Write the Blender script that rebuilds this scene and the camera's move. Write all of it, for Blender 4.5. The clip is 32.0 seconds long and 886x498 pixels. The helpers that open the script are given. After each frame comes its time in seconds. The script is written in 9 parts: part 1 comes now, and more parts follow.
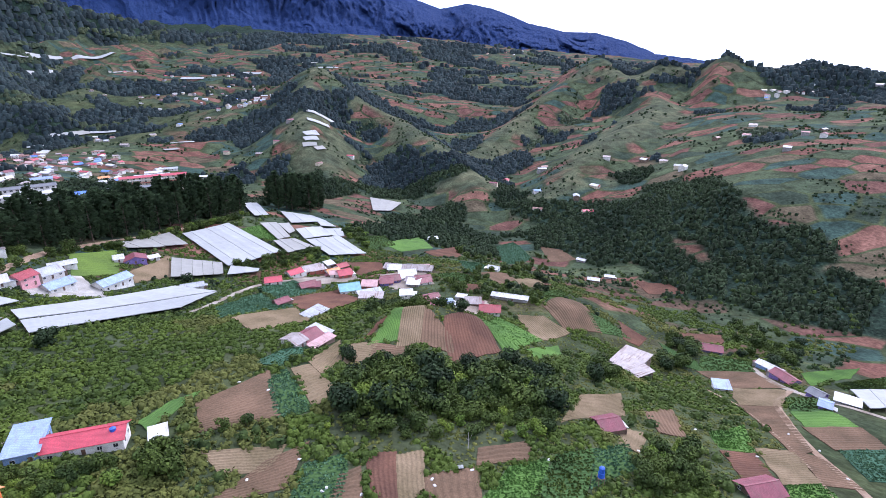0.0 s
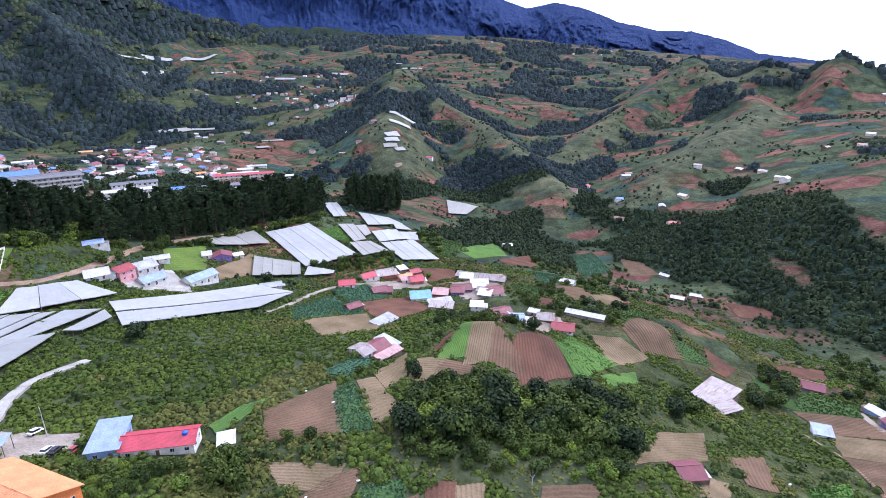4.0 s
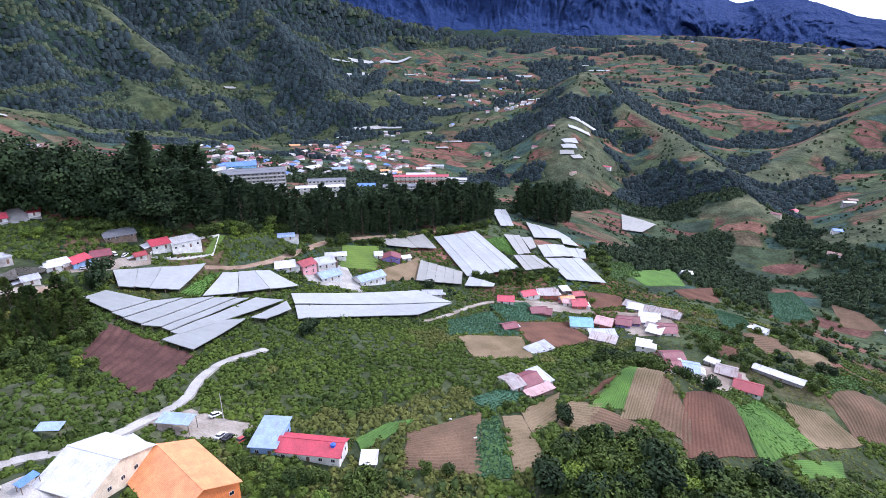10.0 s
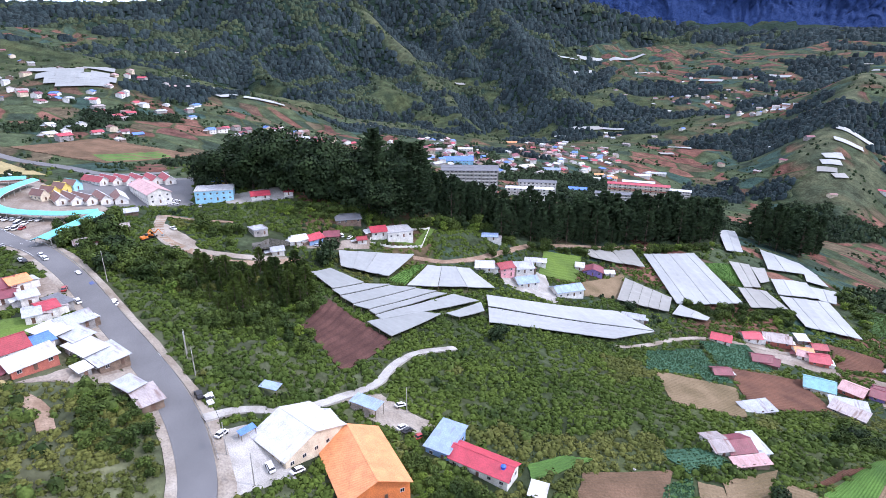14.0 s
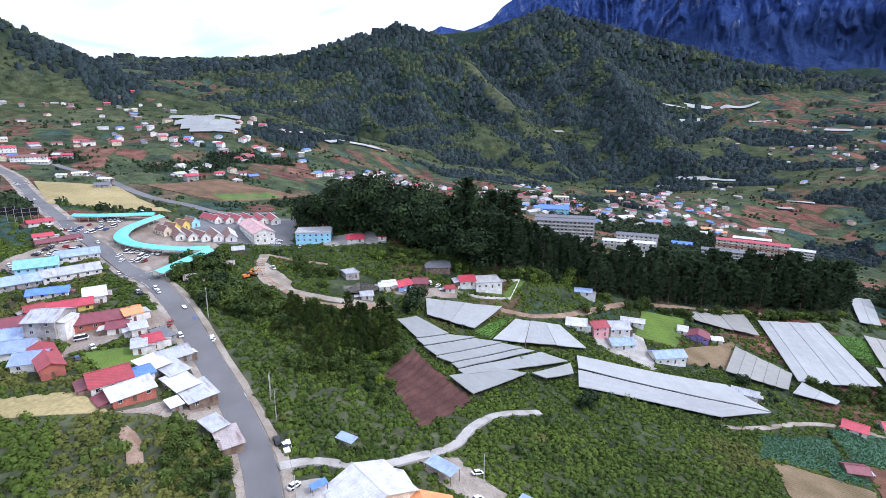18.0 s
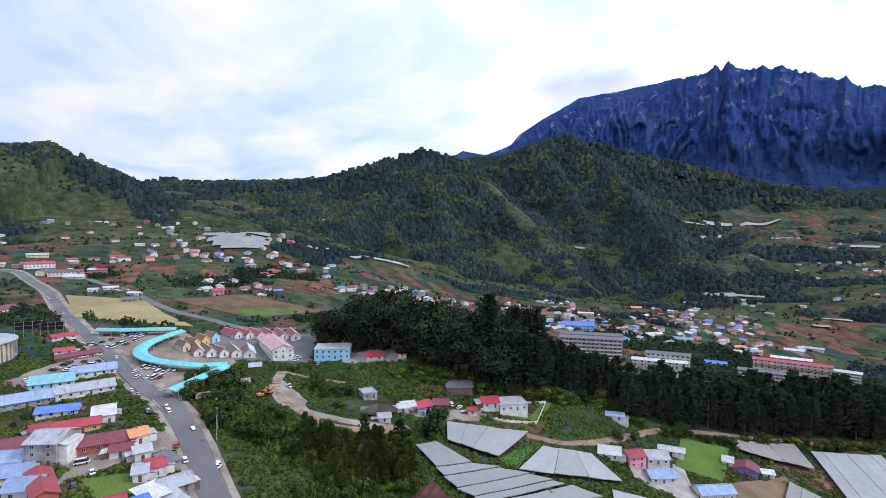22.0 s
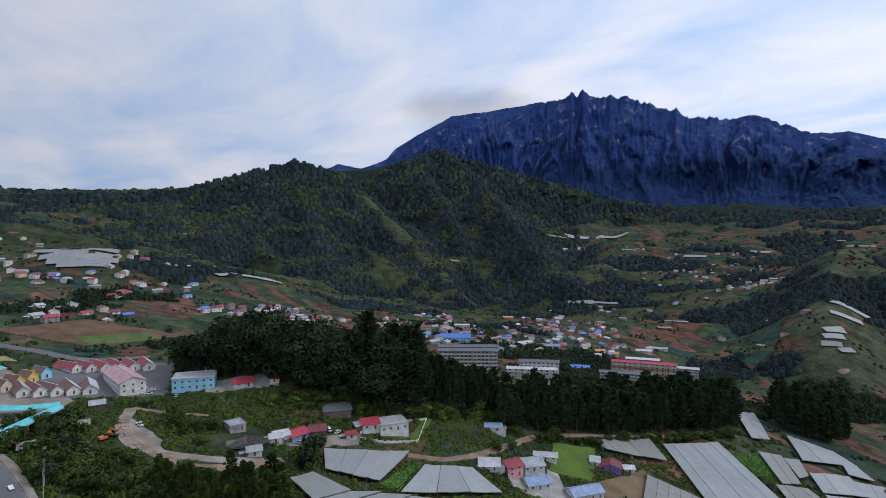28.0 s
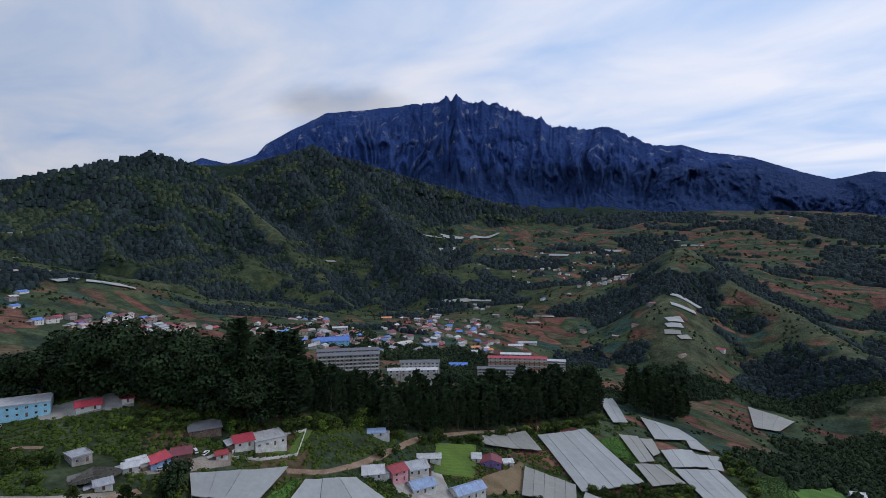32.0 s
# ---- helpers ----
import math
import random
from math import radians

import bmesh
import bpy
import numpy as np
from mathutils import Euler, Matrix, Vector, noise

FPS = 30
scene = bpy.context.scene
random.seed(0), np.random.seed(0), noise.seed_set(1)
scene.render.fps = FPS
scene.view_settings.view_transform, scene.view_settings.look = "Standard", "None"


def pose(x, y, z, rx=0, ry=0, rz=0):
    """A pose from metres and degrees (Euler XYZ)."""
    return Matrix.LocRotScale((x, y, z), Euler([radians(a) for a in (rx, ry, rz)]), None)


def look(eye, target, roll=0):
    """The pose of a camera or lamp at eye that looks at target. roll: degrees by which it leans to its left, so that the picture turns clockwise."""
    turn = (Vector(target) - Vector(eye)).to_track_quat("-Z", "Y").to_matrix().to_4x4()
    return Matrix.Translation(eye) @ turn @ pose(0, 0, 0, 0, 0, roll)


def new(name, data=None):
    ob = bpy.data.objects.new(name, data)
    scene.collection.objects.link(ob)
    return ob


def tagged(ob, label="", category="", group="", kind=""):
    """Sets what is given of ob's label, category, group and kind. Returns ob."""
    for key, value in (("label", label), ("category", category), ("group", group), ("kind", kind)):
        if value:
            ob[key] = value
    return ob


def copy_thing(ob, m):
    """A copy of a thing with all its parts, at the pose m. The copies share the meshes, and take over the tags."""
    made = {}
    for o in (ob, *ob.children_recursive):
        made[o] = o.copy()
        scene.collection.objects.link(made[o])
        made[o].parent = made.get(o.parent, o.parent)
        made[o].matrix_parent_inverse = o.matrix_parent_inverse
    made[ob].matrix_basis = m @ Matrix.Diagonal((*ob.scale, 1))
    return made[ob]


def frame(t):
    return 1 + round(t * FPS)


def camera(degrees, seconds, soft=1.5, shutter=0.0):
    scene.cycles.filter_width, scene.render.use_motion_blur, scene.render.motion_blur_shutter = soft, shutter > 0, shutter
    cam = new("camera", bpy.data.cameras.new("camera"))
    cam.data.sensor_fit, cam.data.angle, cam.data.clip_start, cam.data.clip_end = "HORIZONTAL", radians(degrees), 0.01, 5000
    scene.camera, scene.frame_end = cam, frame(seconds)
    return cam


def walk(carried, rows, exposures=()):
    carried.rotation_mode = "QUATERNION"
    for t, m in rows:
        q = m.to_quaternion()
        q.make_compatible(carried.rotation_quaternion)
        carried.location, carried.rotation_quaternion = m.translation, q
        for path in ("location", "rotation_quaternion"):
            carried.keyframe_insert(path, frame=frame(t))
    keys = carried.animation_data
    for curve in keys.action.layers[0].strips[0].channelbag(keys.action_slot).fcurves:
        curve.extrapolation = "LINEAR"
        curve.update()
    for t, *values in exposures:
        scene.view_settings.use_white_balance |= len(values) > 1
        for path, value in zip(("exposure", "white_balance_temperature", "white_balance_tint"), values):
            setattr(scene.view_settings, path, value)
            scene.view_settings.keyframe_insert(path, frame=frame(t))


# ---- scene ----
cam = camera(79.26, 32.0, soft=0.75)
PATH = [
    (0, (5.68, -27.29, 100.37), (5.68, 161.86, 35.37), 0.07),
    (0.5, (5.85, -26.37, 100.89), (3.39, 162.73, 35.81), 0.07),
    (1, (6.00, -25.45, 101.42), (0.65, 163.60, 36.38), 0.08),
    (1.5, (6.14, -24.53, 101.95), (-2.14, 164.41, 36.89), 0.09),
    (2, (6.28, -23.58, 102.48), (-5.08, 165.20, 37.40), 0.08),
    (2.5, (6.39, -22.57, 103.01), (-9.11, 165.90, 37.91), 0.06),
    (3, (6.43, -21.47, 103.56), (-13.22, 166.61, 38.45), 0.04),
    (3.5, (6.40, -20.32, 104.11), (-17.54, 167.27, 39.01), 0.01),
    (5.5, (5.35, -15.32, 106.22), (-35.07, 169.42, 41.11), 0.05),
    (6, (5.26, -14.22, 106.81), (-40.82, 169.19, 41.72), 0.00),
    (6.5, (5.20, -13.15, 107.40), (-45.92, 168.95, 42.37), -0.02),
    (7, (5.11, -12.08, 108.01), (-51.82, 168.31, 43.04), -0.02),
    (7.5, (4.95, -10.99, 108.64), (-57.28, 167.64, 43.68), -0.01),
    (8, (4.71, -9.89, 109.26), (-62.86, 166.79, 44.32), 0.00),
    (8.5, (4.42, -8.82, 109.87), (-68.13, 165.89, 44.96), 0.02),
    (9, (4.08, -7.80, 110.51), (-72.37, 165.24, 45.63), 0.01),
    (9.5, (3.71, -6.89, 111.17), (-76.64, 164.38, 46.29), 0.01),
    (10, (3.30, -6.03, 111.83), (-82.64, 162.47, 46.86), -0.00),
    (10.5, (2.84, -5.11, 112.50), (-91.73, 158.72, 47.58), -0.00),
    (11, (2.34, -4.09, 113.13), (-100.65, 154.57, 48.18), 0.04),
    (11.5, (1.83, -3.05, 113.70), (-109.62, 149.82, 48.82), 0.06),
    (12, (1.30, -1.98, 114.20), (-117.56, 145.24, 49.38), 0.08),
    (12.5, (0.68, -0.95, 114.63), (-123.69, 141.65, 49.86), 0.06),
    (13, (-0.00, 0.00, 115.00), (-131.03, 136.43, 50.06), 0.06),
    (13.5, (-0.69, 0.89, 115.33), (-138.17, 130.55, 49.84), 0.06),
    (14, (-1.35, 1.84, 115.65), (-145.38, 123.86, 49.54), 0.08),
    (14.5, (-2.00, 2.85, 115.97), (-151.06, 118.66, 49.90), 0.12),
    (16.5, (-4.07, 5.72, 117.28), (-165.17, 105.28, 52.96), 0.14),
    (17, (-4.87, 6.29, 117.51), (-167.96, 103.99, 55.41), 0.16),
    (17.5, (-5.70, 6.76, 117.73), (-170.94, 103.69, 60.30), 0.16),
    (18, (-6.50, 7.14, 117.91), (-173.96, 104.02, 67.17), 0.14),
    (18.5, (-7.24, 7.48, 118.02), (-176.19, 104.45, 72.70), 0.14),
    (19, (-7.93, 7.82, 118.08), (-178.50, 104.81, 79.36), 0.13),
    (19.5, (-8.51, 8.14, 118.10), (-180.40, 104.77, 84.69), 0.13),
    (20, (-9.00, 8.44, 118.10), (-182.45, 104.35, 91.33), 0.10),
    (20.5, (-9.42, 8.75, 118.08), (-184.18, 103.55, 96.40), 0.08),
    (21, (-9.78, 9.06, 118.08), (-185.83, 102.55, 101.77), 0.08),
    (21.5, (-10.10, 9.36, 118.10), (-186.86, 102.14, 105.88), 0.06),
    (22, (-10.41, 9.65, 118.11), (-187.44, 102.32, 109.57), 0.06),
    (22.5, (-10.74, 9.94, 118.12), (-188.01, 102.37, 112.47), 0.05),
    (23, (-11.08, 10.22, 118.12), (-188.33, 102.76, 113.99), 0.03),
    (23.5, (-11.43, 10.49, 118.11), (-187.91, 104.53, 114.83), 0.00),
    (24, (-11.80, 10.72, 118.10), (-187.29, 106.60, 114.81), -0.02),
    (24.5, (-12.22, 10.94, 118.09), (-186.28, 109.39, 114.83), -0.05),
    (26.5, (-14.08, 11.66, 118.46), (-178.74, 125.15, 115.14), -0.13),
    (27, (-14.89, 12.04, 118.61), (-175.40, 131.30, 115.21), -0.19),
    (27.5, (-15.75, 12.41, 118.76), (-171.55, 137.76, 115.35), -0.24),
    (28, (-16.63, 12.76, 118.91), (-168.04, 143.39, 115.42), -0.22),
    (28.5, (-17.53, 13.12, 119.06), (-163.93, 149.33, 115.53), -0.21),
    (29, (-18.45, 13.46, 119.19), (-160.41, 154.29, 115.60), -0.21),
    (29.5, (-19.37, 13.78, 119.31), (-157.34, 158.53, 115.73), -0.23),
    (30, (-20.29, 14.08, 119.41), (-154.58, 162.24, 115.75), -0.22),
    (30.5, (-21.20, 14.36, 119.49), (-152.31, 165.34, 115.80), -0.19),
    (31, (-22.11, 14.62, 119.57), (-149.49, 168.76, 115.79), -0.19),
    (31.5, (-23.02, 14.86, 119.65), (-145.54, 172.89, 115.90), -0.19),
    (32, (-23.93, 15.08, 119.73), (-141.53, 176.81, 115.99), -0.21),
]
walk(cam, [(t, look(eye, target, roll)) for t, eye, target, roll in PATH],
     [(0, -0.68, 5900, 25), (14, -0.62, 6000, 23), (17, -0.72, 6050, 20), (19, -1.0, 6050, 18), (22, -1.34, 6100, 16), (24.5, -1.56, 6100, 15),
      (26.5, -1.88, 6100, 14), (29, -2.14, 6100, 14), (32, -2.2, 6100, 14)])


# ---- daylight: high thin cloud, hazy sun ----
SUN_ELEV, SUN_AZ = radians(44), radians(38)      # azimuth clockwise from +y
world = bpy.data.worlds.new("sky")
scene.world = world
world.use_nodes = True
wn, wl = world.node_tree.nodes, world.node_tree.links
wn.clear()
w_out = wn.new("ShaderNodeOutputWorld")
w_bg = wn.new("ShaderNodeBackground")
w_sky = wn.new("ShaderNodeTexSky")
w_sky.sky_type = "NISHITA"
w_sky.sun_disc = False
w_sky.sun_elevation, w_sky.sun_rotation = SUN_ELEV, SUN_AZ
w_co = wn.new("ShaderNodeTexCoord")
# cloud sheet: the view direction spread on a flat layer overhead
w_sep = wn.new("ShaderNodeSeparateXYZ")
wl.new(w_co.outputs["Generated"], w_sep.inputs[0])
w_add = wn.new("ShaderNodeMath")
w_add.operation, w_add.inputs[1].default_value = "ADD", 0.12
w_max = wn.new("ShaderNodeMath")
w_max.operation, w_max.inputs[1].default_value = "MAXIMUM", 0.02
wl.new(w_sep.outputs[2], w_max.inputs[0])
wl.new(w_max.outputs[0], w_add.inputs[0])
w_div = wn.new("ShaderNodeVectorMath")
w_div.operation = "DIVIDE"
w_comb = wn.new("ShaderNodeCombineXYZ")
for i in range(3):
    wl.new(w_add.outputs[0], w_comb.inputs[i])
wl.new(w_co.outputs["Generated"], w_div.inputs[0])
wl.new(w_comb.outputs[0], w_div.inputs[1])
w_map = wn.new("ShaderNodeMapping")
w_map.inputs["Rotation"].default_value = (0, 0, radians(-62))
w_map.inputs["Scale"].default_value = (0.8, 1.35, 1.0)
wl.new(w_div.outputs[0], w_map.inputs[0])
w_noise = wn.new("ShaderNodeTexNoise")
w_noise.inputs["Scale"].default_value = 1.3
w_noise.inputs["Detail"].default_value = 6
w_noise.inputs["Roughness"].default_value = 0.52
w_noise.inputs["Distortion"].default_value = 0.4
wl.new(w_map.outputs[0], w_noise.inputs["Vector"])
w_ramp = wn.new("ShaderNodeValToRGB")
w_ramp.color_ramp.elements[0].position, w_ramp.color_ramp.elements[0].color = 0.34, (19.5, 25.0, 33.5, 1)
w_ramp.color_ramp.elements[1].position, w_ramp.color_ramp.elements[1].color = 0.66, (33.0, 33.5, 35.0, 1)
wl.new(w_noise.outputs["Fac"], w_ramp.inputs[0])
w_mix = wn.new("ShaderNodeMix")
w_mix.data_type = "RGBA"
w_mix.inputs["Factor"].default_value = 0.92
wl.new(w_sky.outputs[0], w_mix.inputs["A"])
wl.new(w_ramp.outputs[0], w_mix.inputs["B"])
# the cloud is brighter round the veiled sun
w_dot = wn.new("ShaderNodeVectorMath")
w_dot.operation = "DOT_PRODUCT"
w_dot.inputs[1].default_value = (math.sin(SUN_AZ) * math.cos(radians(30)), math.cos(SUN_AZ) * math.cos(radians(30)), math.sin(radians(30)))
wl.new(w_co.outputs["Generated"], w_dot.inputs[0])
w_glow = wn.new("ShaderNodeMapRange")
w_glow.inputs["From Min"].default_value, w_glow.inputs["From Max"].default_value = -0.8, 0.95
w_glow.inputs["To Min"].default_value, w_glow.inputs["To Max"].default_value = 0.92, 1.6
w_glow.interpolation_type = "SMOOTHSTEP"
wl.new(w_dot.outputs["Value"], w_glow.inputs["Value"])
w_lit = wn.new("ShaderNodeVectorMath")
w_lit.operation = "SCALE"
wl.new(w_mix.outputs["Result"], w_lit.inputs[0])
wl.new(w_glow.outputs[0], w_lit.inputs["Scale"])
# a bank of grey cloud resting on the mountain's shoulder
CAP_AZ, CAP_EL = radians(-47.0), radians(13.9)
w_cap = wn.new("ShaderNodeMapping")
w_cap.vector_type = "POINT"
w_cap.inputs["Rotation"].default_value = (0, 0, CAP_AZ)
wl.new(w_co.outputs["Generated"], w_cap.inputs[0])
w_off = wn.new("ShaderNodeVectorMath")
w_off.operation = "SUBTRACT"
w_off.inputs[1].default_value = (0, math.cos(CAP_EL), math.sin(CAP_EL))
wl.new(w_cap.outputs[0], w_off.inputs[0])
w_str = wn.new("ShaderNodeVectorMath")
w_str.operation = "MULTIPLY"
w_str.inputs[1].default_value = (1 / 0.15, 0.0, 1 / 0.042)
wl.new(w_off.outputs[0], w_str.inputs[0])
w_puff = wn.new("ShaderNodeTexNoise")
w_puff.inputs["Scale"].default_value, w_puff.inputs["Detail"].default_value = 9.0, 6
wl.new(w_co.outputs["Generated"], w_puff.inputs["Vector"])
w_len = wn.new("ShaderNodeVectorMath")
w_len.operation = "LENGTH"
wl.new(w_str.outputs[0], w_len.inputs[0])
w_sum = wn.new("ShaderNodeMath")
w_sum.operation = "ADD"
wl.new(w_len.outputs["Value"], w_sum.inputs[0])
wl.new(w_puff.outputs["Fac"], w_sum.inputs[1])
w_edge = wn.new("ShaderNodeMapRange")
w_edge.interpolation_type = "SMOOTHSTEP"
w_edge.inputs["From Min"].default_value, w_edge.inputs["From Max"].default_value = 0.7, 1.5
w_edge.inputs["To Min"].default_value, w_edge.inputs["To Max"].default_value = 0.70, 1.0
wl.new(w_sum.outputs[0], w_edge.inputs["Value"])
w_bank = wn.new("ShaderNodeVectorMath")
w_bank.operation = "SCALE"
wl.new(w_lit.outputs[0], w_bank.inputs[0])
wl.new(w_edge.outputs[0], w_bank.inputs["Scale"])
wl.new(w_bank.outputs[0], w_bg.inputs["Color"])
w_bg.inputs["Strength"].default_value = 0.08
wl.new(w_bg.outputs[0], w_out.inputs[0])

sun_data = bpy.data.lights.new("sun", "SUN")
sun_data.energy, sun_data.angle, sun_data.color = 4.6, radians(3), (1.0, 0.95, 0.87)
sun = new("sun", sun_data)
sun.matrix_world = look((math.sin(SUN_AZ) * 500, math.cos(SUN_AZ) * 500, 500 * math.tan(SUN_ELEV)), (0, 0, 0))


# ---- materials ----
def shade(name, color, other=None, rough=0.8, scale=1.0, fine=8.0, bump=0.2, metal=0.0, vary=0.0, island=False, spread=0.5, spec=0.5):
    """A surface with stains (scale, per metre) and grain (fine); other: the colour of the stains; vary: brightness from piece to piece."""
    m = bpy.data.materials.new(name)
    m.use_nodes = True
    n, l = m.node_tree.nodes, m.node_tree.links
    b = n["Principled BSDF"]
    geo = n.new("ShaderNodeNewGeometry")
    big = n.new("ShaderNodeTexNoise")
    big.inputs["Scale"].default_value, big.inputs["Detail"].default_value = scale, 5
    small = n.new("ShaderNodeTexNoise")
    small.inputs["Scale"].default_value, small.inputs["Detail"].default_value = fine, 4
    for t in (big, small):
        l.new(geo.outputs["Position"], t.inputs["Vector"])
    other = other or tuple(c * 0.62 for c in color)
    ramp = n.new("ShaderNodeValToRGB")
    ramp.color_ramp.elements[0].position, ramp.color_ramp.elements[1].position = 0.5 - spread * 0.3, 0.5 + spread * 0.3
    ramp.color_ramp.elements[0].color, ramp.color_ramp.elements[1].color = (*other, 1), (*color, 1)
    l.new(big.outputs["Fac"], ramp.inputs[0])
    grain = n.new("ShaderNodeMapRange")
    grain.inputs["From Min"].default_value, grain.inputs["From Max"].default_value = 0.3, 0.7
    grain.inputs["To Min"].default_value, grain.inputs["To Max"].default_value = 0.78, 1.2
    l.new(small.outputs["Fac"], grain.inputs["Value"])
    mul = n.new("ShaderNodeVectorMath")
    mul.operation = "SCALE"
    l.new(ramp.outputs[0], mul.inputs[0])
    l.new(grain.outputs[0], mul.inputs["Scale"])
    last = mul.outputs[0]
    if vary:
        rnd = geo.outputs["Random Per Island"]
        if not island:
            info = n.new("ShaderNodeObjectInfo")
            rnd = info.outputs["Random"]
        mr = n.new("ShaderNodeMapRange")
        mr.inputs["To Min"].default_value, mr.inputs["To Max"].default_value = 1 - vary, 1 + vary
        l.new(rnd, mr.inputs["Value"])
        m2 = n.new("ShaderNodeVectorMath")
        m2.operation = "SCALE"
        l.new(last, m2.inputs[0])
        l.new(mr.outputs[0], m2.inputs["Scale"])
        last = m2.outputs[0]
    l.new(last, b.inputs["Base Color"])
    b.inputs["Roughness"].default_value, b.inputs["Metallic"].default_value = rough, metal
    b.inputs["Specular IOR Level"].default_value = spec if rough < 0.72 else min(spec, 0.12)
    if bump:
        bp = n.new("ShaderNodeBump")
        bp.inputs["Strength"].default_value, bp.inputs["Distance"].default_value = bump, 0.5 / fine
        l.new(small.outputs["Fac"], bp.inputs["Height"])
        l.new(bp.outputs[0], b.inputs["Normal"])
    return m


def sheet_metal(name, color, rust=0.3, rough=0.5):
    """Painted corrugated roofing, ribs along the slope, with faded and rusty sheets."""
    m = shade(name, color, tuple(c * 0.75 for c in color), rough, 0.35, 3.0, 0.0, 0.0, 0.12)
    n, l = m.node_tree.nodes, m.node_tree.links
    b = n["Principled BSDF"]
    co = n.new("ShaderNodeTexCoord")
    wave = n.new("ShaderNodeTexWave")
    wave.bands_direction = "X"
    wave.inputs["Scale"].default_value = 1.3
    l.new(co.outputs["Object"], wave.inputs["Vector"])
    bp = n.new("ShaderNodeBump")
    bp.inputs["Strength"].default_value, bp.inputs["Distance"].default_value = 0.5, 0.06
    l.new(wave.outputs["Fac"], bp.inputs["Height"])
    l.new(bp.outputs[0], b.inputs["Normal"])
    # rust and dirt run down the sheets
    mp = n.new("ShaderNodeMapping")
    mp.inputs["Scale"].default_value = (0.8, 0.12, 0.3)
    l.new(co.outputs["Object"], mp.inputs[0])
    ns = n.new("ShaderNodeTexNoise")
    ns.inputs["Scale"].default_value, ns.inputs["Detail"].default_value = 1.1, 6
    l.new(mp.outputs[0], ns.inputs["Vector"])
    rp = n.new("ShaderNodeValToRGB")
    rp.color_ramp.elements[0].position, rp.color_ramp.elements[1].position = 0.62 - 0.2 * rust, 0.78 - 0.2 * rust
    rp.color_ramp.elements[0].color, rp.color_ramp.elements[1].color = (0, 0, 0, 1), (1, 1, 1, 1)
    l.new(ns.outputs["Fac"], rp.inputs[0])
    sc = n.new("ShaderNodeMath")
    sc.operation, sc.inputs[1].default_value = "MULTIPLY", min(1.0, rust * 1.5)
    l.new(rp.outputs[0], sc.inputs[0])
    mx = n.new("ShaderNodeMix")
    mx.data_type = "RGBA"
    src = b.inputs["Base Color"].links[0].from_socket
    l.new(sc.outputs[0], mx.inputs["Factor"])
    l.new(src, mx.inputs["A"])
    mx.inputs["B"].default_value = (0.16, 0.09, 0.07, 1)
    l.new(mx.outputs["Result"], b.inputs["Base Color"])
    return m


ROOF = {
    "red": sheet_metal("red_roofing", (0.34, 0.045, 0.055), 0.15),
    "brightred": sheet_metal("bright_red_roofing", (0.46, 0.05, 0.075), 0.1),
    "maroon": sheet_metal("maroon_roofing", (0.20, 0.045, 0.06), 0.35),
    "orange": sheet_metal("orange_roofing", (0.78, 0.30, 0.12), 0.08),
    "pink": sheet_metal("faded_pink_roofing", (0.55, 0.33, 0.32), 0.3),
    "white": sheet_metal("white_roofing", (0.60, 0.60, 0.61), 0.28),
    "cream": sheet_metal("cream_roofing", (0.72, 0.66, 0.58), 0.1),
    "grey": sheet_metal("zinc_roofing", (0.42, 0.44, 0.47), 0.4),
    "dark": sheet_metal("dark_grey_roofing", (0.14, 0.145, 0.16), 0.2),
    "rusty": sheet_metal("rusty_zinc_roofing", (0.36, 0.31, 0.30), 0.55),
    "blue": sheet_metal("blue_roofing", (0.10, 0.22, 0.62), 0.12),
    "paleblue": sheet_metal("pale_blue_roofing", (0.28, 0.37, 0.55), 0.32),
    "cyan": sheet_metal("turquoise_roofing", (0.13, 0.56, 0.60), 0.06),
    "teal": sheet_metal("faded_teal_roofing", (0.20, 0.45, 0.50), 0.2),
    "yellow": sheet_metal("yellow_roofing", (0.78, 0.66, 0.16), 0.1),
    "brown": sheet_metal("brown_roofing", (0.20, 0.09, 0.07), 0.3),
    "green": sheet_metal("pale_green_roofing", (0.42, 0.55, 0.45), 0.2),
}
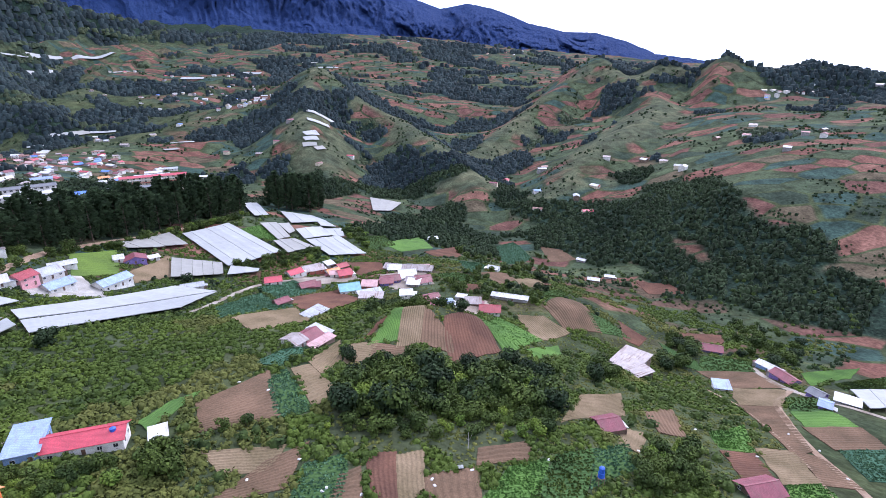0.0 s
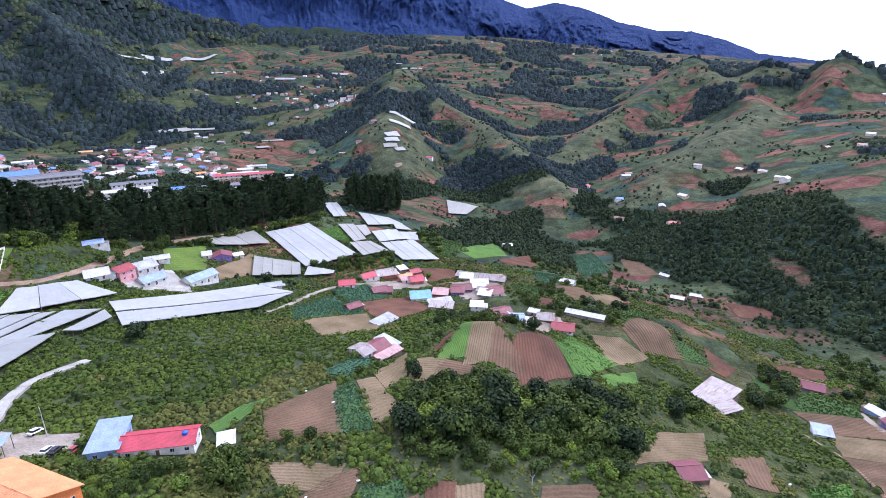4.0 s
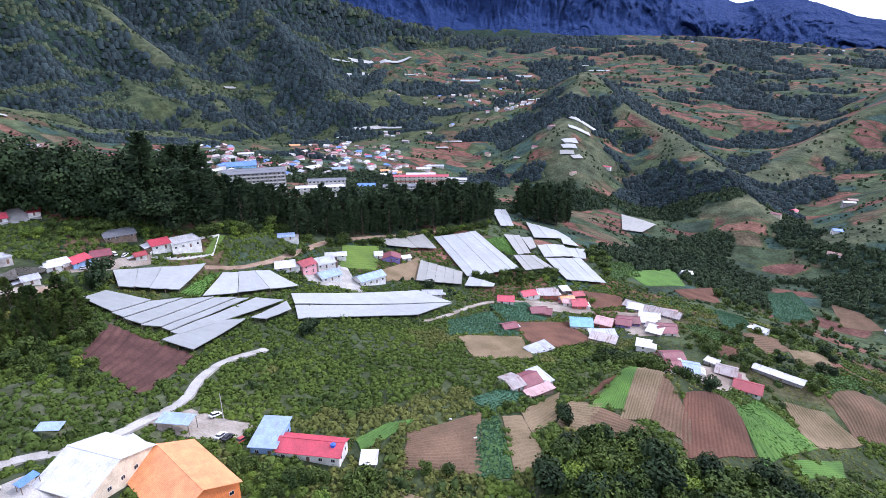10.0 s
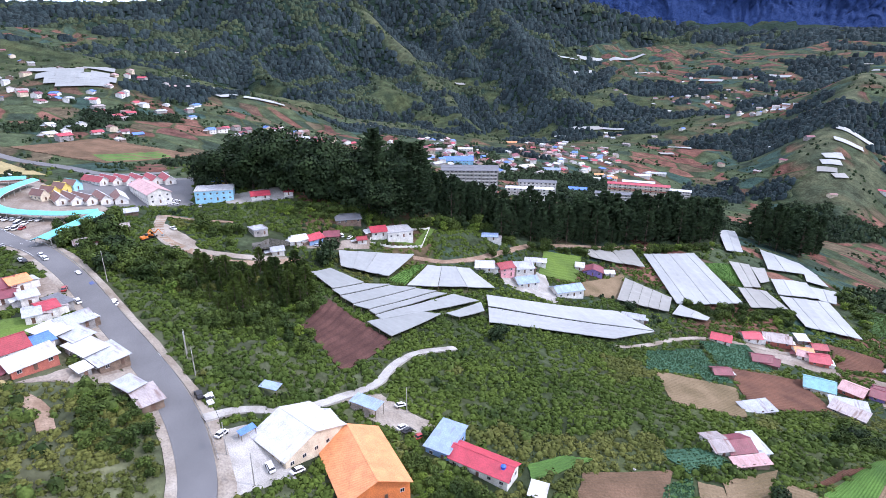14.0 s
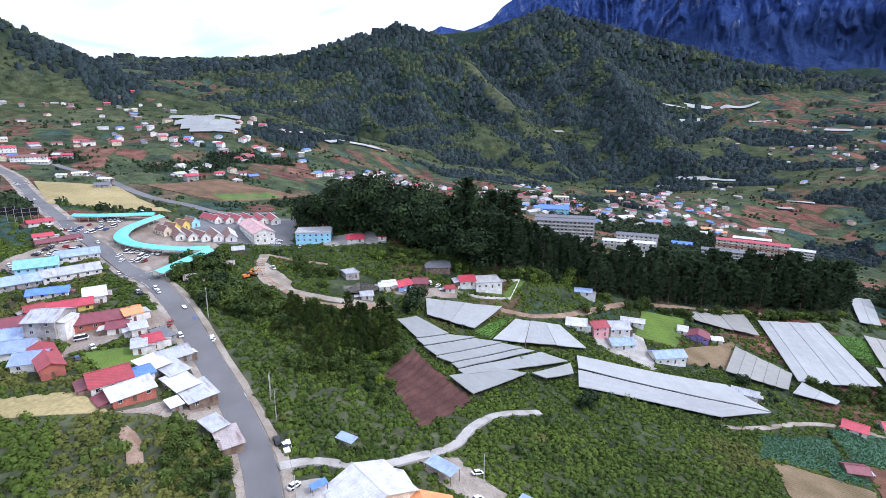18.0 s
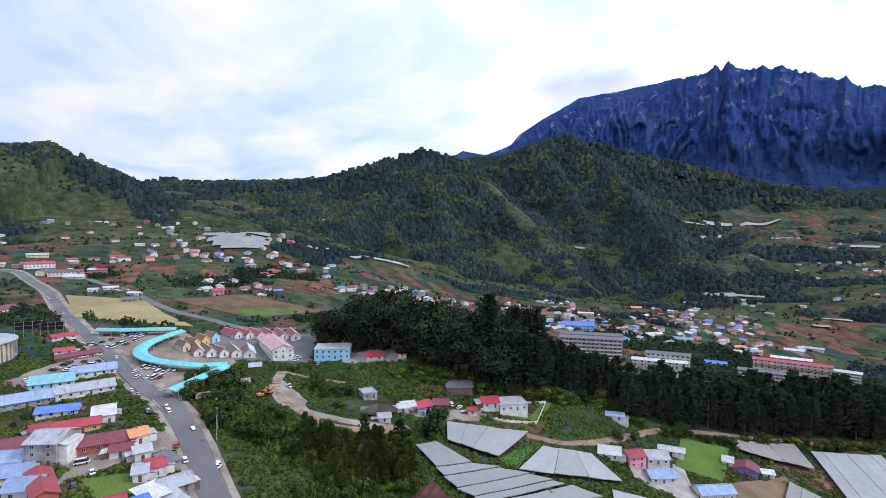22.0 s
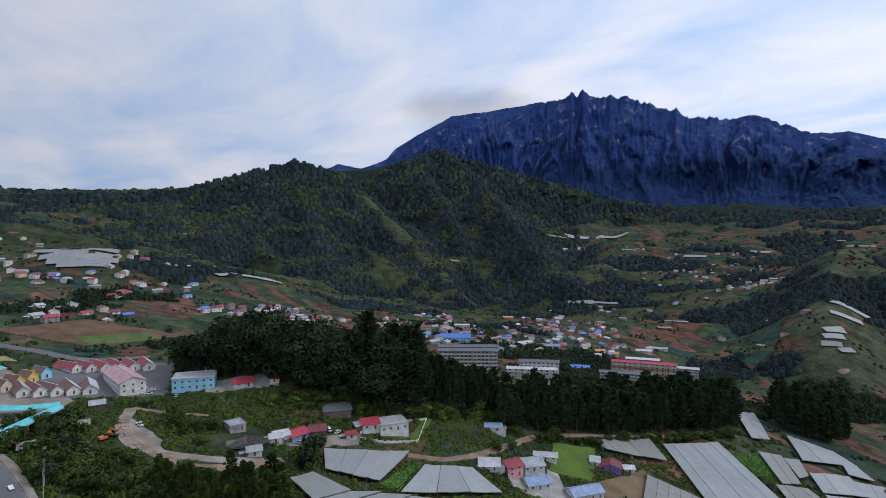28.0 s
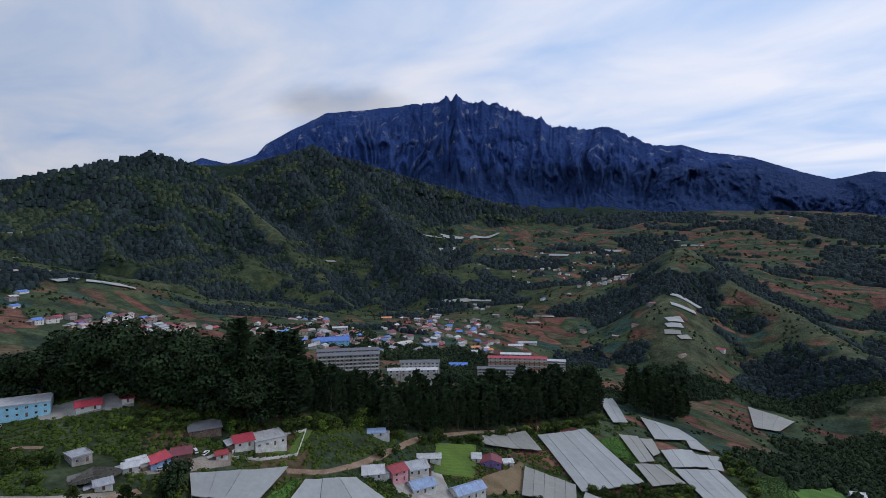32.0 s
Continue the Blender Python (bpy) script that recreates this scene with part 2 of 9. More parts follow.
WALL = {
    "white": shade("white_render", (0.74, 0.73, 0.70), (0.55, 0.53, 0.48), 0.85, 0.4, 4, 0.1, 0, 0.08),
    "cream": shade("cream_render", (0.66, 0.58, 0.44), (0.48, 0.41, 0.31), 0.85, 0.4, 4, 0.1, 0, 0.08),
    "pink": shade("pink_render", (0.72, 0.36, 0.38), (0.60, 0.30, 0.31), 0.85, 0.4, 4, 0.1),
    "blue": shade("blue_boards", (0.24, 0.38, 0.60), (0.18, 0.28, 0.45), 0.8, 0.5, 4, 0.1),
    "cyan": shade("sky_blue_render", (0.34, 0.64, 0.80), (0.28, 0.52, 0.66), 0.8, 0.3, 4, 0.1),
    "grey": shade("grey_boards", (0.34, 0.33, 0.32), (0.20, 0.19, 0.18), 0.85, 0.6, 4, 0.15, 0, 0.15),
    "wood": shade("weathered_boards", (0.22, 0.16, 0.12), (0.12, 0.09, 0.07), 0.85, 0.6, 5, 0.2, 0, 0.2),
    "orange": shade("orange_render", (0.72, 0.22, 0.07), (0.55, 0.17, 0.06), 0.8, 0.4, 4, 0.1),
    "purple": shade("violet_boards", (0.23, 0.18, 0.42), (0.17, 0.13, 0.3), 0.85, 0.5, 4, 0.1),
    "concrete": shade("stained_concrete", (0.40, 0.38, 0.36), (0.22, 0.20, 0.19), 0.9, 0.3, 4, 0.2),
    "brick": shade("brick_red_render", (0.42, 0.14, 0.10), (0.30, 0.10, 0.08), 0.9, 0.5, 5, 0.2),
    "yellow": shade("yellow_render", (0.72, 0.52, 0.15), (0.55, 0.40, 0.12), 0.85, 0.5, 4, 0.1),
}
M_GLASS = shade("dark_window_glass", (0.03, 0.035, 0.045), None, 0.12, 0.2, 2, 0.0, 0, 0.4)
M_FRAME = shade("white_frame", (0.65, 0.64, 0.62), None, 0.6, 1, 6, 0.0)
M_DOOR = shade("brown_door", (0.16, 0.09, 0.06), None, 0.6, 1, 8, 0.1, 0, 0.3)
M_DARK = shade("dark_void", (0.02, 0.02, 0.022), None, 0.9, 1, 4, 0.0)
M_STEEL = shade("galvanised_steel", (0.42, 0.43, 0.44), None, 0.45, 1, 10, 0.05, 0.6)
M_TIMBER = shade("old_timber", (0.20, 0.15, 0.11), None, 0.85, 1, 10, 0.2)
M_CONC = shade("pale_concrete", (0.40, 0.385, 0.36), (0.26, 0.245, 0.22), 0.9, 0.15, 3, 0.15)
M_ASPHALT = shade("worn_asphalt", (0.165, 0.163, 0.165), (0.125, 0.124, 0.126), 0.88, 0.05, 7.0, 0.1)
M_TRACK = shade("pale_gravel_track", (0.33, 0.295, 0.25), (0.20, 0.165, 0.13), 0.95, 0.12, 1.6, 0.3)
M_POND = shade("still_brown_pond_water", (0.09, 0.085, 0.07), (0.06, 0.06, 0.05), 0.08, 0.1, 0.5, 0.0)
M_DIRT = shade("brown_dirt_track", (0.30, 0.22, 0.16), (0.19, 0.125, 0.085), 0.95, 0.15, 1.6, 0.3)
M_YARD = shade("trodden_yard_earth", (0.30, 0.26, 0.22), (0.18, 0.14, 0.11), 0.95, 0.07, 1.2, 0.3)
M_PAINT = shade("road_marking_paint", (0.70, 0.70, 0.68), (0.45, 0.45, 0.43), 0.7, 0.5, 6, 0.0)
M_BARK = shade("grey_brown_bark", (0.13, 0.10, 0.08), None, 0.9, 0.8, 6, 0.4)
M_PINE = shade("pine_needles", (0.052, 0.082, 0.036), (0.015, 0.028, 0.015), 0.85, 0.06, 0.9, 0.0, 0, 0.5, True, 0.8)
M_LEAF = shade("broad_leaves", (0.066, 0.096, 0.019), (0.022, 0.040, 0.010), 0.75, 0.09, 1.6, 0.5, 0, 0.4, True)
M_LEAF_LIGHT = shade("light_green_leaves", (0.135, 0.185, 0.026), (0.062, 0.110, 0.018), 0.75, 0.12, 1.6, 0.5, 0, 0.35, True)
M_LEAF_DARK = shade("dark_green_leaves", (0.028, 0.048, 0.017), (0.010, 0.020, 0.009), 0.8, 0.09, 1.2, 0.5, 0, 0.4, True)
M_SCRUB = shade("tall_scrub_leaves", (0.080, 0.116, 0.018), (0.032, 0.056, 0.011), 0.8, 0.035, 1.6, 0.6, 0, 0.22, True, 0.8)
M_DRY = shade("dry_reeds", (0.118, 0.122, 0.032), (0.052, 0.068, 0.016), 0.85, 0.05, 1.6, 0.6, 0, 0.25, True, 0.8)
# bluish because distance haze is mixed into this far canopy's colour
M_FOREST_HAZED = shade("hazed_hill_forest_canopy", (0.034, 0.050, 0.050), (0.011, 0.020, 0.023), 0.9, 0.006, 0.22, 0.9, 0, 0.42, True, 0.9)
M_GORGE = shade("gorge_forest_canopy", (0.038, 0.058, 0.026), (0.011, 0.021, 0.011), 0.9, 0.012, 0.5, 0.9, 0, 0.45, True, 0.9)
# lighter rib growth, its tone also standing in for sun on the crests
M_FERN_LIT = shade("lit_rib_canopy", (0.060, 0.076, 0.036), (0.026, 0.039, 0.025), 0.9, 0.008, 0.22, 0.9, 0, 0.42, True, 0.9)
M_CROP = shade("crop_leaves", (0.095, 0.19, 0.04), (0.06, 0.125, 0.03), 0.75, 0.1, 1.5, 0.0, 0, 0.3, True)
M_CABBAGE = shade("blue_green_cabbage_leaves", (0.085, 0.16, 0.085), (0.05, 0.11, 0.055), 0.75, 0.1, 1.5, 0.0, 0, 0.3, True)
SOIL = {
    "brown": shade("ploughed_brown_soil", (0.168, 0.106, 0.068), (0.098, 0.066, 0.041), 0.95, 0.07, 1.6, 0.5),
    "red": shade("ploughed_red_soil", (0.150, 0.075, 0.050), (0.092, 0.048, 0.034), 0.95, 0.07, 1.6, 0.5),
    "tan": shade("dry_tan_soil", (0.215, 0.158, 0.098), (0.135, 0.103, 0.058), 0.95, 0.07, 1.6, 0.5),
    "dark": shade("damp_red_soil", (0.10, 0.05, 0.042), (0.06, 0.03, 0.026), 0.95, 0.12, 1.2, 0.7),
    "grass": shade("short_grass", (0.115, 0.18, 0.035), (0.08, 0.125, 0.03), 0.9, 0.05, 1.5, 0.3),
    "straw": shade("dry_playing_field_grass", (0.34, 0.28, 0.14), (0.25, 0.21, 0.10), 0.95, 0.03, 0.8, 0.2),
    "lime": shade("bright_green_crop_bed", (0.095, 0.185, 0.04), (0.06, 0.12, 0.03), 0.9, 0.07, 2.0, 0.4),
    "green": shade("green_crop_bed", (0.06, 0.115, 0.035), (0.04, 0.08, 0.026), 0.9, 0.07, 2.0, 0.4),
    "teal": shade("blue_green_crop_bed", (0.05, 0.115, 0.07), (0.035, 0.08, 0.05), 0.9, 0.07, 2.0, 0.4),
}


def net_material(name, color):
    """Film and netting: smooth, with faint streaks of dirt along the strips."""
    m = shade(name, color, tuple(c * 0.86 for c in color), 0.6, 0.04, 0.35, 0.0, 0, 0.07)
    n, l = m.node_tree.nodes, m.node_tree.links
    b = n["Principled BSDF"]
    for k in n:
        if k.bl_idname == "ShaderNodeMapRange" and abs(k.inputs["To Min"].default_value - 0.78) < 0.01:
            k.inputs["To Min"].default_value, k.inputs["To Max"].default_value = 0.93, 1.06
    co = n.new("ShaderNodeTexCoord")
    mp = n.new("ShaderNodeMapping")
    mp.inputs["Scale"].default_value = (0.9, 0.06, 1)
    l.new(co.outputs["UV"], mp.inputs[0])
    ns = n.new("ShaderNodeTexNoise")
    ns.inputs["Scale"].default_value, ns.inputs["Detail"].default_value = 0.9, 5
    l.new(mp.outputs[0], ns.inputs["Vector"])
    mr = n.new("ShaderNodeMapRange")
    mr.inputs["From Min"].default_value, mr.inputs["From Max"].default_value = 0.35, 0.65
    mr.inputs["To Min"].default_value, mr.inputs["To Max"].default_value = 0.95, 1.03
    l.new(ns.outputs["Fac"], mr.inputs["Value"])
    sc = n.new("ShaderNodeVectorMath")
    sc.operation = "SCALE"
    l.new(b.inputs["Base Color"].links[0].from_socket, sc.inputs[0])
    l.new(mr.outputs[0], sc.inputs["Scale"])
    l.new(sc.outputs[0], b.inputs["Base Color"])
    return m


NET = {
    "white": net_material("white_rain_shelter_film", (0.315, 0.328, 0.322)),
    "grey": net_material("grey_shade_net", (0.252, 0.264, 0.256)),
    "beige": net_material("aged_beige_net", (0.262, 0.258, 0.232)),
}


def land_material():
    """Hill land: scrub, grass and a patchwork of fields, chosen by the cover layer of the ground sheet."""
    m = bpy.data.materials.new("hill_land")
    m.use_nodes = True
    n, l = m.node_tree.nodes, m.node_tree.links
    b = n["Principled BSDF"]
    b.inputs["Roughness"].default_value = 0.95
    b.inputs["Specular IOR Level"].default_value = 0.05
    geo = n.new("ShaderNodeNewGeometry")
    att = n.new("ShaderNodeAttribute")
    att.attribute_name = "cover"
    sep = n.new("ShaderNodeSeparateColor")
    l.new(att.outputs["Color"], sep.inputs[0])

    def noise_of(scale, detail=5):
        t = n.new("ShaderNodeTexNoise")
        t.inputs["Scale"].default_value, t.inputs["Detail"].default_value = scale, detail
        l.new(geo.outputs["Position"], t.inputs["Vector"])
        return t.outputs["Fac"]

    def ramp_of(fac, stops):
        r = n.new("ShaderNodeValToRGB")
        e = r.color_ramp.elements
        while len(e) < len(stops):
            e.new(0.5)
        for k, (p, c) in zip(e, stops):
            k.position, k.color = p, (*c, 1)
        l.new(fac, r.inputs[0])
        return r

    def mix_of(fac, a, c):
        x = n.new("ShaderNodeMix")
        x.data_type = "RGBA"
        l.new(fac, x.inputs["Factor"])
        l.new(a, x.inputs["A"])
        l.new(c, x.inputs["B"])
        return x.outputs["Result"]

    fine, mid, coarse = noise_of(0.35, 6), noise_of(0.02, 6), noise_of(0.06, 6)
    scrub = ramp_of(mid, [(0.3, (0.028, 0.040, 0.022)), (0.5, (0.046, 0.060, 0.028)), (0.7, (0.064, 0.074, 0.034))])
    grass = ramp_of(mid, [(0.3, (0.046, 0.058, 0.036)), (0.55, (0.078, 0.088, 0.050)), (0.75, (0.108, 0.106, 0.062))])
    forest = ramp_of(fine, [(0.3, (0.010, 0.020, 0.014)), (0.7, (0.024, 0.042, 0.028))])
    # fields: irregular plots, each with its own crop or bare soil
    warp = n.new("ShaderNodeTexNoise")
    warp.inputs["Scale"].default_value = 0.012
    l.new(geo.outputs["Position"], warp.inputs["Vector"])
    push = n.new("ShaderNodeVectorMath")
    push.operation = "MULTIPLY_ADD"
    push.inputs[1].default_value = (40, 40, 0)
    l.new(warp.outputs["Color"], push.inputs[0])
    l.new(geo.outputs["Position"], push.inputs[2])
    flat = n.new("ShaderNodeMapping")
    flat.inputs["Scale"].default_value = (0.019, 0.034, 0.0)
    flat.inputs["Rotation"].default_value = (0, 0, 0.6)
    l.new(push.outputs[0], flat.inputs[0])
    vor = n.new("ShaderNodeTexVoronoi")
    vor.voronoi_dimensions = "2D"
    vor.inputs["Scale"].default_value = 1.0
    l.new(flat.outputs[0], vor.inputs["Vector"])
    sc2 = n.new("ShaderNodeSeparateColor")
    l.new(vor.outputs["Color"], sc2.inputs[0])
    plots = ramp_of(sc2.outputs[0], [(0.0, (0.032, 0.048, 0.032)), (0.12, (0.135, 0.063, 0.048)), (0.24, (0.060, 0.080, 0.042)), (0.38, (0.034, 0.062, 0.050)),
                                     (0.52, (0.155, 0.078, 0.058)), (0.62, (0.046, 0.064, 0.036)), (0.80, (0.112, 0.056, 0.045)), (0.90, (0.098, 0.078, 0.050))])
    plots.color_ramp.interpolation = "CONSTANT"
    edge = n.new("ShaderNodeTexVoronoi")
    edge.voronoi_dimensions, edge.feature = "2D", "DISTANCE_TO_EDGE"
    edge.inputs["Scale"].default_value = 1.0
    l.new(flat.outputs[0], edge.inputs["Vector"])
    hedge = n.new("ShaderNodeMapRange")
    hedge.inputs["From Min"].default_value, hedge.inputs["From Max"].default_value = 0.03, 0.09
    l.new(edge.outputs["Distance"], hedge.inputs["Value"])
    plot = mix_of(hedge.outputs[0], scrub.outputs[0], plots.outputs[0])
    out = mix_of(sep.outputs[2], scrub.outputs[0], grass.outputs[0])
    out = mix_of(sep.outputs[1], out, plot)
    out = mix_of(sep.outputs[0], out, forest.outputs[0])
    gr = n.new("ShaderNodeMapRange")
    gr.inputs["From Min"].default_value, gr.inputs["From Max"].default_value = 0.3, 0.7
    gr.inputs["To Min"].default_value, gr.inputs["To Max"].default_value = 0.65, 1.3
    l.new(fine, gr.inputs["Value"])
    s = n.new("ShaderNodeVectorMath")
    s.operation = "SCALE"
    l.new(out, s.inputs[0])
    l.new(gr.outputs[0], s.inputs["Scale"])
    l.new(s.outputs[0], b.inputs["Base Color"])
    gr2 = n.new("ShaderNodeMapRange")
    gr2.inputs["From Min"].default_value, gr2.inputs["From Max"].default_value = 0.32, 0.68
    gr2.inputs["To Min"].default_value, gr2.inputs["To Max"].default_value = 0.6, 1.36
    l.new(coarse, gr2.inputs["Value"])
    s2 = n.new("ShaderNodeVectorMath")
    s2.operation = "SCALE"
    l.new(s.outputs[0], s2.inputs[0])
    l.new(gr2.outputs[0], s2.inputs["Scale"])
    l.new(s2.outputs[0], b.inputs["Base Color"])
    bp = n.new("ShaderNodeBump")
    bp.inputs["Strength"].default_value, bp.inputs["Distance"].default_value = 0.6, 1.5
    l.new(fine, bp.inputs["Height"])
    l.new(bp.outputs[0], b.inputs["Normal"])
    return m


def rock_material():
    """Granite massif: dark forested foot, bare slabs and scars on the steep faces, with distance haze painted in as
    blue.
    """
    m = bpy.data.materials.new("hazed_granite_massif")
    m.use_nodes = True
    n, l = m.node_tree.nodes, m.node_tree.links
    b = n["Principled BSDF"]
    b.inputs["Roughness"].default_value = 0.9
    b.inputs["Specular IOR Level"].default_value = 0.05
    geo = n.new("ShaderNodeNewGeometry")
    mp = n.new("ShaderNodeMapping")
    mp.inputs["Scale"].default_value = (0.0045, 0.0045, 0.0030)
    l.new(geo.outputs["Position"], mp.inputs[0])
    ns = n.new("ShaderNodeTexNoise")
    ns.inputs["Scale"].default_value, ns.inputs["Detail"].default_value = 1.0, 8
    ns.inputs["Roughness"].default_value = 0.62
    l.new(mp.outputs[0], ns.inputs["Vector"])
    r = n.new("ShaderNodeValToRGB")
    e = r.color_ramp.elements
    # these blues are aerial haze put into the rock colour
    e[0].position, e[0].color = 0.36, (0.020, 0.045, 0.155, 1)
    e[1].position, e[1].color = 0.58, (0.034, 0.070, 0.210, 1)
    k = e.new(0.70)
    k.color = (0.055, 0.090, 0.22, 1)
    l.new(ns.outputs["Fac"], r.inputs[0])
    # pale scars where slabs have fallen away, drawn out down the faces
    mp2 = n.new("ShaderNodeMapping")
    mp2.inputs["Scale"].default_value = (0.0125, 0.0125, 0.0021)
    l.new(geo.outputs["Position"], mp2.inputs[0])
    ns2 = n.new("ShaderNodeTexNoise")
    ns2.inputs["Scale"].default_value, ns2.inputs["Detail"].default_value = 1.0, 7
    ns2.inputs["Roughness"].default_value, ns2.inputs["Distortion"].default_value = 0.6, 0.5
    l.new(mp2.outputs[0], ns2.inputs["Vector"])
    r2 = n.new("ShaderNodeValToRGB")
    r2.color_ramp.elements[0].position, r2.color_ramp.elements[1].position = 0.575, 0.68
    r2.color_ramp.elements[0].color, r2.color_ramp.elements[1].color = (0, 0, 0, 1), (0.75, 0.75, 0.75, 1)
    l.new(ns2.outputs["Fac"], r2.inputs[0])
    mx2 = n.new("ShaderNodeMix")
    mx2.data_type = "RGBA"
    l.new(r2.outputs[0], mx2.inputs["Factor"])
    l.new(r.outputs[0], mx2.inputs["A"])
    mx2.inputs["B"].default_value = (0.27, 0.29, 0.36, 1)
    foot = n.new("ShaderNodeSeparateXYZ")
    l.new(geo.outputs["Position"], foot.inputs[0])
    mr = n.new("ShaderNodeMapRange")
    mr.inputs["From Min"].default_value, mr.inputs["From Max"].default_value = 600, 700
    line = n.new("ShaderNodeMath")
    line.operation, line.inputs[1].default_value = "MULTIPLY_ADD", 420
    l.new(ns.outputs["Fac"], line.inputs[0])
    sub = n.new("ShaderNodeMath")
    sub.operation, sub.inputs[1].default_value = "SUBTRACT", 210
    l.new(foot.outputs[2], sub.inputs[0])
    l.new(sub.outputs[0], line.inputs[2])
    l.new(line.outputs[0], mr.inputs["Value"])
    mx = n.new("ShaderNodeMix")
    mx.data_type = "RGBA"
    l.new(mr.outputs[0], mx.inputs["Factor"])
    # the forested foot carries the same painted haze
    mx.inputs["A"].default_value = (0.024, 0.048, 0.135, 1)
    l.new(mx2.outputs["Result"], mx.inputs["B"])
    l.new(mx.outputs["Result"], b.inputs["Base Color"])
    crag = n.new("ShaderNodeTexNoise")
    crag.inputs["Scale"].default_value, crag.inputs["Detail"].default_value, crag.inputs["Roughness"].default_value = 0.016, 8, 0.65
    l.new(geo.outputs["Position"], crag.inputs["Vector"])
    bp = n.new("ShaderNodeBump")
    bp.inputs["Strength"].default_value, bp.inputs["Distance"].default_value = 0.9, 60
    l.new(crag.outputs["Fac"], bp.inputs["Height"])
    l.new(bp.outputs[0], b.inputs["Normal"])
    return m


M_LAND, M_HAZED_ROCK = land_material(), rock_material()


# ---- the land: spot heights of the valley floor, ridge lines over it, fitted to the camera's view ----
SPOTS_NEAR = [(0, 0, 6), (60, 40, -4), (-40, 60, 0), (-76, 101, -2), (-50, 175, -11), (-170, 114, 2), (-128, 262, -30),
              (-202, 219, -9), (-256, 178, 12), (-105, 66, 6), (-141, 56, 11), (-150, 40, 17), (-120, 0, 20), (-100, -60, 24),
              (-57, 303, -43), (-60, 395, -51), (-224, 280, -14), (-156, 426, -32), (43, 355, -48), (100, 240, -57),
              (40, 150, -20), (151, 212, -60), (185, 234, -62), (192, 180, -48), (10, 230, -27)]
SPOTS_TOWN = [(-367, 110, 30), (-343, 206, 46), (-312, 240, 41), (-392, 150, 42), (-281, 13, 37), (-431, 19, 40), (-321, -36, 33), (-183, -11, 32), (-200, 30, 26), (-220, -80, 30),
              (-600, -110, 50), (-620, 20, 44), (-560, 120, 30), (-655, 115, 42), (-700, 220, 28), (-680, 330, 12),
              (-290, 285, 12), (-400, 335, 8), (-260, 420, -22), (-330, 520, -36), (-230, 545, -44), (-420, 480, -24),
              (-460, 230, 22), (-815, 440, 5), (-630, 535, -10), (-740, 710, -38), (-650, 795, -40), (-500, 620, -35)]
SPOTS_FAR = [(-895, -150, 75), (-1010, 20, 72), (-980, 105, 97), (-967, 337, 66), (-1300, 280, 100), (-77, 785, -105),
             (-845, 2165, 80), (-865, 1830, 20), (-665, 1695, -25), (-845, 1270, -65), (-1313, 2248, 98),
             (-350, 1508, 70), (-795, 2915, 220), (-195, 3310, 240), (130, 3010, 195), (965, 3025, 110), (-400, 800, -85), (-500, 1000, -70), (-400, 2200, 60)]
SPOTS_VALLEYS = [(-2555, 1610, 420), (-1985, 1555, 195), (-1510, 1345, 55), (-1060, 1090, -75), (-1660, 455, 45), (-1430, 520, 5), (-1880, 385, 90),
                 (-45, 1970, 25), (30, 1475, -45), (65, 1170, -85), (75, 900, -114), (100, 685, -120), (140, 515, -106), (190, 420, -98),
                 (265, 385, -96), (330, 310, -92), (420, 230, -95), (580, 1080, 5), (495, 730, -8), (345, 585, -34), (430, 530, -38),
                 (350, 750, -48), (660, 855, 8), (600, 420, -50), (900, 800, 30)]
SPOTS_BACK = [(0, -400, 40), (500, -300, 0), (-500, -600, 90), (1500, 0, 40), (0, -2000, 250), (-2500, -2000, 420),
              (3000, -1000, 150), (2500, 2000, 60), (-4500, 0, 420), (-4500, 3000, 600), (0, 4700, 300), (3000, 4000, 40),
              (-4000, -4000, 500), (4000, -4000, 300), (4600, 3000, 60)]
SPOTS = np.array(SPOTS_NEAR + SPOTS_TOWN + SPOTS_FAR + SPOTS_VALLEYS + SPOTS_BACK, float)

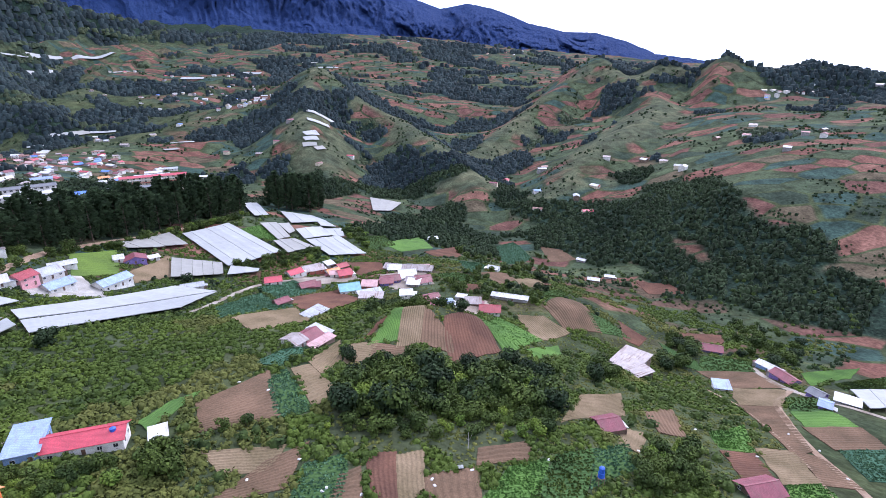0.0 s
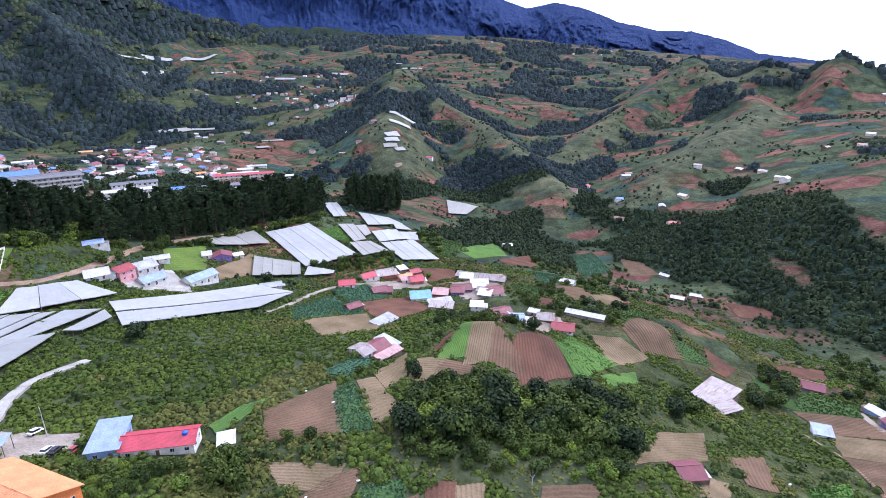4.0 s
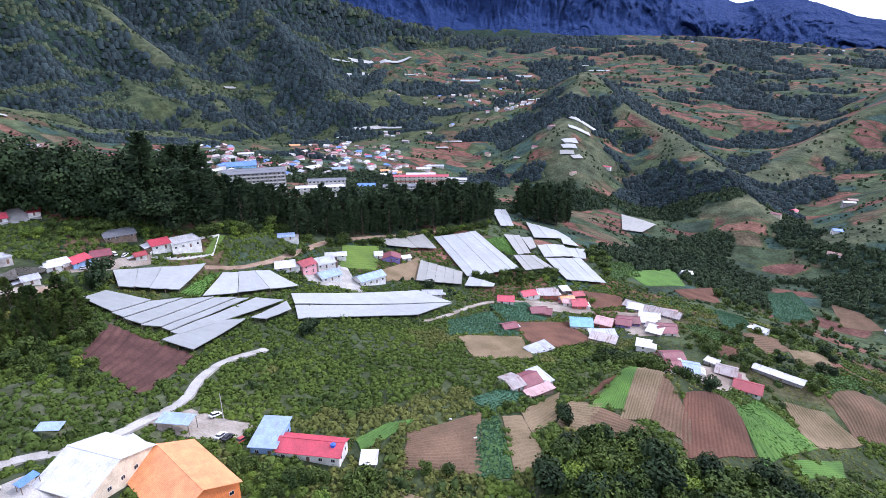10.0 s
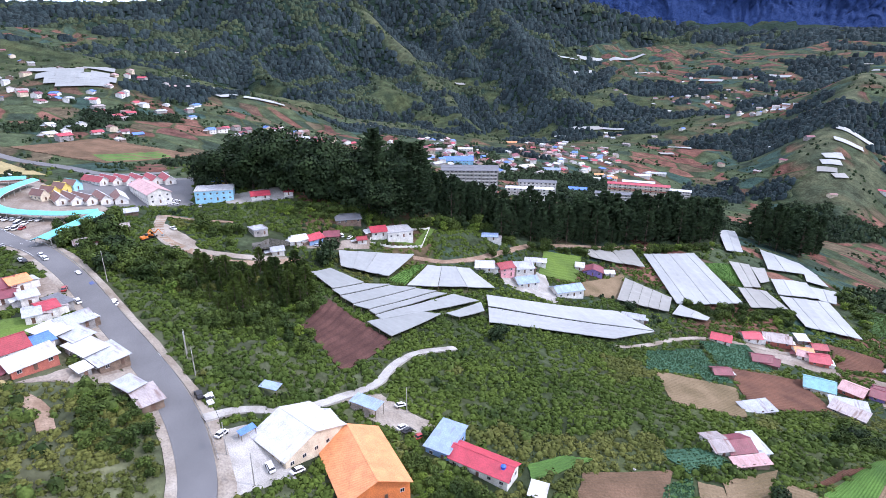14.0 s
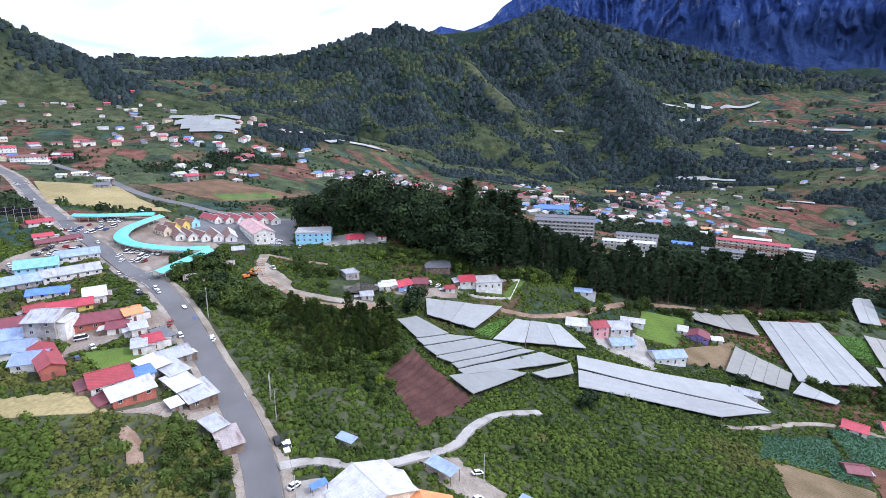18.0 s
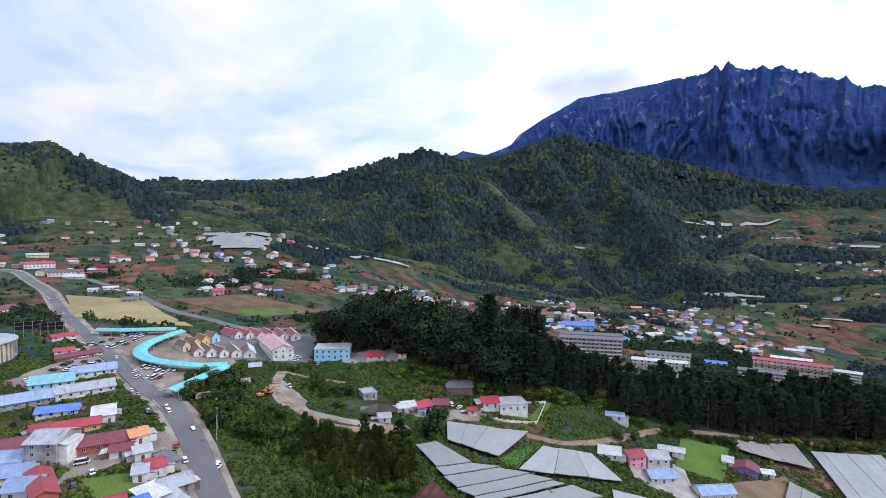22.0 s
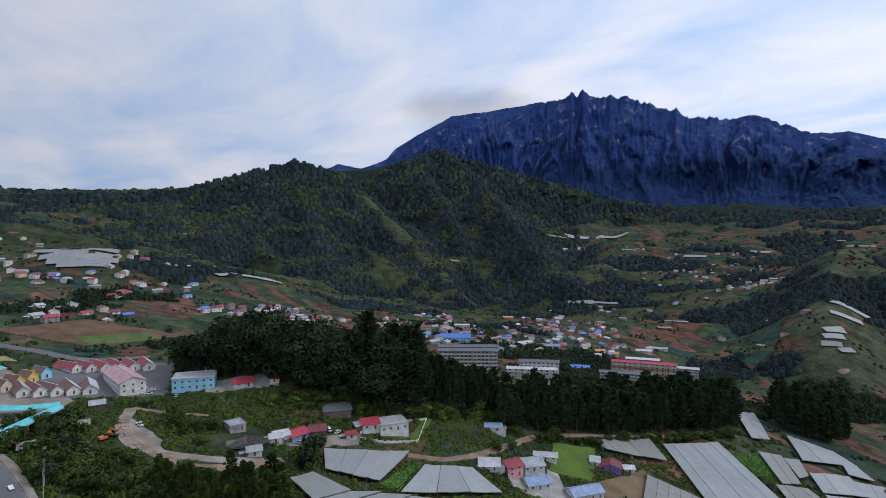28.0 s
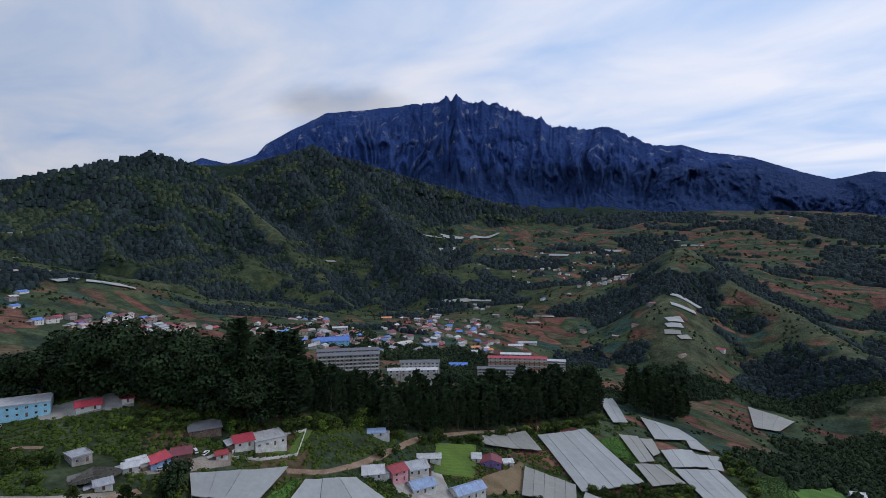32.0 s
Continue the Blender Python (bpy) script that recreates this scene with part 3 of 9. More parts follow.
# crest lines (x, y, z) on view rays at assumed ranges, the fall of the flanks, and how strongly gullies cut them
RIDGES = [
    (0.65, 0.8, [(-3310, 15, 370), (-2990, 380, 310), (-2640, 690, 340), (-2535, 1005, 445), (-2460, 1180, 492), (-2470, 1380, 430)]),
    (0.80, 0.8, [(-2460, 1180, 488), (-2315, 1330, 445), (-1845, 1325, 180), (-1435, 1200, 35), (-1075, 1005, -60)]),
    (0.80, 0.8, [(-2460, 1180, 480), (-2390, 1075, 435), (-2100, 720, 180), (-1705, 470, 72)]),
    (0.80, 0.8, [(-2440, 1180, 470), (-2285, 1180, 370), (-1835, 960, 115), (-1415, 795, -10)]),
    (0.80, 0.8, [(-3190, 1730, 575), (-3005, 2035, 605), (-2565, 2120, 655), (-2425, 2120, 640), (-2005, 1985, 395), (-1560, 1715, 218), (-1235, 1470, 88), (-965, 1300, -5)]),
    (0.80, 0.8, [(-2500, 2110, 640), (-2375, 1865, 505), (-1935, 1620, 290), (-1605, 1460, 130)]),
    (0.55, 0.8, [(-2565, 2120, 655), (-2255, 2230, 560), (-2045, 2490, 465), (-1810, 2720, 375), (-1440, 2990, 270), (-950, 3230, 200)]),
    (0.40, 0.6, [(-1725, -355, 315), (-1740, -250, 335), (-1750, -190, 305), (-1660, -70, 240), (-1510, 60, 165), (-1400, 185, 130), (-1285, 280, 100)]),
    (0.74, 0.5, [(-330, 1470, 87), (-295, 1185, 30), (-255, 990, -15), (-180, 850, -80)]),
    (0.74, 0.5, [(-330, 1455, 88), (-200, 1270, 28), (-115, 1230, -10), (-20, 1035, -40), (60, 835, -78)]),
    (0.74, 0.5, [(480, 1710, 115), (345, 1535, 50), (160, 1265, -40), (75, 1120, -75)]),
    (0.68, 0.6, [(480, 1710, 115), (520, 1275, 22), (400, 1080, -12), (285, 935, -35), (170, 755, -85)]),
    (0.61, 0.4, [(480, 1710, 110), (550, 1585, 70), (610, 1510, 112), (680, 1480, 84), (735, 1440, 128), (835, 1385, 82), (965, 1435, 106), (1055, 1310, 80), (1300, 900, 80)]),
]

# the deep valley between the two forested hills
VALLEY = [(-2555, 1610, 420), (-1985, 1555, 195), (-1510, 1345, 55), (-1060, 1090, -75)]

# small hillocks with terraced plots
KNOLLS = [(6, 208, 36, 20, 11.0), (88, 286, 30, 24, 12.0), (-30, 120, 40, 25, 3.0), (45, 120, 30, 24, 5.0), (120, 330, 40, 26, 6.0)]


def lattice(ix, iy, seed):
    h = (ix.astype(np.int64) * 374761393 + iy.astype(np.int64) * 668265263 + seed * 1442695041) & 0x7FFFFFFF
    h = ((h ^ (h >> 13)) * 1274126177) & 0x7FFFFFFF
    return ((h ^ (h >> 16)) & 0xFFFF) / 65535.0


def vnoise(x, y, seed=0):
    ix, iy = np.floor(x), np.floor(y)
    fx, fy = x - ix, y - iy
    fx, fy = fx * fx * (3 - 2 * fx), fy * fy * (3 - 2 * fy)
    a, b = lattice(ix, iy, seed), lattice(ix + 1, iy, seed)
    c, d = lattice(ix, iy + 1, seed), lattice(ix + 1, iy + 1, seed)
    return (a + (b - a) * fx) * (1 - fy) + (c + (d - c) * fx) * fy


def fbm(x, y, octaves=4, seed=0):
    s, amp, tot = 0.0, 1.0, 0.0
    for k in range(octaves):
        s = s + amp * vnoise(x * 2 ** k, y * 2 ** k, seed + 7 * k)
        tot, amp = tot + amp, amp * 0.5
    return s / tot - 0.5


def spline_weights():
    d = np.hypot(SPOTS[:, None, 0] - SPOTS[None, :, 0], SPOTS[:, None, 1] - SPOTS[None, :, 1])
    a = np.sqrt(d * d + 30.0 ** 2) + np.eye(len(SPOTS)) * -2.0
    return np.linalg.solve(a, SPOTS[:, 2] - 0.0)


SPOT_W = spline_weights()


def polyline(x, y, pts):
    """Distance to a crest line and the height of its nearest point."""
    best, height = np.full(x.shape, 1e9), np.zeros(x.shape)
    for (x0, y0, z0), (x1, y1, z1) in zip(pts, pts[1:]):
        dx, dy = x1 - x0, y1 - y0
        k = np.clip(((x - x0) * dx + (y - y0) * dy) / (dx * dx + dy * dy), 0, 1)
        d = np.hypot(x - x0 - k * dx, y - y0 - k * dy)
        near = d < best
        best, height = np.where(near, d, best), np.where(near, z0 + k * (z1 - z0), height)
    return best, height


def spurs(x, y):
    """Folds of the weathered slopes: nought on a rib, up to 0.4 in a gully."""
    wx, wy = fbm(x / 140, y / 140, 2, 33) * 70, fbm(x / 140, y / 140, 2, 35) * 70
    return np.abs(fbm((x + wx) / 300, (y + wy) / 300, 3, 31))


def land(x, y):
    """Height of the ground, for arrays."""
    x, y = np.asarray(x, float), np.asarray(y, float)
    shape = x.shape
    x, y = np.atleast_1d(x).ravel(), np.atleast_1d(y).ravel()
    h = np.zeros(x.shape)
    for (sx, sy, _), w in zip(SPOTS, SPOT_W):
        h += w * np.sqrt((x - sx) ** 2 + (y - sy) ** 2 + 900.0)
    r = np.hypot(x, y)
    far = np.clip((r - 350) / 900, 0, 1)
    h += fbm(x / 45, y / 45, 3, 3) * 3.0 * (1 - far) + fbm(x / 320, y / 320, 4, 11) * 24 * far
    for kx, ky, ra, rb, kh in KNOLLS:
        h += kh * np.exp(-((x - kx) / ra) ** 2 - ((y - ky) / rb) ** 2)
    gully = np.abs(fbm(x / 330, y / 330, 4, 21)) * 2
    crest = np.full(x.shape, 1e9)
    for slope, cut, pts in RIDGES:
        d, z = polyline(x, y, pts)
        crest = np.minimum(crest, d)
        z = z - slope * (np.sqrt(d * d + 30.0 ** 2) - 30.0) * (1 + cut * 0.25 * (gully - 0.3)) - cut * gully * np.minimum(d, 220) * 0.16 + fbm(x / 90, y / 90, 3, 5) * 5
        k = 12.0
        m = np.maximum(h, z)
        h = m + np.log(np.exp((h - m) / k) + np.exp((z - m) / k)) * k * np.exp(-np.abs(h - z) / 40)
    dv, zv = polyline(x, y, VALLEY)
    h = np.where(dv < 420, np.minimum(h, zv - 45 + 0.85 * np.sqrt(dv * dv + 400)), h)
    h += (0.085 - spurs(x, y)) * np.where((x < -1200) & (y > 300), 300, 75) * np.clip((r - 560) / 500, 0, 1) * np.clip((crest - 15) / 150, 0, 1) * (y > -900)
    return h.reshape(shape)


# heights of the settled ground, three metres a cell
HX, HY, HC = -900.0, -300.0, 3.0
HG = land(*np.meshgrid(HX + HC * np.arange(440), HY + HC * np.arange(400), indexing="ij"))


def lay(x, y):
    """Height of the ground, quickly where it is settled."""
    x, y = np.asarray(x, float), np.asarray(y, float)
    u, v = (x - HX) / HC, (y - HY) / HC
    if u.min() < 0 or v.min() < 0 or u.max() >= 438.9 or v.max() >= 398.9:
        return land(x, y)
    i, j = u.astype(int), v.astype(int)
    a, b = u - i, v - j
    return (HG[i, j] * (1 - a) + HG[i + 1, j] * a) * (1 - b) + (HG[i, j + 1] * (1 - a) + HG[i + 1, j + 1] * a) * b


def ground_z(x, y):
    return float(lay(np.array([x]), np.array([y]))[0])


def mesh_from(name, verts, faces):
    me = bpy.data.meshes.new(name)
    me.from_pydata(verts, [], faces)
    me.update()
    return me


def ground_mesh():
    front = np.arange(-112, 48, 0.28)
    back = np.arange(48, 248, 2.5)
    az = np.radians(np.concatenate([front, back]))
    rad = [12.0]
    while rad[-1] < 4850:
        rad.append(rad[-1] * (1.0125 if rad[-1] < 2600 else 1.02))
    rad = np.array(rad)
    na, nr = len(az), len(rad)
    A, R = np.meshgrid(az, rad)
    X, Y = (np.sin(A) * R).ravel(), (np.cos(A) * R).ravel()
    Z = land(X, Y)
    co = np.stack([X, Y, Z], 1)
    co = np.vstack([co, [[0, 0, ground_z(0, 0)]]])
    i, j = np.meshgrid(np.arange(nr - 1), np.arange(na), indexing="ij")
    jn = (j + 1) % na
    quads = np.stack([i * na + j, i * na + jn, (i + 1) * na + jn, (i + 1) * na + j], -1).reshape(-1, 4)
    me = bpy.data.meshes.new("ground")
    nq = len(quads)
    tri = np.stack([np.full(na, nr * na), np.arange(na), (np.arange(na) + 1) % na], 1)[:, ::-1]
    me.vertices.add(len(co))
    me.vertices.foreach_set("co", co.ravel())
    loops = np.concatenate([quads.ravel(), tri.ravel()]).astype(np.int32)
    me.loops.add(len(loops))
    me.loops.foreach_set("vertex_index", loops)
    me.polygons.add(nq + na)
    starts = np.concatenate([np.arange(nq) * 4, nq * 4 + np.arange(na) * 3]).astype(np.int32)
    me.polygons.foreach_set("loop_start", starts)
    me.polygons.foreach_set("use_smooth", np.ones(nq + na, bool))
    me.update(calc_edges=True)
    me.validate()
    return me, co


# ---- building kit ----
def part(name, me, material, parent, label="", at=None):
    """One mesh object under a thing or a part."""
    if isinstance(me, bmesh.types.BMesh):
        data = bpy.data.meshes.new(name)
        me.to_mesh(data)
        me.free()
        me = data
    if material is not None and not me.materials:
        me.materials.append(material)
    ob = new(name, me)
    ob.parent = parent
    if at is not None:
        ob.matrix_basis = at
    if label:
        ob["label"] = label
    return ob


def thing(name, m, label, category, group=""):
    ob = new(name)
    ob.matrix_world = m
    ob.empty_display_size = 0.5
    return tagged(ob, label, category, group)


def boxes(name, list_of, bevel=0.0):
    """A mesh of boxes (x0, x1, y0, y1, z0, z1)."""
    v, f = [], []
    for x0, x1, y0, y1, z0, z1 in list_of:
        k = len(v)
        v += [(x0, y0, z0), (x1, y0, z0), (x1, y1, z0), (x0, y1, z0), (x0, y0, z1), (x1, y0, z1), (x1, y1, z1), (x0, y1, z1)]
        f += [(k, k + 3, k + 2, k + 1), (k + 4, k + 5, k + 6, k + 7), (k, k + 1, k + 5, k + 4), (k + 1, k + 2, k + 6, k + 5),
              (k + 2, k + 3, k + 7, k + 6), (k + 3, k, k + 4, k + 7)]
    me = mesh_from(name, v, f)
    if bevel:
        b = bmesh.new()
        b.from_mesh(me)
        bmesh.ops.bevel(b, geom=b.edges[:], offset=bevel, segments=1, affect="EDGES")
        b.to_mesh(me)
        b.free()
    return me


def slab(name, quad, thick):
    """A sheet over four points, with a thickness downwards."""
    q = [Vector(p) for p in quad]
    low = [p - Vector((0, 0, thick)) for p in q]
    return mesh_from(name, [tuple(p) for p in q + low], [(0, 1, 2, 3), (7, 6, 5, 4), (0, 4, 5, 1), (1, 5, 6, 2), (2, 6, 7, 3), (3, 7, 4, 0)])


# occupied ground, two metres a cell
OCC_N, OCC_C = 1000, 2.0
OCC = np.zeros((OCC_N, OCC_N), np.uint8)
OX, OY = -1300.0, -300.0


def mark(poly, value=1):
    """Keeps the ground inside a polygon free of wild growth."""
    p = np.array(poly, float)
    i0, i1 = max(0, int((p[:, 0].min() - OX) / OCC_C)), min(OCC_N, int((p[:, 0].max() - OX) / OCC_C) + 2)
    j0, j1 = max(0, int((p[:, 1].min() - OY) / OCC_C)), min(OCC_N, int((p[:, 1].max() - OY) / OCC_C) + 2)
    if i1 <= i0 or j1 <= j0:
        return
    gx, gy = np.meshgrid(OX + (np.arange(i0, i1) + 0.5) * OCC_C, OY + (np.arange(j0, j1) + 0.5) * OCC_C, indexing="ij")
    inside = np.zeros(gx.shape, bool)
    for (x0, y0), (x1, y1) in zip(p[:, :2], np.roll(p[:, :2], -1, 0)):
        with np.errstate(divide="ignore", invalid="ignore"):
            inside ^= ((y0 > gy) != (y1 > gy)) & (gx < (x1 - x0) * (gy - y0) / (y1 - y0 + 1e-12) + x0)
    OCC[i0:i1, j0:j1][inside] = value


def free(x, y):
    i, j = ((x - OX) / OCC_C).astype(int), ((y - OY) / OCC_C).astype(int)
    ok = (i >= 0) & (i < OCC_N) & (j >= 0) & (j < OCC_N)
    out = np.ones(x.shape, bool)
    out[ok] = OCC[i[ok], j[ok]] == 0
    return out


WINDOW = boxes("window", [(-0.62, 0.62, -0.06, 0.02, 0, 0.07), (-0.62, 0.62, -0.06, 0.02, 1.13, 1.2), (-0.62, -0.55, -0.06, 0.02, 0.07, 1.13),
                          (0.55, 0.62, -0.06, 0.02, 0.07, 1.13), (-0.03, 0.03, -0.05, 0.02, 0.07, 1.13)])
WINDOW.materials.append(M_FRAME)
WINDOW_FAR = WINDOW.copy()
WINDOW_FAR.materials.append(M_GLASS)
g_bm = bmesh.new()
g_bm.from_mesh(WINDOW_FAR)
g_vs = [g_bm.verts.new(p) for p in ((-0.55, -0.02, 0.07), (0.55, -0.02, 0.07), (0.55, -0.02, 1.13), (-0.55, -0.02, 1.13))]
g_bm.faces.new(g_vs).material_index = 1
g_bm.to_mesh(WINDOW_FAR)
g_bm.free()
PANE = boxes("pane", [(-0.55, 0.55, -0.02, 0.02, 0.07, 1.13)])
PANE.materials.append(M_GLASS)
DOOR = boxes("door", [(-0.5, 0.5, -0.05, 0.03, 0, 2.1)])
DOOR.materials.append(M_DOOR)
POST = boxes("post", [(-0.08, 0.08, -0.08, 0.08, -2.5, 1.0)])
POST.materials.append(M_TIMBER)


def openings(parent, w, d, h, storeys, simple, panes=False):
    """Windows with panes, and a door, set into the outer faces of a house."""
    step = h / storeys
    for s in range(storeys):
        z = s * step + 0.95
        for face, (length, place) in enumerate(((w, lambda u: pose(u, -0.012, z)), (d, lambda u: pose(w / 2 + 0.012, d / 2 + u, z, 0, 0, 90)),
                                                (w, lambda u: pose(-u, d + 0.012, z, 0, 0, 180)), (d, lambda u: pose(-w / 2 - 0.012, d / 2 - u, z, 0, 0, -90)))):
            if simple and face > 0:
                continue
            k = max(1, int(length / (3.7 if not simple else 4.5)))
            for i in range(k):
                u = (i + 0.5) * length / k - length / 2
                if s == 0 and face == 0 and i == k // 2:
                    part("door", DOOR, None, parent, "", pose(u, -0.012, 0))
                    continue
                win = part("window", WINDOW if panes else WINDOW_FAR, None, parent, "", place(u))
                if panes:
                    part("pane", PANE, None, win)


def gable(name, w, d, h, rise, over, thick=0.14, along=True, mid=0.5):
    """A pitched roof: ridge along x, or along y."""
    a, b0, b1 = w / 2 + over, -over, d + over
    if along:
        r = b0 + (b1 - b0) * mid
        drop0, drop1 = h - over * rise / (d * mid), h - over * rise / (d * (1 - mid))
        prof = [(b0, drop0), (r, h + rise), (b1, drop1)]
        v = [(x, y, z + o) for x in (-a, a) for o in (0, thick) for y, z in prof]
    else:
        drop = h - over * rise / (w / 2)
        prof = [(-a, drop), (0, h + rise), (a, drop)]
        v = [(x, y, z + o) for y in (b1, b0) for o in (0, thick) for x, z in prof]
    f = [(3, 9, 10, 4), (4, 10, 11, 5), (0, 1, 7, 6), (1, 2, 8, 7), (0, 6, 9, 3), (2, 5, 11, 8), (0, 3, 4, 1), (1, 4, 5, 2), (6, 7, 10, 9), (7, 8, 11, 10)]
    return mesh_from(name, v, f)


def house(x, y, rot, w, d, h, roof, rc, wc, label, up=None, rise=None, over=0.7, detail=2, storeys=None, category="house", group="", rc2=""):
    """A building: its front runs along local x through (x, y), its depth goes back. roof: gable, end (gable to the front), shed or flat."""
    d = d * 1.12
    if len(label.split()) < 4:
        label += " on the hillside"
    m = pose(x, y, 0, 0, 0, rot)
    corners = [m @ Vector((sx, sy, 0)) for sx in (-w / 2, w / 2) for sy in (0, d)]
    zs = [ground_z(c.x, c.y) for c in corners]
    base = (sum(zs) / 4 + 0.15) if up is None else up
    deep = base - min(zs) + 1.0
    mark([tuple(m @ Vector((sx, sy, 0)))[:2] for sx, sy in ((-w / 2 - 1.5, -1.5), (w / 2 + 1.5, -1.5), (w / 2 + 1.5, d + 1.5), (-w / 2 - 1.5, d + 1.5))])
    t = thing("house" if category == "house" else category.replace(" ", "_"), pose(x, y, base, 0, 0, rot), label, category, group)
    storeys = storeys or max(1, int((h + 0.6) / 3.0))
    h = h * 0.74 if storeys == 1 else h * 0.9
    rise = rise if rise is not None else min(w, d) * 0.22
    if roof == "gable":
        v = [(-w / 2, 0, -deep), (w / 2, 0, -deep), (w / 2, d, -deep), (-w / 2, d, -deep), (-w / 2, 0, h), (w / 2, 0, h), (w / 2, d, h), (-w / 2, d, h),
             (-w / 2, d / 2, h + rise), (w / 2, d / 2, h + rise)]
        f = [(0, 1, 5, 4), (1, 2, 6, 9, 5), (2, 3, 7, 6), (3, 0, 4, 8, 7), (0, 3, 2, 1)]
        rm = gable("roof", w, d, h, rise, over)
    elif roof == "end":
        v = [(-w / 2, 0, -deep), (w / 2, 0, -deep), (w / 2, d, -deep), (-w / 2, d, -deep), (-w / 2, 0, h), (w / 2, 0, h), (w / 2, d, h), (-w / 2, d, h),
             (0, 0, h + rise), (0, d, h + rise)]
        f = [(0, 1, 5, 8, 4), (1, 2, 6, 5), (2, 3, 7, 9, 6), (3, 0, 4, 7), (0, 3, 2, 1)]
        rm = gable("roof", w, d, h, rise, over, along=False)
    elif roof == "shed":
        lift = rise * 0.7
        v = [(-w / 2, 0, -deep), (w / 2, 0, -deep), (w / 2, d, -deep), (-w / 2, d, -deep), (-w / 2, 0, h), (w / 2, 0, h), (w / 2, d, h + lift), (-w / 2, d, h + lift)]
        f = [(0, 1, 5, 4), (1, 2, 6, 5), (2, 3, 7, 6), (3, 0, 4, 7), (0, 3, 2, 1)]
        k = over * lift / d
        rm = slab("roof", [(-w / 2 - over, -over, h + 0.16 - k), (w / 2 + over, -over, h + 0.16 - k), (w / 2 + over, d + over, h + lift + 0.16 + k), (-w / 2 - over, d + over, h + lift + 0.16 + k)], 0.14)
    else:
        v = [(-w / 2, 0, -deep), (w / 2, 0, -deep), (w / 2, d, -deep), (-w / 2, d, -deep), (-w / 2, 0, h), (w / 2, 0, h), (w / 2, d, h), (-w / 2, d, h)]
        f = [(0, 1, 5, 4), (1, 2, 6, 5), (2, 3, 7, 6), (3, 0, 4, 7), (0, 3, 2, 1), (4, 5, 6, 7)]
        rm = boxes("roof", [(-w / 2 - 0.3, w / 2 + 0.3, -0.3, d + 0.3, h + 0.003, h + 0.25), (-w / 2 - 0.3, w / 2 + 0.3, -0.3, -0.1, h + 0.25, h + 0.6),
                            (-w / 2 - 0.3, w / 2 + 0.3, d + 0.1, d + 0.3, h + 0.25, h + 0.6), (-w / 2 - 0.3, -w / 2 - 0.1, -0.1, d + 0.1, h + 0.25, h + 0.6),
                            (w / 2 + 0.1, w / 2 + 0.3, -0.1, d + 0.1, h + 0.25, h + 0.6)])
    part("wall", mesh_from("wall", v, f), WALL[wc], t)
    if rc2:
        rm.materials.append(ROOF[rc])
        rm.materials.append(ROOF[rc2])
        for pg in rm.polygons:
            pg.material_index = 1 if pg.index in (0, 2) else 0
    part("roof", rm, ROOF[rc], t)
    if roof in ("gable", "end") and detail:
        cap = [(-w / 2 - over, w / 2 + over, d / 2 - 0.2, d / 2 + 0.2, h + rise + 0.08, h + rise + 0.2)] if roof == "gable" else [(-0.2, 0.2, -over, d + over, h + rise + 0.08, h + rise + 0.2)]
        part("ridge_cap", boxes("ridge_cap", cap), ROOF[rc], t)
    pick = int(abs(x * 7.3 + y * 3.7)) % 6
    if detail and roof == "gable" and category == "house" and pick < 4 and w < 16:
        # a lean-to of odd sheets along one side
        side, lw, ld = (1, -1)[pick % 2], d * (0.5 + 0.1 * pick), 2.4 + 0.4 * pick
        x0, y0, top = side * (w / 2 + 0.02), d * 0.08, h * 0.92
        lean = slab("lean_to_roof", [(x0, y0, top), (x0 + side * ld, y0, top - 0.6), (x0 + side * ld, y0 + lw, top - 0.6), (x0, y0 + lw, top)][::side], 0.1)
        part("lean_to_roof", lean, ROOF[("rusty", "grey", "white", "maroon")[(pick + int(abs(x))) % 4]], t)
        part("lean_to_wall", boxes("lean_to_wall", [(min(x0 + side * 0.02, x0 + side * (ld - 0.4)), max(x0 + side * 0.02, x0 + side * (ld - 0.4)), y0 + 0.2, y0 + lw - 0.2, -deep, top - 0.75)]), WALL[("wood", "grey", "white")[pick % 3]], t)
    if detail:
        openings(t, w, d, h, storeys, detail == 1, detail == 3 and math.hypot(x, y) < 230)
    return t


def shelter(x, y, rot, w, d, h, rc, label, category="shelter", lift=0.5):
    """An open shed: a tin roof on posts."""
    z = ground_z(x, y) + 0.1
    mark([tuple(pose(x, y, 0, 0, 0, rot) @ Vector((a, b, 0)))[:2] for a, b in ((-w / 2, 0), (w / 2, 0), (w / 2, d), (-w / 2, d))])
    t = thing(category.replace(" ", "_"), pose(x, y, z, 0, 0, rot), label, category)
    part("roof", slab("roof", [(-w / 2, 0, h), (w / 2, 0, h), (w / 2, d, h + lift), (-w / 2, d, h + lift)], 0.1), ROOF[rc], t)
    for a in np.linspace(-w / 2 + 0.3, w / 2 - 0.3, max(2, int(w / 4) + 1)):
        for b in (0.3, d - 0.3):
            part("post", boxes("post", [(a - 0.07, a + 0.07, b - 0.07, b + 0.07, -2.5, h + lift * b / d - 0.1)]), M_TIMBER, t)
    return t


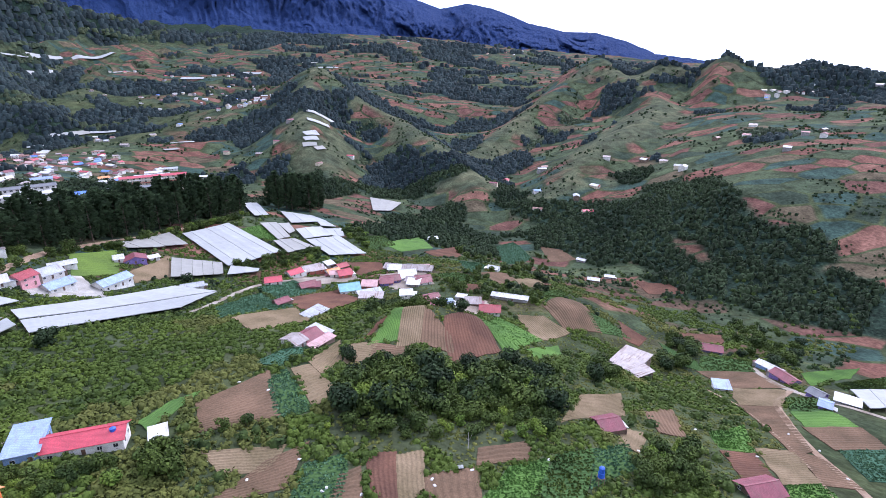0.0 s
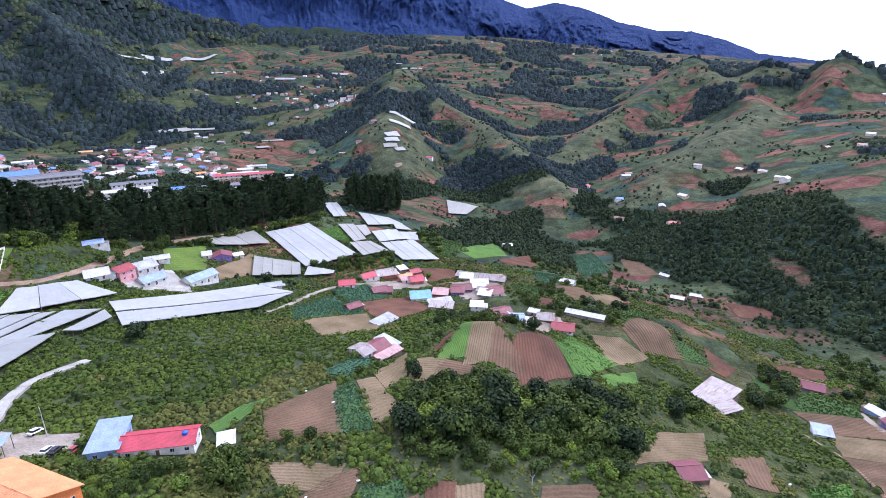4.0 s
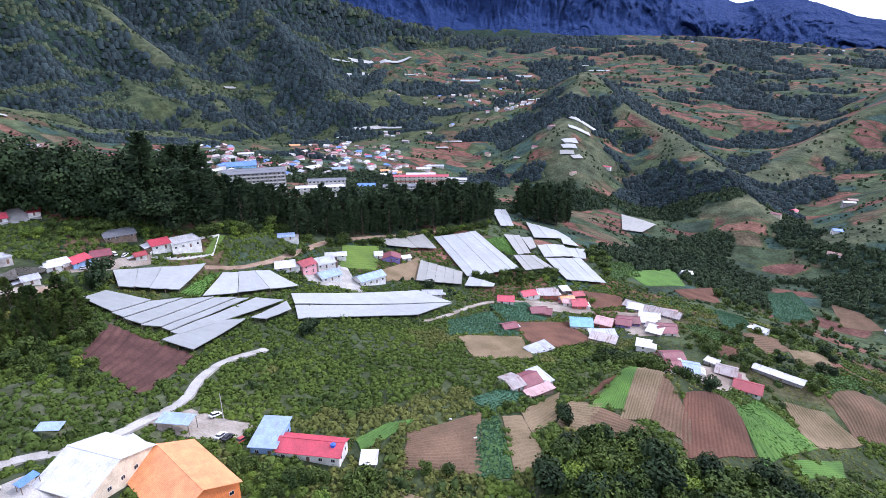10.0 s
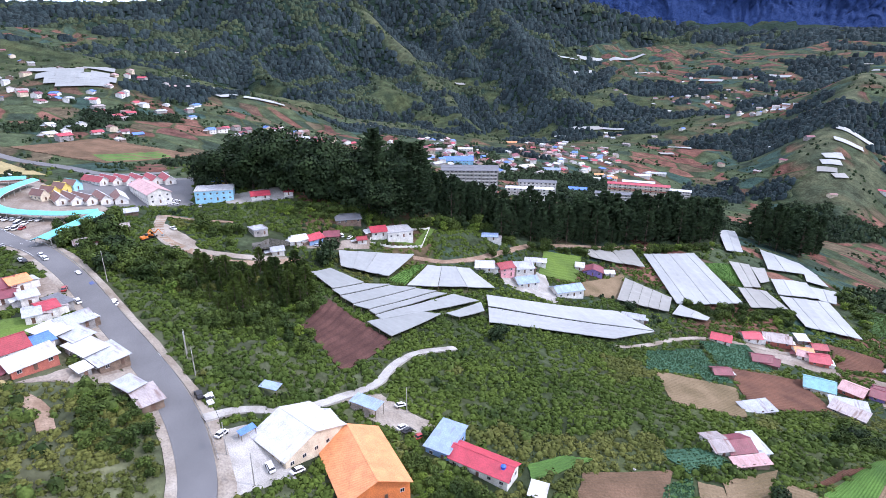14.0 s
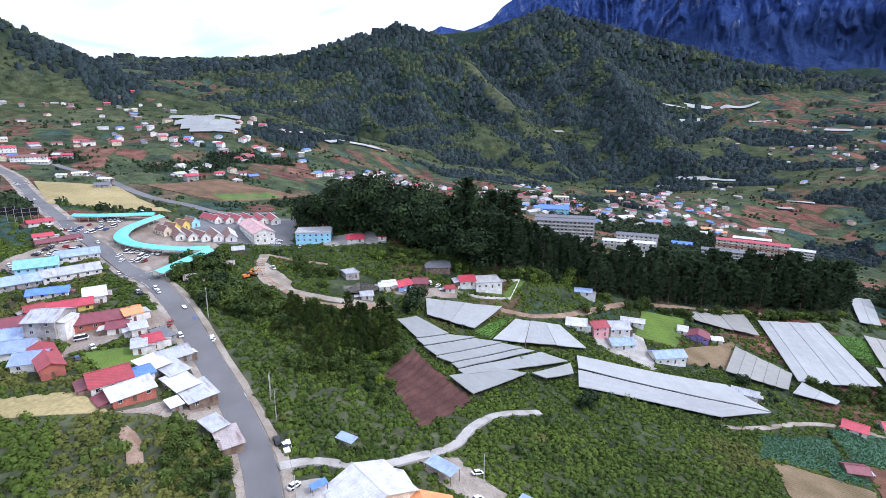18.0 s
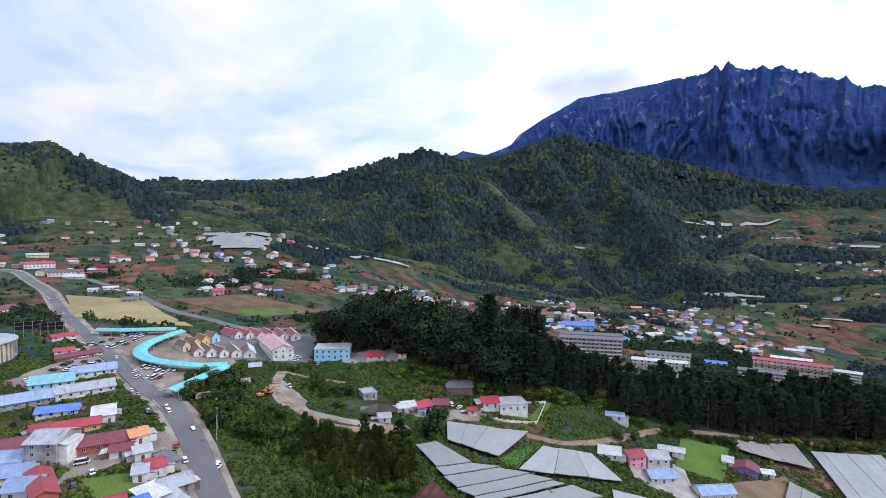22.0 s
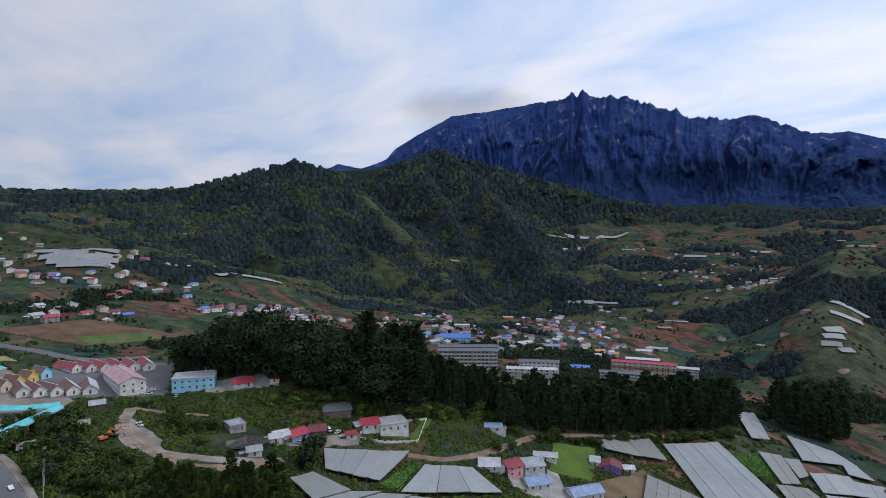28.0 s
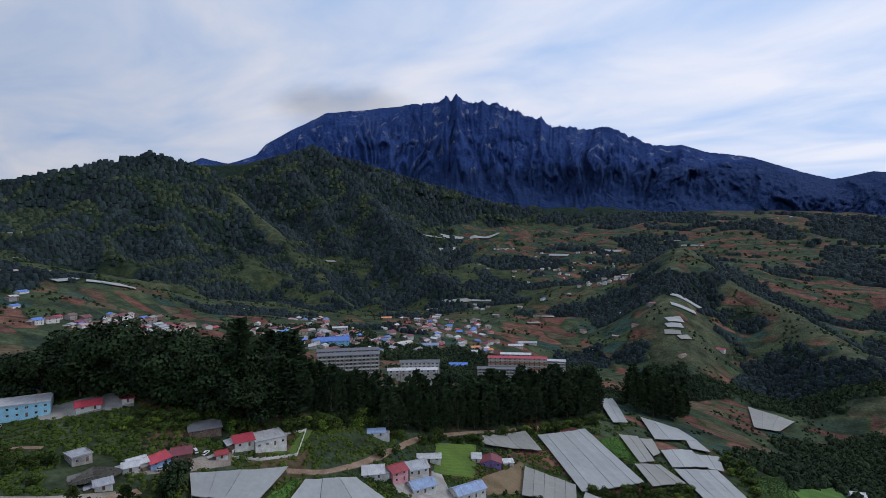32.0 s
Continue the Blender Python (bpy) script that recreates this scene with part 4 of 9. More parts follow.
def apartment(x, y, rot, w, d, floors, rc, wc, label, bays, lift=6.5):
    """A block of flats: bands of balconies, a window to each bay, low pitched roof."""
    z, h = ground_z(x, y) + lift, floors * 3.0
    t = thing("apartment_block", pose(x, y, z, 0, 0, rot), label, "apartment block", "blocks of flats")
    mark([tuple(pose(x, y, 0, 0, 0, rot) @ Vector((a, b, 0)))[:2] for a, b in ((-w / 2, -3), (w / 2, -3), (w / 2, d + 3), (-w / 2, d + 3))])
    part("wall", boxes("wall", [(-w / 2, w / 2, 0, d, -16, h)]), WALL[wc], t)
    part("roof", gable("roof", w, d, h, 1.3, 0.9), ROOF[rc], t)
    part("ridge_cap", boxes("ridge_cap", [(-w / 2 - 0.9, w / 2 + 0.9, d / 2 - 0.25, d / 2 + 0.25, h + 1.38, h + 1.5)]), ROOF[rc], t)
    for s in range(floors):
        bal = part("balcony", boxes("balcony", [(-w / 2, w / 2, -1.4, -0.003, s * 3.0 - 0.1, s * 3.0 + 0.06), (-w / 2, w / 2, -1.4, -1.28, s * 3.0 + 0.06, s * 3.0 + 0.95)]), WALL["brick" if rc == "brightred" and s % 2 else "white"], t)
        for i in range(bays):
            u = (i + 0.5) * w / bays - w / 2
            part("window", WINDOW_FAR, None, t, "", pose(u, -0.012, s * 3.0 + 1.0) @ Matrix.Diagonal((1.5, 1, 1.2, 1)))
    for i in range(bays // 2 + 1):
        u = i * 2 * w / bays - w / 2 if bays % 2 == 0 else i * w / (bays // 2) - w / 2
        part("column", boxes("column", [(u - 0.2, u + 0.2, -1.5, -1.4, -3, h)]), WALL["concrete"], t)
    return t


def draped(quad, nu, nv, up, rough=None):
    """Grid over four plan corners, lying on the land. Returns points (nv+1, nu+1, 3) and the two side lengths."""
    q = np.array(quad, float)
    u, v = np.meshgrid(np.linspace(0, 1, nu + 1), np.linspace(0, 1, nv + 1))
    p = (q[0] * ((1 - u) * (1 - v))[..., None] + q[1] * (u * (1 - v))[..., None] + q[2] * (u * v)[..., None] + q[3] * ((1 - u) * v)[..., None])
    z = lay(p[..., 0], p[..., 1]) + up
    lu = (np.linalg.norm(q[1] - q[0]) + np.linalg.norm(q[2] - q[3])) / 2
    lv = (np.linalg.norm(q[3] - q[0]) + np.linalg.norm(q[2] - q[1])) / 2
    return np.dstack([p, z]), lu, lv


def grid_mesh(name, p, uv=None, skirt=0.0):
    nv, nu = p.shape[0], p.shape[1]
    idx = np.arange(nu * nv).reshape(nv, nu)
    f = np.stack([idx[:-1, :-1], idx[:-1, 1:], idx[1:, 1:], idx[1:, :-1]], -1).reshape(-1, 4)
    n = np.cross(p[0, -1] - p[0, 0], p[-1, 0] - p[0, 0])
    if n[2] < 0:
        f = f[:, ::-1]
    v = p.reshape(-1, 3)
    if skirt:
        ring = np.concatenate([idx[0, :], idx[1:, -1], idx[-1, -2::-1], idx[-2:0:-1, 0]])
        low = v[ring] - [0, 0, skirt]
        k = len(v) + np.arange(len(ring))
        side = np.stack([ring, k, np.roll(k, -1), np.roll(ring, -1)], 1)
        if n[2] < 0:
            side = side[:, ::-1]
        v, f = np.vstack([v, low]), np.vstack([f, side])
    me = mesh_from(name, v.tolist(), f.tolist())
    if uv is not None:
        layer = me.uv_layers.new(name="UVMap")
        flat = np.zeros((len(v), 2))
        flat[:nu * nv] = uv.reshape(-1, 2)
        li = np.zeros(len(me.loops), np.int32)
        me.loops.foreach_get("vertex_index", li)
        layer.data.foreach_set("uv", flat[li].ravel())
    return me


def scatter(tmpl, pts, size, seed, squash=1.0, tilt=0.0):
    """Copies of a template (verts, faces) at points: all verts and faces of one joined mesh. size: arrays."""
    rng = np.random.default_rng(seed)
    v, f = tmpl
    n, k = len(pts), len(v)
    a = rng.uniform(0, 2 * np.pi, n)
    c, s = np.cos(a), np.sin(a)
    size = np.broadcast_to(size, (n,))
    hz = size * squash * rng.uniform(0.8, 1.25, n)
    x = v[None, :, 0] * size[:, None]
    y = v[None, :, 1] * size[:, None]
    out = np.stack([x * c[:, None] - y * s[:, None] + pts[:, None, 0], x * s[:, None] + y * c[:, None] + pts[:, None, 1], v[None, :, 2] * hz[:, None] + pts[:, None, 2]], -1)
    ff = f[None] + (np.arange(n) * k)[:, None, None]
    return out.reshape(-1, 3), ff.reshape(-1, f.shape[1])


def big_mesh(name, v, f, smooth=False):
    me = bpy.data.meshes.new(name)
    me.vertices.add(len(v))
    me.vertices.foreach_set("co", np.ascontiguousarray(v, np.float32).ravel())
    me.loops.add(f.size)
    me.loops.foreach_set("vertex_index", np.ascontiguousarray(f, np.int32).ravel())
    me.polygons.add(len(f))
    me.polygons.foreach_set("loop_start", (np.arange(len(f)) * f.shape[1]).astype(np.int32))
    if smooth:
        me.polygons.foreach_set("use_smooth", np.ones(len(f), bool))
    me.update(calc_edges=True)
    return me


def leafy(n, seed, rx=1.0, rz=1.0, leaf=0.3, lift=0.0, hollow=0.55):
    """Template of leaf sprays: four-cornered tufts through an uneven ellipsoid crown (unit radius), facing roughly outwards."""
    rng = np.random.default_rng(seed)
    d = rng.normal(size=(n, 3))
    d /= np.linalg.norm(d, axis=1)[:, None]
    lobes = rng.normal(size=(6, 3))
    lobes /= np.linalg.norm(lobes, axis=1)[:, None]
    bulge = 0.75 + 0.35 * np.max(np.clip(d @ lobes.T, 0, 1) ** 3, axis=1)
    r = (hollow + (1 - hollow) * rng.random(n) ** 0.5) * bulge
    c = d * r[:, None] * [rx, rx, rz] + [0, 0, lift]
    nrm = d + rng.normal(size=(n, 3)) * 0.45 + [0, 0, 0.35]
    nrm /= np.linalg.norm(nrm, axis=1)[:, None]
    t = np.cross(nrm, rng.normal(size=(n, 3)))
    t /= np.linalg.norm(t, axis=1)[:, None] + 1e-9
    b = np.cross(nrm, t)
    s = leaf * rng.uniform(0.6, 1.4, n)[:, None]
    v = np.stack([c - t * s - b * s * 0.6, c + t * s * 0.9 - b * s * 0.7, c + t * s * 0.7 + b * s, c - t * s * 0.8 + b * s * 0.8], 1).reshape(-1, 3)
    return v, np.arange(n * 4).reshape(n, 4)



def clump(seed, leaves=0, leaf=0.2, high=0.8, rim=-0.25):
    """Template of a rounded leaf mass (unit radius): an uneven dome of eight faces, with leaf sprays standing out of it."""
    rng = np.random.default_rng(seed)
    ring = []
    for k, (r, z) in enumerate(((1.0, rim), (0.62, high * 0.8))):
        a = np.arange(6) * np.pi / 3 + rng.uniform(-0.25, 0.25, 6)
        rr = r * rng.uniform(0.78, 1.15, 6)
        ring.append(np.column_stack([np.cos(a) * rr, np.sin(a) * rr, z + rng.uniform(-0.14, 0.14, 6) * (k + 0.4)]))
    v = np.vstack(ring)
    f = [(i, (i + 1) % 6, 6 + (i + 1) % 6, 6 + i) for i in range(6)] + [(6, 7, 8, 9), (6, 9, 10, 11)]
    v[[6, 9], 2] += 0.16 * high
    if leaves:
        v *= [0.8, 0.8, 0.85]
        lv, lf = leafy(leaves, seed + 500, 1.08, high * 1.05, leaf, high * 0.25, 0.7)
        f = np.vstack([np.array(f), lf + len(v)])
        v = np.vstack([v, lv])
    return v, np.array(f)


def field(quad, soil, crop="", pitch=1.4, flip=False, label="", plants=0.0, up=0.22, ridge=0.16):
    """A tilled plot with raised beds; rows run along the first side (flip: along the second)."""
    if flip:
        quad = [quad[1], quad[2], quad[3], quad[0]]
    mx, my = sum(p[0] for p in quad) / 4, sum(p[1] for p in quad) / 4
    quad = [(mx + (x - mx) * 1.14, my + (y - my) * 1.14) for x, y in quad]
    if len(label.split()) < 4:
        label += " on the farmed slope"
    _, lu, lv = draped(quad, 1, 1, 0)
    nu, nv = max(2, min(40, int(lu / 2.5))), max(6, min(160, int(lv / pitch * 5)))
    p, _, _ = draped(quad, nu, nv, up)
    v = np.linspace(0, 1, nv + 1)[:, None] * np.ones((1, nu + 1))
    u = np.linspace(0, 1, nu + 1)[None, :] * np.ones((nv + 1, 1))
    rows = max(1, round(lv / pitch))
    wob = 0.12 * np.sin(u * 7 + lu)
    rel = 0.5 - 0.5 * np.cos(2 * np.pi * (v * rows + wob))
    p[..., 2] += ridge * pitch * rel + fbm(p[..., 0] / 3, p[..., 1] / 3, 2, 9) * 0.12
    edge = np.minimum(np.minimum(u, 1 - u) * lu, np.minimum(v, 1 - v) * lv)
    jag = fbm(p[..., 0] / 6, p[..., 1] / 6, 2, 31)[..., None] * 1.6
    cen = p.mean((0, 1))
    out = p[..., :2] - cen[:2]
    out /= np.linalg.norm(out, axis=-1, keepdims=True) + 1e-6
    p[..., :2] += out * jag * (edge < 0.4)[..., None]
    mark(quad)
    name = "crop_field" if crop or soil in ("lime", "green", "teal") else "soil_field"
    t = thing(name, pose(0, 0, 0), label, "field", "fields on the slope")
    part("bed", grid_mesh("bed", p, skirt=0.5), SOIL[soil], t)
    if crop:
        rng = np.random.default_rng(int(abs(quad[0][0] * 7 + quad[0][1] * 3)))
        per = max(2, int(lu / 0.75))
        n = rows * per
        n = min(int(n * 1.3), 4200)
        i = rng.integers(0, rows, n)
        uu = rng.random(n)
        vv = (i + 0.5) / rows + rng.normal(size=n) * 0.1 / rows
        q = np.array(quad, float)
        xy = q[0] * ((1 - uu) * (1 - vv))[:, None] + q[1] * (uu * (1 - vv))[:, None] + q[2] * (uu * vv)[:, None] + q[3] * ((1 - uu) * vv)[:, None]
        pts = np.column_stack([xy, lay(xy[:, 0], xy[:, 1]) + up + ridge + 0.05])
        vx, fx = scatter(CROP_T, pts, rng.uniform(0.26, 0.46, n), 5, 0.8)
        tagged(part("planted_rows", big_mesh("planted_rows", vx, fx), {"lime": M_CROP, "cabbage": M_CABBAGE, "green": M_LEAF}[crop], t), kind="stuff")
    return t


CROP_T = leafy(6, 3, 1.0, 0.6, 0.6, 0.3, 0.3)


def net_house(quad, kind, strips, height=2.6, label="", along=True, step=0.0):
    """A rain shelter for crops: film or net stretched in strips over posts and wires, sagging a little between the posts."""
    if not along:
        quad = [quad[1], quad[2], quad[3], quad[0]]
    q = np.array(quad, float)
    mark(quad)
    t = thing("crop_shelter", pose(0, 0, 0), label or "long white film crop shelter on posts", "crop shelter", "crop shelters")
    seam = 0.2 / max(1.0, float(np.linalg.norm(q[1] - q[0])))
    for k in range(strips):
        a, b = k / strips, (k + 1) / strips - (seam if strips > 1 else 0)
        sub = [q[0] + (q[1] - q[0]) * a, q[0] + (q[1] - q[0]) * b, q[3] + (q[2] - q[3]) * b, q[3] + (q[2] - q[3]) * a]
        _, lu, lv = draped(sub, 1, 1, 0)
        nu, nv = max(4, min(24, int(lu / 1.2))), max(4, min(40, int(lv / 2.2)))
        p, _, _ = draped(sub, nu, nv, height)
        # posts hold the film straight: flatten the land's small bumps
        flat = (p[0, 0, 2], p[0, -1, 2], p[-1, -1, 2], p[-1, 0, 2])
        u, v = np.meshgrid(np.linspace(0, 1, nu + 1), np.linspace(0, 1, nv + 1))
        plane = flat[0] * (1 - u) * (1 - v) + flat[1] * u * (1 - v) + flat[2] * u * v + flat[3] * (1 - u) * v
        p[..., 2] = np.maximum(plane * 0.55 + p[..., 2] * 0.45, p[..., 2] - 0.9)
        sag = 0.16 * np.sin(np.pi * u) ** 2 + 0.10 * np.abs(np.sin(np.pi * v * max(1, lv / 8)))
        p[..., 2] += -sag + fbm(p[..., 0] / 4, p[..., 1] / 4, 2, 13) * 0.25 + step * (k - strips / 2) + (0.16 if k % 2 else 0)
        uv = np.dstack([u * lu, v * lv])
        part("film_strip", grid_mesh("film_strip", p, uv, 0.35), NET[kind], t)
        for i in range(max(2, int(lv / 18)) + 1):
            vv = i / max(2, int(lv / 18))
            c = p[int(round(vv * nv)), 0]
            part("post", POST, None, t, "", pose(c[0], c[1], c[2] - 1.05))
        if k == strips - 1:
            for i in range(max(2, int(lv / 18)) + 1):
                c = p[int(round(i / max(2, int(lv / 18)) * nv)), -1]
                part("post", POST, None, t, "", pose(c[0], c[1], c[2] - 1.05))
    return t


def smooth_line(pts, step=4.0):
    """A curve through plan points, evenly stepped."""
    p = np.array(pts, float)
    d = np.concatenate([[0], np.cumsum(np.linalg.norm(np.diff(p, axis=0), axis=1))])
    n = max(2, int(d[-1] / step))
    s = np.linspace(0, d[-1], n + 1)
    m = np.gradient(p, d, axis=0)
    k = np.clip(np.searchsorted(d, s, side="right") - 1, 0, len(p) - 2)
    h = (d[k + 1] - d[k])[:, None]
    t = (s - d[k])[:, None] / h
    return ((2 * t ** 3 - 3 * t ** 2 + 1) * p[k] + (t ** 3 - 2 * t ** 2 + t) * h * m[k] + (3 * t ** 2 - 2 * t ** 3) * p[k + 1] + (t ** 3 - t ** 2) * h * m[k + 1])


def ribbon(name, pts, width, material, label, up=0.3, across=4, kind="structure", parent=None, offset=0.0, ragged=0.0, level=True):
    """A way that follows the land: a strip of that width along a curve."""
    c = smooth_line(pts)
    d = np.gradient(c, axis=0)
    d /= np.linalg.norm(d, axis=1)[:, None]
    side = np.stack([d[:, 1], -d[:, 0]], 1)
    u = np.linspace(-0.5, 0.5, across + 1)
    wid = np.full(len(c), width) + (fbm(c[:, 0] / 9, c[:, 1] / 9, 2, 17) * 2 * ragged if ragged else 0)
    p = c[:, None] + side[:, None] * (u[None, :, None] * wid[:, None, None] + offset)
    mid = lay(c[:, 0] + side[:, 0] * offset, c[:, 1] + side[:, 1] * offset)
    edges = lay(p[..., 0], p[..., 1])
    z = np.maximum(edges, (mid[:, None] if level else edges)) + up
    if level:
        z = np.maximum(z, 0) * 0 + np.maximum(mid[:, None], edges.max(1)[:, None]) + up
    q = np.dstack([p, z])
    wide = np.concatenate([c + side * (offset + width * 0.5 + 0.8), (c + side * (offset - width * 0.5 - 0.8))[::-1]])
    mark(wide)
    me = grid_mesh(name, q, skirt=1.2 if parent is None else 0.02)
    if parent is not None:
        return part(name, me, material, parent)
    me.materials.append(material)
    return tagged(new(name, me), label, kind=kind)


def yard(poly4, material, label, up=0.18, name="yard"):
    p, lu, lv = draped(poly4, 16, 16, up)
    e = np.zeros(p.shape[:2], bool)
    e[0, :] = e[-1, :] = e[:, 0] = e[:, -1] = True
    p[..., :2] += (np.dstack([fbm(p[..., 0] / 7, p[..., 1] / 7, 2, 41), fbm(p[..., 0] / 7, p[..., 1] / 7, 2, 43)]) * 4) * e[..., None]
    p[..., 2] = lay(p[..., 0], p[..., 1]) + up
    mark(poly4)
    me = grid_mesh(name, p, skirt=0.6)
    me.materials.append(material)
    return tagged(new(name, me), label, kind="structure")


# vehicles
def car_master(label, paint, kind):
    t = thing("car" if kind != "van" else "van", pose(0, 0, -500), label, "car" if kind != "van" else "van", "parked and driving vehicles")
    l, w = {"car": (4.1, 1.7), "pickup": (5.2, 1.85), "van": (4.9, 1.85)}[kind]
    b = boxes("body", [(-l / 2, l / 2, -w / 2, w / 2, 0.35, 0.95)], 0.12)
    part("body", b, paint, t)
    x0, x1, top = {"car": (-1.6, 0.85, 1.48), "pickup": (-0.5, 1.2, 1.75), "van": (-2.3, 1.7, 1.98)}[kind]
    v = [(x0, -w / 2 + 0.06, 0.95), (x1 + 0.5, -w / 2 + 0.06, 0.95), (x1 + 0.5, w / 2 - 0.06, 0.95), (x0, w / 2 - 0.06, 0.95),
         (x0 + 0.35, -w / 2 + 0.22, top), (x1 - 0.15, -w / 2 + 0.22, top), (x1 - 0.15, w / 2 - 0.22, top), (x0 + 0.35, w / 2 - 0.22, top)]
    cab = part("glazing", mesh_from("glazing", v, [(0, 1, 5, 4), (1, 2, 6, 5), (2, 3, 7, 6), (3, 0, 4, 7)]), M_GLASS, t, "dark tinted windows")
    part("cabin_roof", boxes("cabin_roof", [(x0 + 0.32, x1 - 0.12, -w / 2 + 0.2, w / 2 - 0.2, top, top + 0.06)]), paint, t)
    for sx in (-l / 2 + 0.8, l / 2 - 0.8):
        for sy in (-w / 2, w / 2):
            bm = bmesh.new()
            bmesh.ops.create_cone(bm, cap_ends=True, segments=10, radius1=0.33, radius2=0.33, depth=0.24, matrix=pose(sx, sy * 0.94, 0.33, 90))
            part("wheel", bm, M_DARK, t)
    return t


CAR = {c: car_master(lab, shade("paint_" + c, col, tuple(k * 0.85 for k in col), 0.3, 0.3, 3, 0.0), kind) for c, lab, col, kind in (
    ("white", "white hatchback car with dark windows", (0.75, 0.75, 0.75), "car"), ("silver", "silver saloon car with dark windows", (0.42, 0.43, 0.45), "car"),
    ("black", "black saloon car with dark windows", (0.02, 0.02, 0.025), "car"), ("blue", "dark blue car with dark windows", (0.03, 0.06, 0.2), "car"),
    ("red", "red hatchback car with dark windows", (0.35, 0.03, 0.03), "car"), ("pickup", "white pickup truck with open bed", (0.72, 0.72, 0.72), "pickup"),
    ("van", "white passenger van with dark windows", (0.75, 0.75, 0.74), "van"))}


def car(kind, x, y, rot, up=0.32):
    """A vehicle on its wheels."""
    e = 1.6
    a = radians(rot)
    zf, zb = ground_z(x + math.cos(a) * e, y + math.sin(a) * e), ground_z(x - math.cos(a) * e, y - math.sin(a) * e)
    return copy_thing(CAR[kind], pose(x, y, (zf + zb) / 2 + up, 0, -math.degrees(math.atan2(zf - zb, 2 * e)), rot))


def utility_pole(x, y, rot, h=10.0):
    t = thing("utility_pole", pose(x, y, ground_z(x, y), 0, 0, rot), "grey concrete utility pole with cross arms", "utility pole", "utility poles")
    bm = bmesh.new()
    bmesh.ops.create_cone(bm, cap_ends=True, segments=8, radius1=0.19, radius2=0.11, depth=h + 1, matrix=pose(0, 0, h / 2 - 0.5))
    part("pole", bm, M_CONC, t)
    for k, z in enumerate((h - 0.4, h - 1.2)):
        arm = part("cross_arm", boxes("cross_arm", [(-1.1, 1.1, -0.06, 0.06, z, z + 0.12)]), M_STEEL, t)
        for sx in (-0.95, -0.35, 0.35, 0.95):
            part("insulator", boxes("insulator", [(sx - 0.05, sx + 0.05, -0.05, 0.05, z + 0.12, z + 0.34)]), M_FRAME, arm)
    return t


def cable(points, name="power_line", label="thin black overhead power line"):
    cu = bpy.data.curves.new(name, "CURVE")
    cu.dimensions, cu.bevel_depth, cu.bevel_resolution = "3D", 0.025, 1
    for a, b in zip(points, points[1:]):
        s = cu.splines.new("POLY")
        s.points.add(8)
        for i in range(9):
            k = i / 8
            s.points[i].co = (a[0] + (b[0] - a[0]) * k, a[1] + (b[1] - a[1]) * k, a[2] + (b[2] - a[2]) * k - 4 * k * (1 - k) * 0.8, 1)
    cu.materials.append(M_DARK)
    return tagged(new(name, cu), label, "power line")


# trees: masters with trunk, limbs and crown, copied
def limb(bm, a, b, r0, r1, seg=6):
    a, b = Vector(a), Vector(b)
    d = b - a
    m = Matrix.Translation((a + b) / 2) @ d.to_track_quat("Z", "Y").to_matrix().to_4x4()
    bmesh.ops.create_cone(bm, cap_ends=False, segments=seg, radius1=r0, radius2=r1, depth=d.length, matrix=m)


def pine_master(seed, h, label, needles=None):
    rng = np.random.default_rng(seed)
    t = thing("pine_tree", pose(0, 0, -500), label, "pine tree", "pines of the wood")
    bm = bmesh.new()
    limb(bm, (0, 0, -1), (0, 0, h * 0.55), h * 0.018, h * 0.012)
    limb(bm, (0, 0, h * 0.55), (0.2, 0, h * 0.97), h * 0.012, h * 0.003)
    tufts = []
    n, whorls = 330, 15
    turn_of = rng.uniform(0, 2 * np.pi, whorls + 1)
    for i in range(n):
        tier = int(whorls * rng.random() ** 0.75)
        k = (tier + rng.normal() * 0.16) / whorls
        z = h * (0.1 + 0.88 * k)
        reach = h * 0.19 * (np.sin(np.pi * min(0.985, max(0.05, 0.16 + 0.84 * max(k, 0) ** 0.9))) ** 0.75)
        out_k = rng.uniform(0.25, 1.08)
        r = reach * out_k
        a = turn_of[tier] + rng.integers(0, 6) * np.pi / 3 + rng.normal() * 0.22
        z += r * 0.3 * out_k
        tufts.append((r * np.cos(a), r * np.sin(a), z - r * 0.25 * rng.random(), a))
        if i % 9 == 0:
            limb(bm, (0, 0, z - r * 0.2), (r * np.cos(a), r * np.sin(a), z), 0.09, 0.03, 3)
    part("trunk", bm, M_BARK, t)
    v, f = [], []
    for x, y, z, a in tufts:
        s = h * 0.04 * rng.uniform(0.6, 1.3)
        out = np.array([np.cos(a), np.sin(a), rng.uniform(-0.25, 0.55)])
        sid = np.array([-np.sin(a), np.cos(a), rng.uniform(-0.3, 0.3)])
        for turn in (0, 1):
            w = sid if turn == 0 else np.cross(out, sid)
            c = np.array([x, y, z])
            k = len(v)
            v += [tuple(c - out * s * 0.9 - w * s * 0.5), tuple(c + out * s - w * s * 0.35), tuple(c + out * s * 1.25 + w * s * 0.3), tuple(c - out * s * 0.6 + w * s * 0.65)]
            f.append((k, k + 1, k + 2, k + 3))
    part("crown", mesh_from("crown", v, f), needles or M_PINE, t)
    return t


